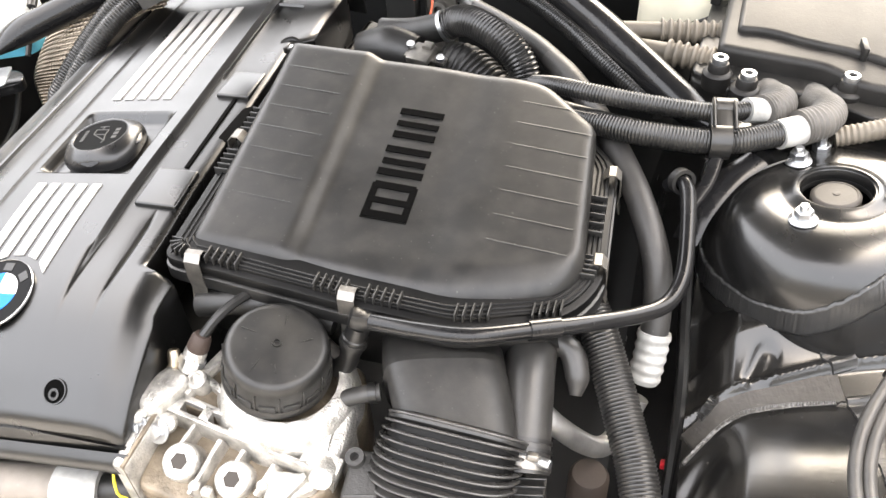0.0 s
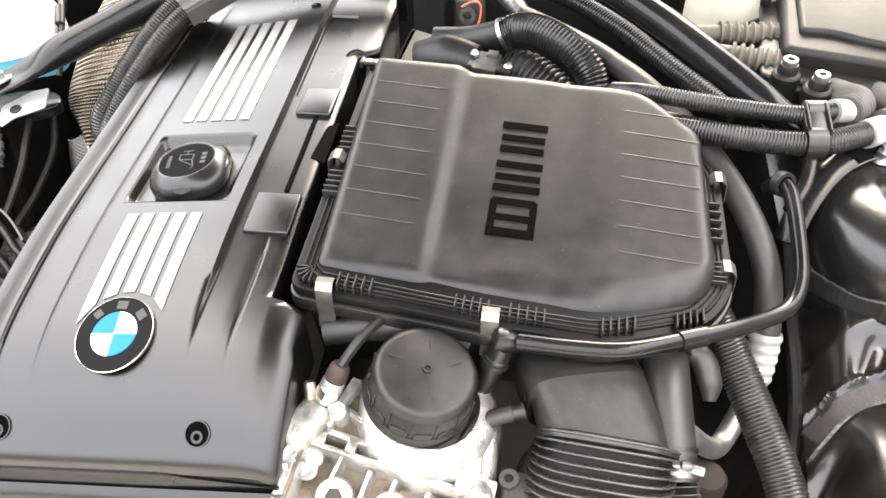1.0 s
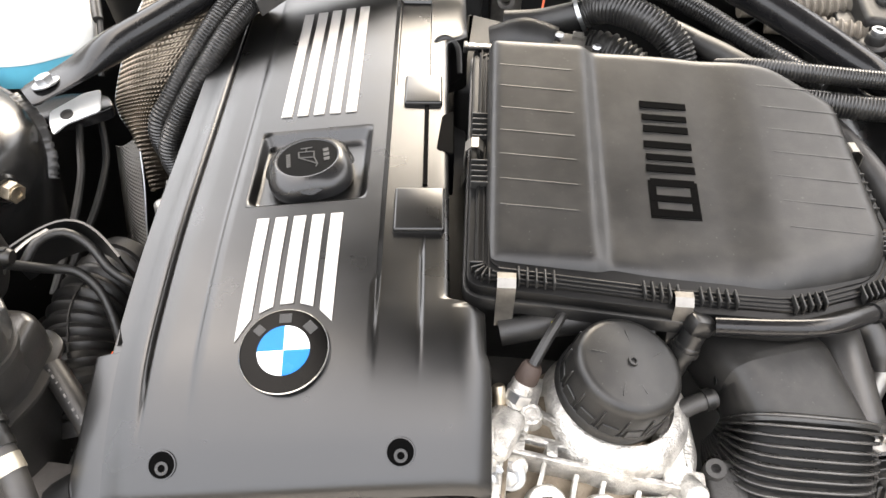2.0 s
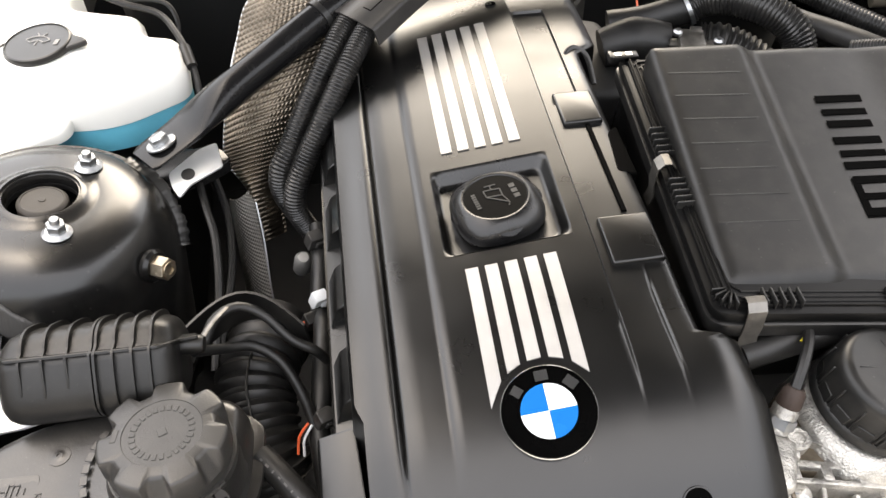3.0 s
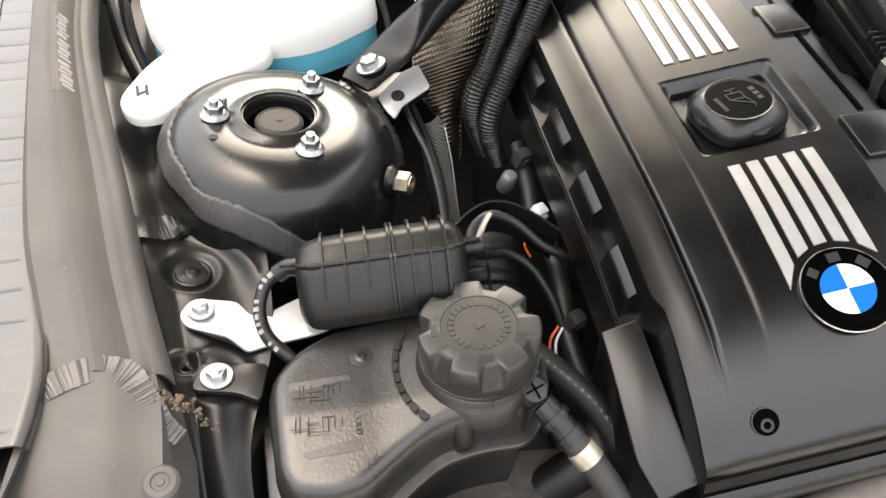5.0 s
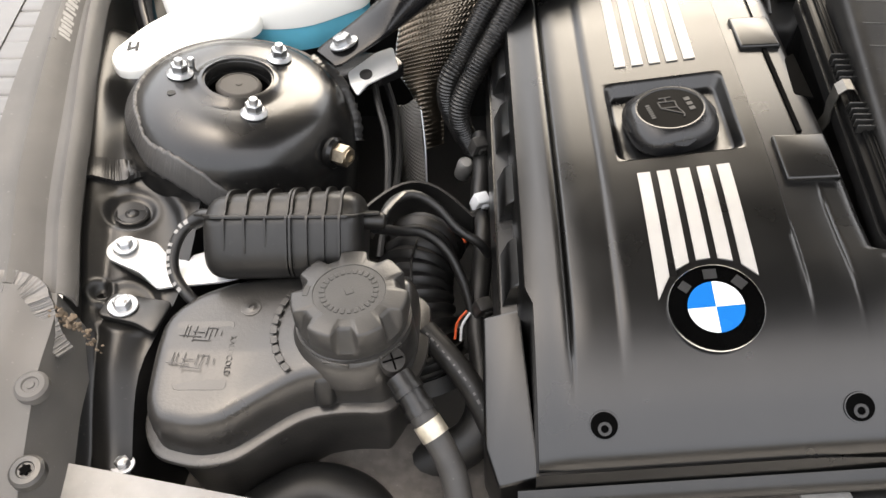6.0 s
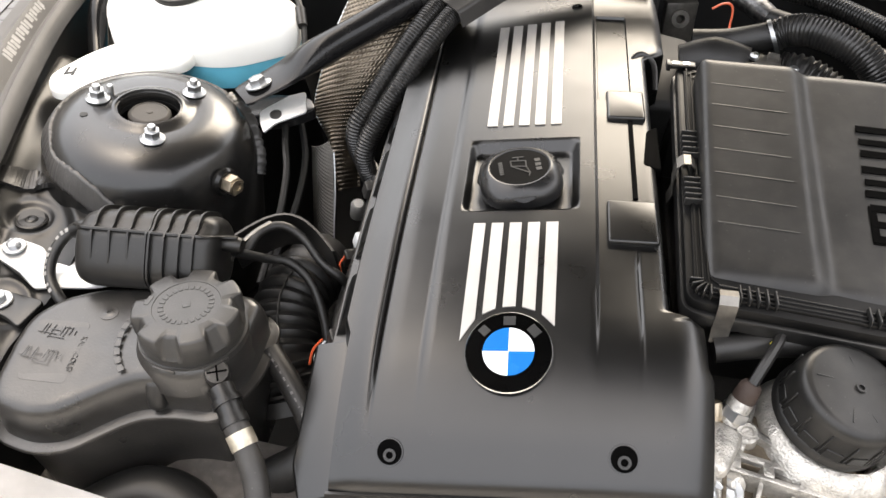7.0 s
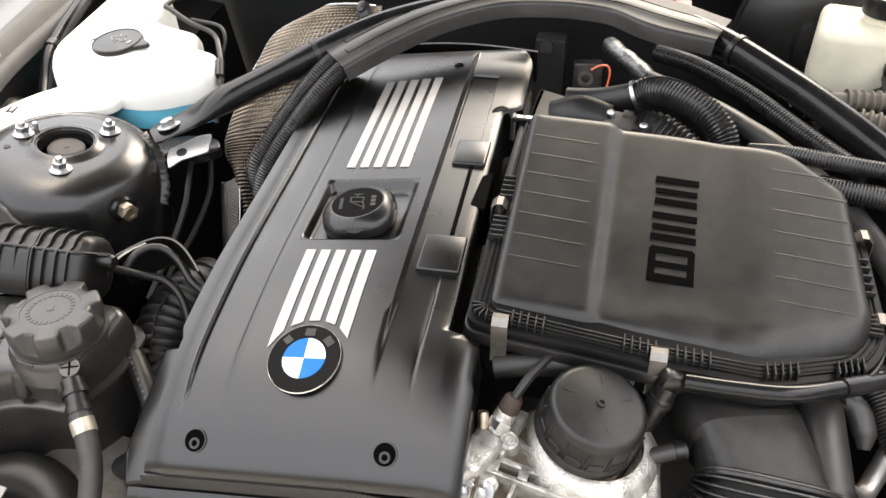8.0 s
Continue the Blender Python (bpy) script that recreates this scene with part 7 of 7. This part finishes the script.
tank_roll = table([(0.0, -0.018), (0.0008, -0.0125), (0.0022, -0.0075), (0.0042, -0.0036), (0.0070, -0.0012), (0.0110, 0.0), (0.03, 0.0)])
part("body", domed(inset(T, 0.008), tank_top, lambda x, y: tank_top(x, y) - 0.037, tank_roll, 0.003), TANK, tank, "dusty black upper shell", sharp=60)
part("weld_flange", prism(T, 0, 0, 0.002, 2, top=lambda x, y: tank_top(x, y) - 0.0365, low=lambda x, y: tank_top(x, y) - 0.0405), TANK, tank, "welded seam flange")
part("lower_body", prism(inset(T, 0.010), 0.68, 0, 0.003, 2, top=lambda x, y: tank_top(x, y) - 0.041, taper=-0.012), TANK, tank)
part("neck_mound", lathe([(0.047, -0.02), (0.0455, -0.004), (0.0425, 0.004), (0.040, 0.006)], 40, at=pose(-0.250, 0.369, 0.841, -4, 0, 0)), TANK, tank)
# pocket in the neck: its shade is put into a darker raised block
part("neck_pocket_shade", box(0.016, 0.020, 0.030, 0.006, 3, at=pose(-0.268, 0.3245, 0.804, -18, 0, 8)), RUBBER, tank, "dark block painted as a shaded pocket")
part("level_dent", ring([(0.008, -0.001), (0.008, 0.0004), (0.0062, 0.0006), (0.004, 0.0003), (0.0032, 0.0007), (0.0018, 0.0007), (0.0018, -0.001)], 24, at=pose(-0.3315, 0.386, 0.8372)), TANK, tank)
part("print_panel", prism(rounded([(-0.375, 0.313), (-0.336, 0.314), (-0.341, 0.373), (-0.385, 0.371)], 0.004, 3), 0, 0, 0.0002, 1, top=lambda x, y: tank_top(x, y) + 0.0003, low=lambda x, y: tank_top(x, y) - 0.001), TANKPANEL, tank, "faintly paler printed field")
PL = pose(-0.363, 0.347, 0.8368, 0, 0, -4)
for oy, reach in ((0.013, 1.0), (-0.012, 1.12)):
    for x, y, w, turn in ((-0.021, 0.008, 0.012, 90), (-0.018, 0.008, 0.012, 90), (-0.012, 0.006, 0.016, 90), (-0.0155, 0.003, 0.019, 0), (-0.009, 0.0085, 0.010, 0), (-0.002, 0.009, 0.011, 90), (0.002, 0.008, 0.013, 90), (-0.004, -0.001, 0.016, 0), (0.003, 0.0145, 0.008, 0), (0.0065, 0.010, 0.009, 90), (0.0115, 0.009, 0.005, 90)):
        part("embossed_bar", box(w * 0.9, 0.0006, 0.0005, 0.0001, 1, at=PL @ pose((x + 0.004) * reach * 0.85, oy + y * 0.75 - 0.005, 0.0006, 0, 0, turn)), TANK, tank)
for k in range(9):
    a = radians(150 + 9 * k)
    part("embossed_bar", box(0.005, 0.007, 0.0008, 0.0002, 1, at=pose(-0.251 + 0.058 * math.cos(a), 0.368 + 0.058 * math.sin(a), 0.8408, 0, 0, 150 + 9 * k)), TANK, tank)
font = bpy.data.curves.new("tank_word", "FONT")
font.body, font.size, font.extrude = "KALT/COLD", 0.0062, 0.0003
word = bpy.data.objects.new("tank_word", font)
wm = bpy.data.meshes.new_from_object(word)
bpy.data.objects.remove(word)
part("raised_word", ([tuple(v.co) for v in wm.vertices], [tuple(p.vertices) for p in wm.polygons]), CAPP, tank, "raised moulded words", at=pose(-0.3410, 0.3585, 0.8374, 0, 3, -88))
screw = thing("bleed_screw", "black plastic cross-slot bleed screw on the coolant tank", "bleed screw", pose(-0.2175, 0.336, 0.8415, 20, 12, 0))
part("head", lathe([(0.0095, -0.01), (0.0095, 0.002), (0.0088, 0.0032), (0, 0.0034)], 28), TANK, screw)
# cross slot is two black bars, its shade put into the colour
part("slot", join(box(0.0150, 0.0013, 0.0008, 0, at=pose(0, 0, 0.0030, 0, 0, 25)), box(0.0150, 0.0013, 0.0008, 0, at=pose(0, 0, 0.0033, 0, 0, 115))), PIT, screw)

scal = lambda a, j: 1 - (0.20 * ease(-0.10, 0.75, math.cos(7 * a)) * (0.35, 0.86, 0.96, 1, 1)[min(j - 3, 4)] if 3 <= j <= 7 else 0)
ccap = part("pressure_cap", lathe([(0.0405, -0.006), (0.0415, 0.0), (0.0418, 0.004), (0.0428, 0.007), (0.0430, 0.0208), (0.0425, 0.0222), (0.0416, 0.0231), (0.0404, 0.0235), (0.0265, 0.0240), (0.0262, 0.0235), (0.0, 0.0235)], 196, wave=scal), CAPP, tank,
            "dusty grey scalloped cap", sharp=34, at=pose(-0.249, 0.371, 0.8515, -3, 0, 15))
part("collar", ring([(0.0405, -0.010), (0.0432, -0.010), (0.0432, -0.004), (0.0405, -0.004)], 56), CAPP, ccap)
for k in range(26):
    a = 360 / 26 * k
    part("embossed_bar", box(0.0030, 0.0042, 0.0006, 0.0002, 1, at=pose(0.0195 * math.cos(radians(a)), 0.0195 * math.sin(radians(a)), 0.0234, 0, 0, a + 90)), CAPP, ccap)
part("embossed_bar", box(0.006, 0.006, 0.0006, 0.0002, 1, at=pose(0, 0, 0.0234, 0, 0, 10)), CAPP, ccap)
part("embossed_bar", box(0.010, 0.004, 0.0006, 0.0002, 1, at=pose(-0.030, 0.008, 0.0236, 0, 0, 70)), CAPP, ccap)
for a in (-60, -115):
    part("latch_slot", box(0.020, 0.003, 0.004, 0.001, at=pose(0.0425 * math.cos(radians(a)), 0.0425 * math.sin(radians(a)), -0.009, 0, 0, a + 90)), CAPP, ccap)

ch = thing("tank_hose", "dusty grey coolant hose with connector and silver band", "hose")
part("connector", join(sweep([(-0.213, 0.328, 0.835), (-0.204, 0.317, 0.829), (-0.196, 0.306, 0.822)], 0.0100, 18, 0.004), sweep([(-0.207, 0.3205, 0.831), (-0.204, 0.317, 0.829)], 0.0118, 18), sweep([(-0.199, 0.310, 0.8245), (-0.195, 0.305, 0.8215)], 0.0112, 18)), BLACK, ch)
part("hose", sweep([(-0.197, 0.307, 0.823), (-0.186, 0.294, 0.813), (-0.172, 0.272, 0.796), (-0.166, 0.245, 0.772), (-0.165, 0.22, 0.745)], 0.0098, 16), GREYHOSE, ch)
part("band", sweep([(-0.192, 0.301, 0.8185), (-0.185, 0.293, 0.812)], 0.0106, 18), mat("dull_crimp_band", (0.50, 0.46, 0.38), 0.4, metal=0.8, var=0.2, stain=120), ch, "dull silver crimp band")

# ---------------------------------------------------------------- ribbed canister, plate, leads
plate2 = thing("mount_plate", "pale galvanised mounting plate bolted to the inner wing", "mounting plate")
pl = [(-0.4610, 0.438), (-0.4520, 0.4525), (-0.4200, 0.4440), (-0.4100, 0.4370), (-0.3980, 0.4410), (-0.3720, 0.4530), (-0.3300, 0.4600), (-0.3300, 0.4260), (-0.3620, 0.4150), (-0.4030, 0.4090), (-0.4130, 0.4065), (-0.4230, 0.4110), (-0.4560, 0.4260)]
crank = lambda x, y: 0.8475 - 0.0140 * ease(-0.424, -0.407, x - 0.25 * (y - 0.425)) + 0.0016 * math.exp(-((y - 0.428) / 0.006) ** 2) * ease(-0.432, -0.420, x)
part("plate", prism(rounded(pl, [0.012, 0.012, 0.006, 0.004, 0.006, 0.006, 0.002, 0.002, 0.006, 0.004, 0.004, 0.006, 0.012], 5), 0, 0, 0.001, 2, top=crank, low=lambda x, y: crank(x, y) - 0.0022), ZINC, plate2)
hex_bolt(pose(-0.445, 0.440, 0.847, 0, 4, 20), "zinc bolt of the mounting plate", size=0.8)
CANP = mat("satin_canister_plastic", (0.0075, 0.0072, 0.0068), 0.40, bump=0.15, grain=900, spec=0.45, dust=0.03)
can = thing("breather_canister", "black ribbed plastic canister on the mounting plate", "canister")
CA, CB = Vector((-0.371, 0.442, 0.857)), Vector((-0.247, 0.445, 0.860))
at_c = axis(CA, CB - CA)
ln = (CB - CA).length
SHELL = table([(0.0, 0.62), (0.0025, 0.80), (0.006, 0.905), (0.011, 0.965), (0.018, 1.0), (0.06, 1.0)])


def can_row(t, grow=0.0, a0=0, a1=360, n=44):
    """Rounded-square section of the canister at a distance t along it; flatter above the seam."""
    k = SHELL(min(t, ln - t))
    row = []
    for i in range(n):
        a = radians(a0 + (a1 - a0) * i / (n if a1 - a0 >= 360 else n - 1))
        c, q = math.cos(a), math.sin(a)
        c, q = math.copysign(abs(c) ** 0.62, c), math.copysign(abs(q) ** 0.62, q)
        y = (0.0335 * k + grow) * q
        row.append(((0.0325 * k + grow) * c * (1 - 0.17 * ease(0.0155, 0.0215, y)), y, t))
    return row


at_c = Matrix.Translation(CA) @ Matrix((Vector((0, -0.76, 0.65)).normalized(), Vector((0, 0.65, 0.76)).normalized(), (CB - CA).normalized())).transposed().to_4x4()
part("body", xf(loops([can_row(t) for t in [0, 0.0012, 0.0025, 0.006, 0.011, 0.018] + span(0.03, ln - 0.03, 5) + [ln - 0.018, ln - 0.011, ln - 0.006, ln - 0.0025, ln - 0.0012, ln]]), at_c), CANP, can, sharp=60)
seam_y = 0.0185
part("split_flange", prism(rounded([(0.000, -0.010), (0.010, -0.012), (0.016, -0.002), (0.0270, 0.002), (0.0340, 0.010), (0.0340, ln - 0.010), (0.0270, ln - 0.002), (0.016, ln + 0.002), (0.010, ln + 0.013), (0.000, ln + 0.010)], 0.002, 4), -0.0011, 0.0011, 0.0006, 1, ), CANP, can, at=at_c @ Matrix.Translation((0, seam_y, 0)) @ Matrix(((1, 0, 0), (0, 0, 1), (0, 1, 0))).to_4x4())
for t, low in ((0.020, -22), (0.036, -26), (0.052, -20), (0.0685, -85), (0.0715, -85), (0.084, -70), (0.097, -70), (0.109, -70)):
    rib = []
    for w in (-0.0009, 0.0009):
        outer_row, inner_row = can_row(t, 0.0036, low, 175, 40), can_row(t, -0.002, low, 175, 40)
        fade = [min(1.0, i / 9) for i in range(40)]
        rib.append([(p[0] * f + q[0] * (1 - f), p[1] * f + q[1] * (1 - f), t + w) for p, q, f in zip(outer_row, inner_row, fade)] + [(q[0], q[1], t + w) for q in reversed(inner_row)])
    part("hoop_rib", xf(loops(rib), at_c), CANP, can, sharp=40)
part("end_boss", lathe([(0.0075, 0), (0.0070, 0.014), (0.0055, 0.016)], 20, at=axis(CB + Vector((0, 0.004, 0.010)), (1, -0.05, 0.0))), CANP, can)
part("end_spout", sweep([(-0.366, 0.446, 0.872), (-0.376, 0.450, 0.871), (-0.386, 0.449, 0.866)], 0.007, 12), BLACK, can)
lead = thing("printed_hose", "black hose with pale printed bars along it", "hose")
lp = [(-0.380, 0.452, 0.868), (-0.394, 0.446, 0.862), (-0.401, 0.430, 0.852), (-0.398, 0.413, 0.842), (-0.385, 0.399, 0.834), (-0.37, 0.392, 0.815)]
part("hose", sweep(lp, 0.0050, 12), RUBBER, lead)
lc = curve(lp, 0.0055)
for i in range(2, len(lc) - 6):
    if i % 6 == 5:
        continue
    d = (lc[i + 1] - lc[i - 1]).normalized()
    o = Vector((-0.35, -0.55, 0.75))
    o = (o - d * o.dot(d)).normalized()
    part("print_bar", box(0.0026 + 0.0007 * (i * 7 % 3), 0.0030 + 0.0008 * (i * 5 % 4) / 2, 0.0004, 0), PRINT, lead, at=Matrix.Translation(lc[i] + o * 0.0050) @ Matrix((d, o.cross(d), o)).transposed().to_4x4())
lead2 = thing("printed_hose", "black hose with pale printed bars running to the engine", "hose")
lp2 = [(-0.200, 0.395, 0.800), (-0.178, 0.372, 0.792), (-0.160, 0.352, 0.780), (-0.145, 0.33, 0.76)]
part("hose", sweep(lp2, 0.010, 12), RUBBER, lead2)
lc = curve(lp2, 0.0065)
for i in range(1, len(lc) - 2):
    d = (lc[i + 1] - lc[i - 1]).normalized()
    o = Vector((-0.1, -0.5, 0.85))
    o = (o - d * o.dot(d)).normalized()
    part("print_bar", box(0.0012 + 0.0011 * (i * 7 % 3), 0.0012 + 0.0006 * (i * 5 % 4) / 2, 0.0004, 0), DIMPRINT, lead2, at=Matrix.Translation(lc[i] + o * 0.0100) @ Matrix((d, o.cross(d), o)).transposed().to_4x4())
for pts in ([(-0.240, 0.470, 0.842), (-0.232, 0.486, 0.852), (-0.215, 0.498, 0.852), (-0.195, 0.495, 0.842), (-0.175, 0.480, 0.828), (-0.158, 0.475, 0.818), (-0.15, 0.478, 0.80)], [(-0.240, 0.448, 0.862), (-0.222, 0.470, 0.836), (-0.205, 0.478, 0.826), (-0.185, 0.470, 0.812), (-0.170, 0.450, 0.790), (-0.162, 0.430, 0.765)]):
    solo("sheathed_cable", sweep(pts, 0.0042, 10), RUBBER, "black sheathed cable running to the engine side", "cable", "engine side cables")
solo("stay_blade", sweep([(-0.244, 0.448, 0.852), (-0.237, 0.453, 0.865), (-0.229, 0.469, 0.868), (-0.220, 0.486, 0.866)], 0.0030, 8, flat=0.3), CLIPM, "bright narrow steel stay behind the canister", "bracket")
boot_line = [(-0.205, 0.560, 0.745), (-0.214, 0.52, 0.755), (-0.218, 0.48, 0.752), (-0.210, 0.44, 0.735), (-0.195, 0.41, 0.70)]
aboot = thing("air_boot", "black ribbed rubber bellows behind the canister", "bellows")
part("bellows", sweep(boot_line, 0.036, 28, rib=0.004, pitch=0.011), RUBBER, aboot)
part("cuff", sweep(curve(boot_line, 0.004)[:5], 0.0372, 28, 0.004), RUBBER, aboot)
part("cuff", sweep(curve(boot_line, 0.004)[-5:], 0.0372, 28, 0.004), RUBBER, aboot)
part("mould_line", sweep([Vector(p) + Vector((0.0, -0.010, 0.0352)) for p in boot_line[1:4]], 0.0012, 6, 0.004), RUBBER, aboot)
solo("boot_bracket", sheet(lambda u, v: (-0.262 + 0.10 * u, 0.480 + 0.03 * math.sin(math.pi * u) + 0.015 * v, 0.845 + 0.012 * math.sin(math.pi * u) - 0.05 * v), span(0, 1, 14), span(0, 1, 6), 0.002), BLACK, "black stamped bracket behind the canister", "bracket")

# wiring along the engine side
solo("engine_loom", sweep([(-0.160, 0.64, 0.80), (-0.158, 0.60, 0.79), (-0.160, 0.56, 0.778), (-0.156, 0.52, 0.785), (-0.157, 0.47, 0.778), (-0.160, 0.43, 0.765), (-0.155, 0.39, 0.75), (-0.150, 0.33, 0.73)], 0.0085, 12, 0.003, radii=[1, 1.1, 0.95, 1.05, 1, 1.1, 0.9]), RUBBER, "black taped wiring loom along the engine", "loom")
for p, m, lab in (((-0.162, 0.556, 0.782), EWHITE, "small white plug on the engine loom"), ((-0.158, 0.437, 0.772), CAPP, "pale grey plug on the engine loom"), ((-0.170, 0.540, 0.772), BLACK, "black plug on the engine side"), ((-0.165, 0.615, 0.80), CAPP, "grey plug high on the engine side")):
    solo("wiring_plug", join(box(0.014, 0.012, 0.018, 0.002, at=pose(*p, 20, 10, 30)), box(0.008, 0.016, 0.008, 0.001, at=pose(p[0] + 0.004, p[1], p[2] + 0.004, 20, 10, 30))), m, lab, "plug", "engine side plugs")
for pts, m in (([(-0.172, 0.535, 0.785), (-0.176, 0.528, 0.778), (-0.172, 0.52, 0.770)], ORANGE), ([(-0.168, 0.435, 0.776), (-0.176, 0.428, 0.768), (-0.178, 0.418, 0.758)], ORANGE), ([(-0.165, 0.433, 0.776), (-0.172, 0.425, 0.768), (-0.173, 0.416, 0.758)], EWHITE)):
    solo("thin_wire", sweep(pts, 0.0012, 6, 0.003), m, "thin bare coloured wire beside the engine", "wire", "thin wires")
solo("silver_valve", lathe([(0.008, 0), (0.008, 0.02), (0.005, 0.024)], 16, at=axis((-0.178, 0.61, 0.775), (0.2, -0.3, 0.9))), ALU, "small dull metal valve beside the engine", "valve")
for pts in ([(-0.262, 0.705, 0.828), (-0.246, 0.66, 0.805), (-0.240, 0.60, 0.79), (-0.245, 0.55, 0.775), (-0.25, 0.50, 0.75)], [(-0.272, 0.690, 0.848), (-0.260, 0.645, 0.832), (-0.250, 0.61, 0.82), (-0.246, 0.56, 0.80), (-0.25, 0.50, 0.77)]):
    solo("tower_cable", sweep(pts, 0.0038, 8), RUBBER, "black cable hanging beside the strut tower", "cable", "tower cables")
solo("lower_elbow", sweep([(-0.20, 0.33, 0.70), (-0.16, 0.34, 0.73), (-0.15, 0.37, 0.74), (-0.16, 0.41, 0.73)], 0.018, 14), RUBBER, "black hose elbow low beside the engine", "hose")
solo("lower_duct", sweep([(-0.345, 0.262, 0.700), (-0.315, 0.283, 0.712), (-0.285, 0.295, 0.716), (-0.250, 0.288, 0.708), (-0.22, 0.26, 0.69)], 0.024, 18), RUBBER, "black hose below the coolant tank", "hose")
under = sheet(lambda u, v: (-0.46 + 0.32 * u, 0.19 + 0.17 * v, 0.690 + 0.012 * v + 0.006 * math.sin(9 * u + 2 * v) + 0.010 * ease(0.5, 0.58, u)), span(0, 1, 24), span(0, 1, 14), 0.003)
solo("lower_panel", under, mat("dusty_brown_panel", (0.055, 0.048, 0.042), 0.7, bump=0.4, var=0.4, stain=30, dust=0.25), "dusty dark panel deep below the coolant tank", "panel", kind="structure")
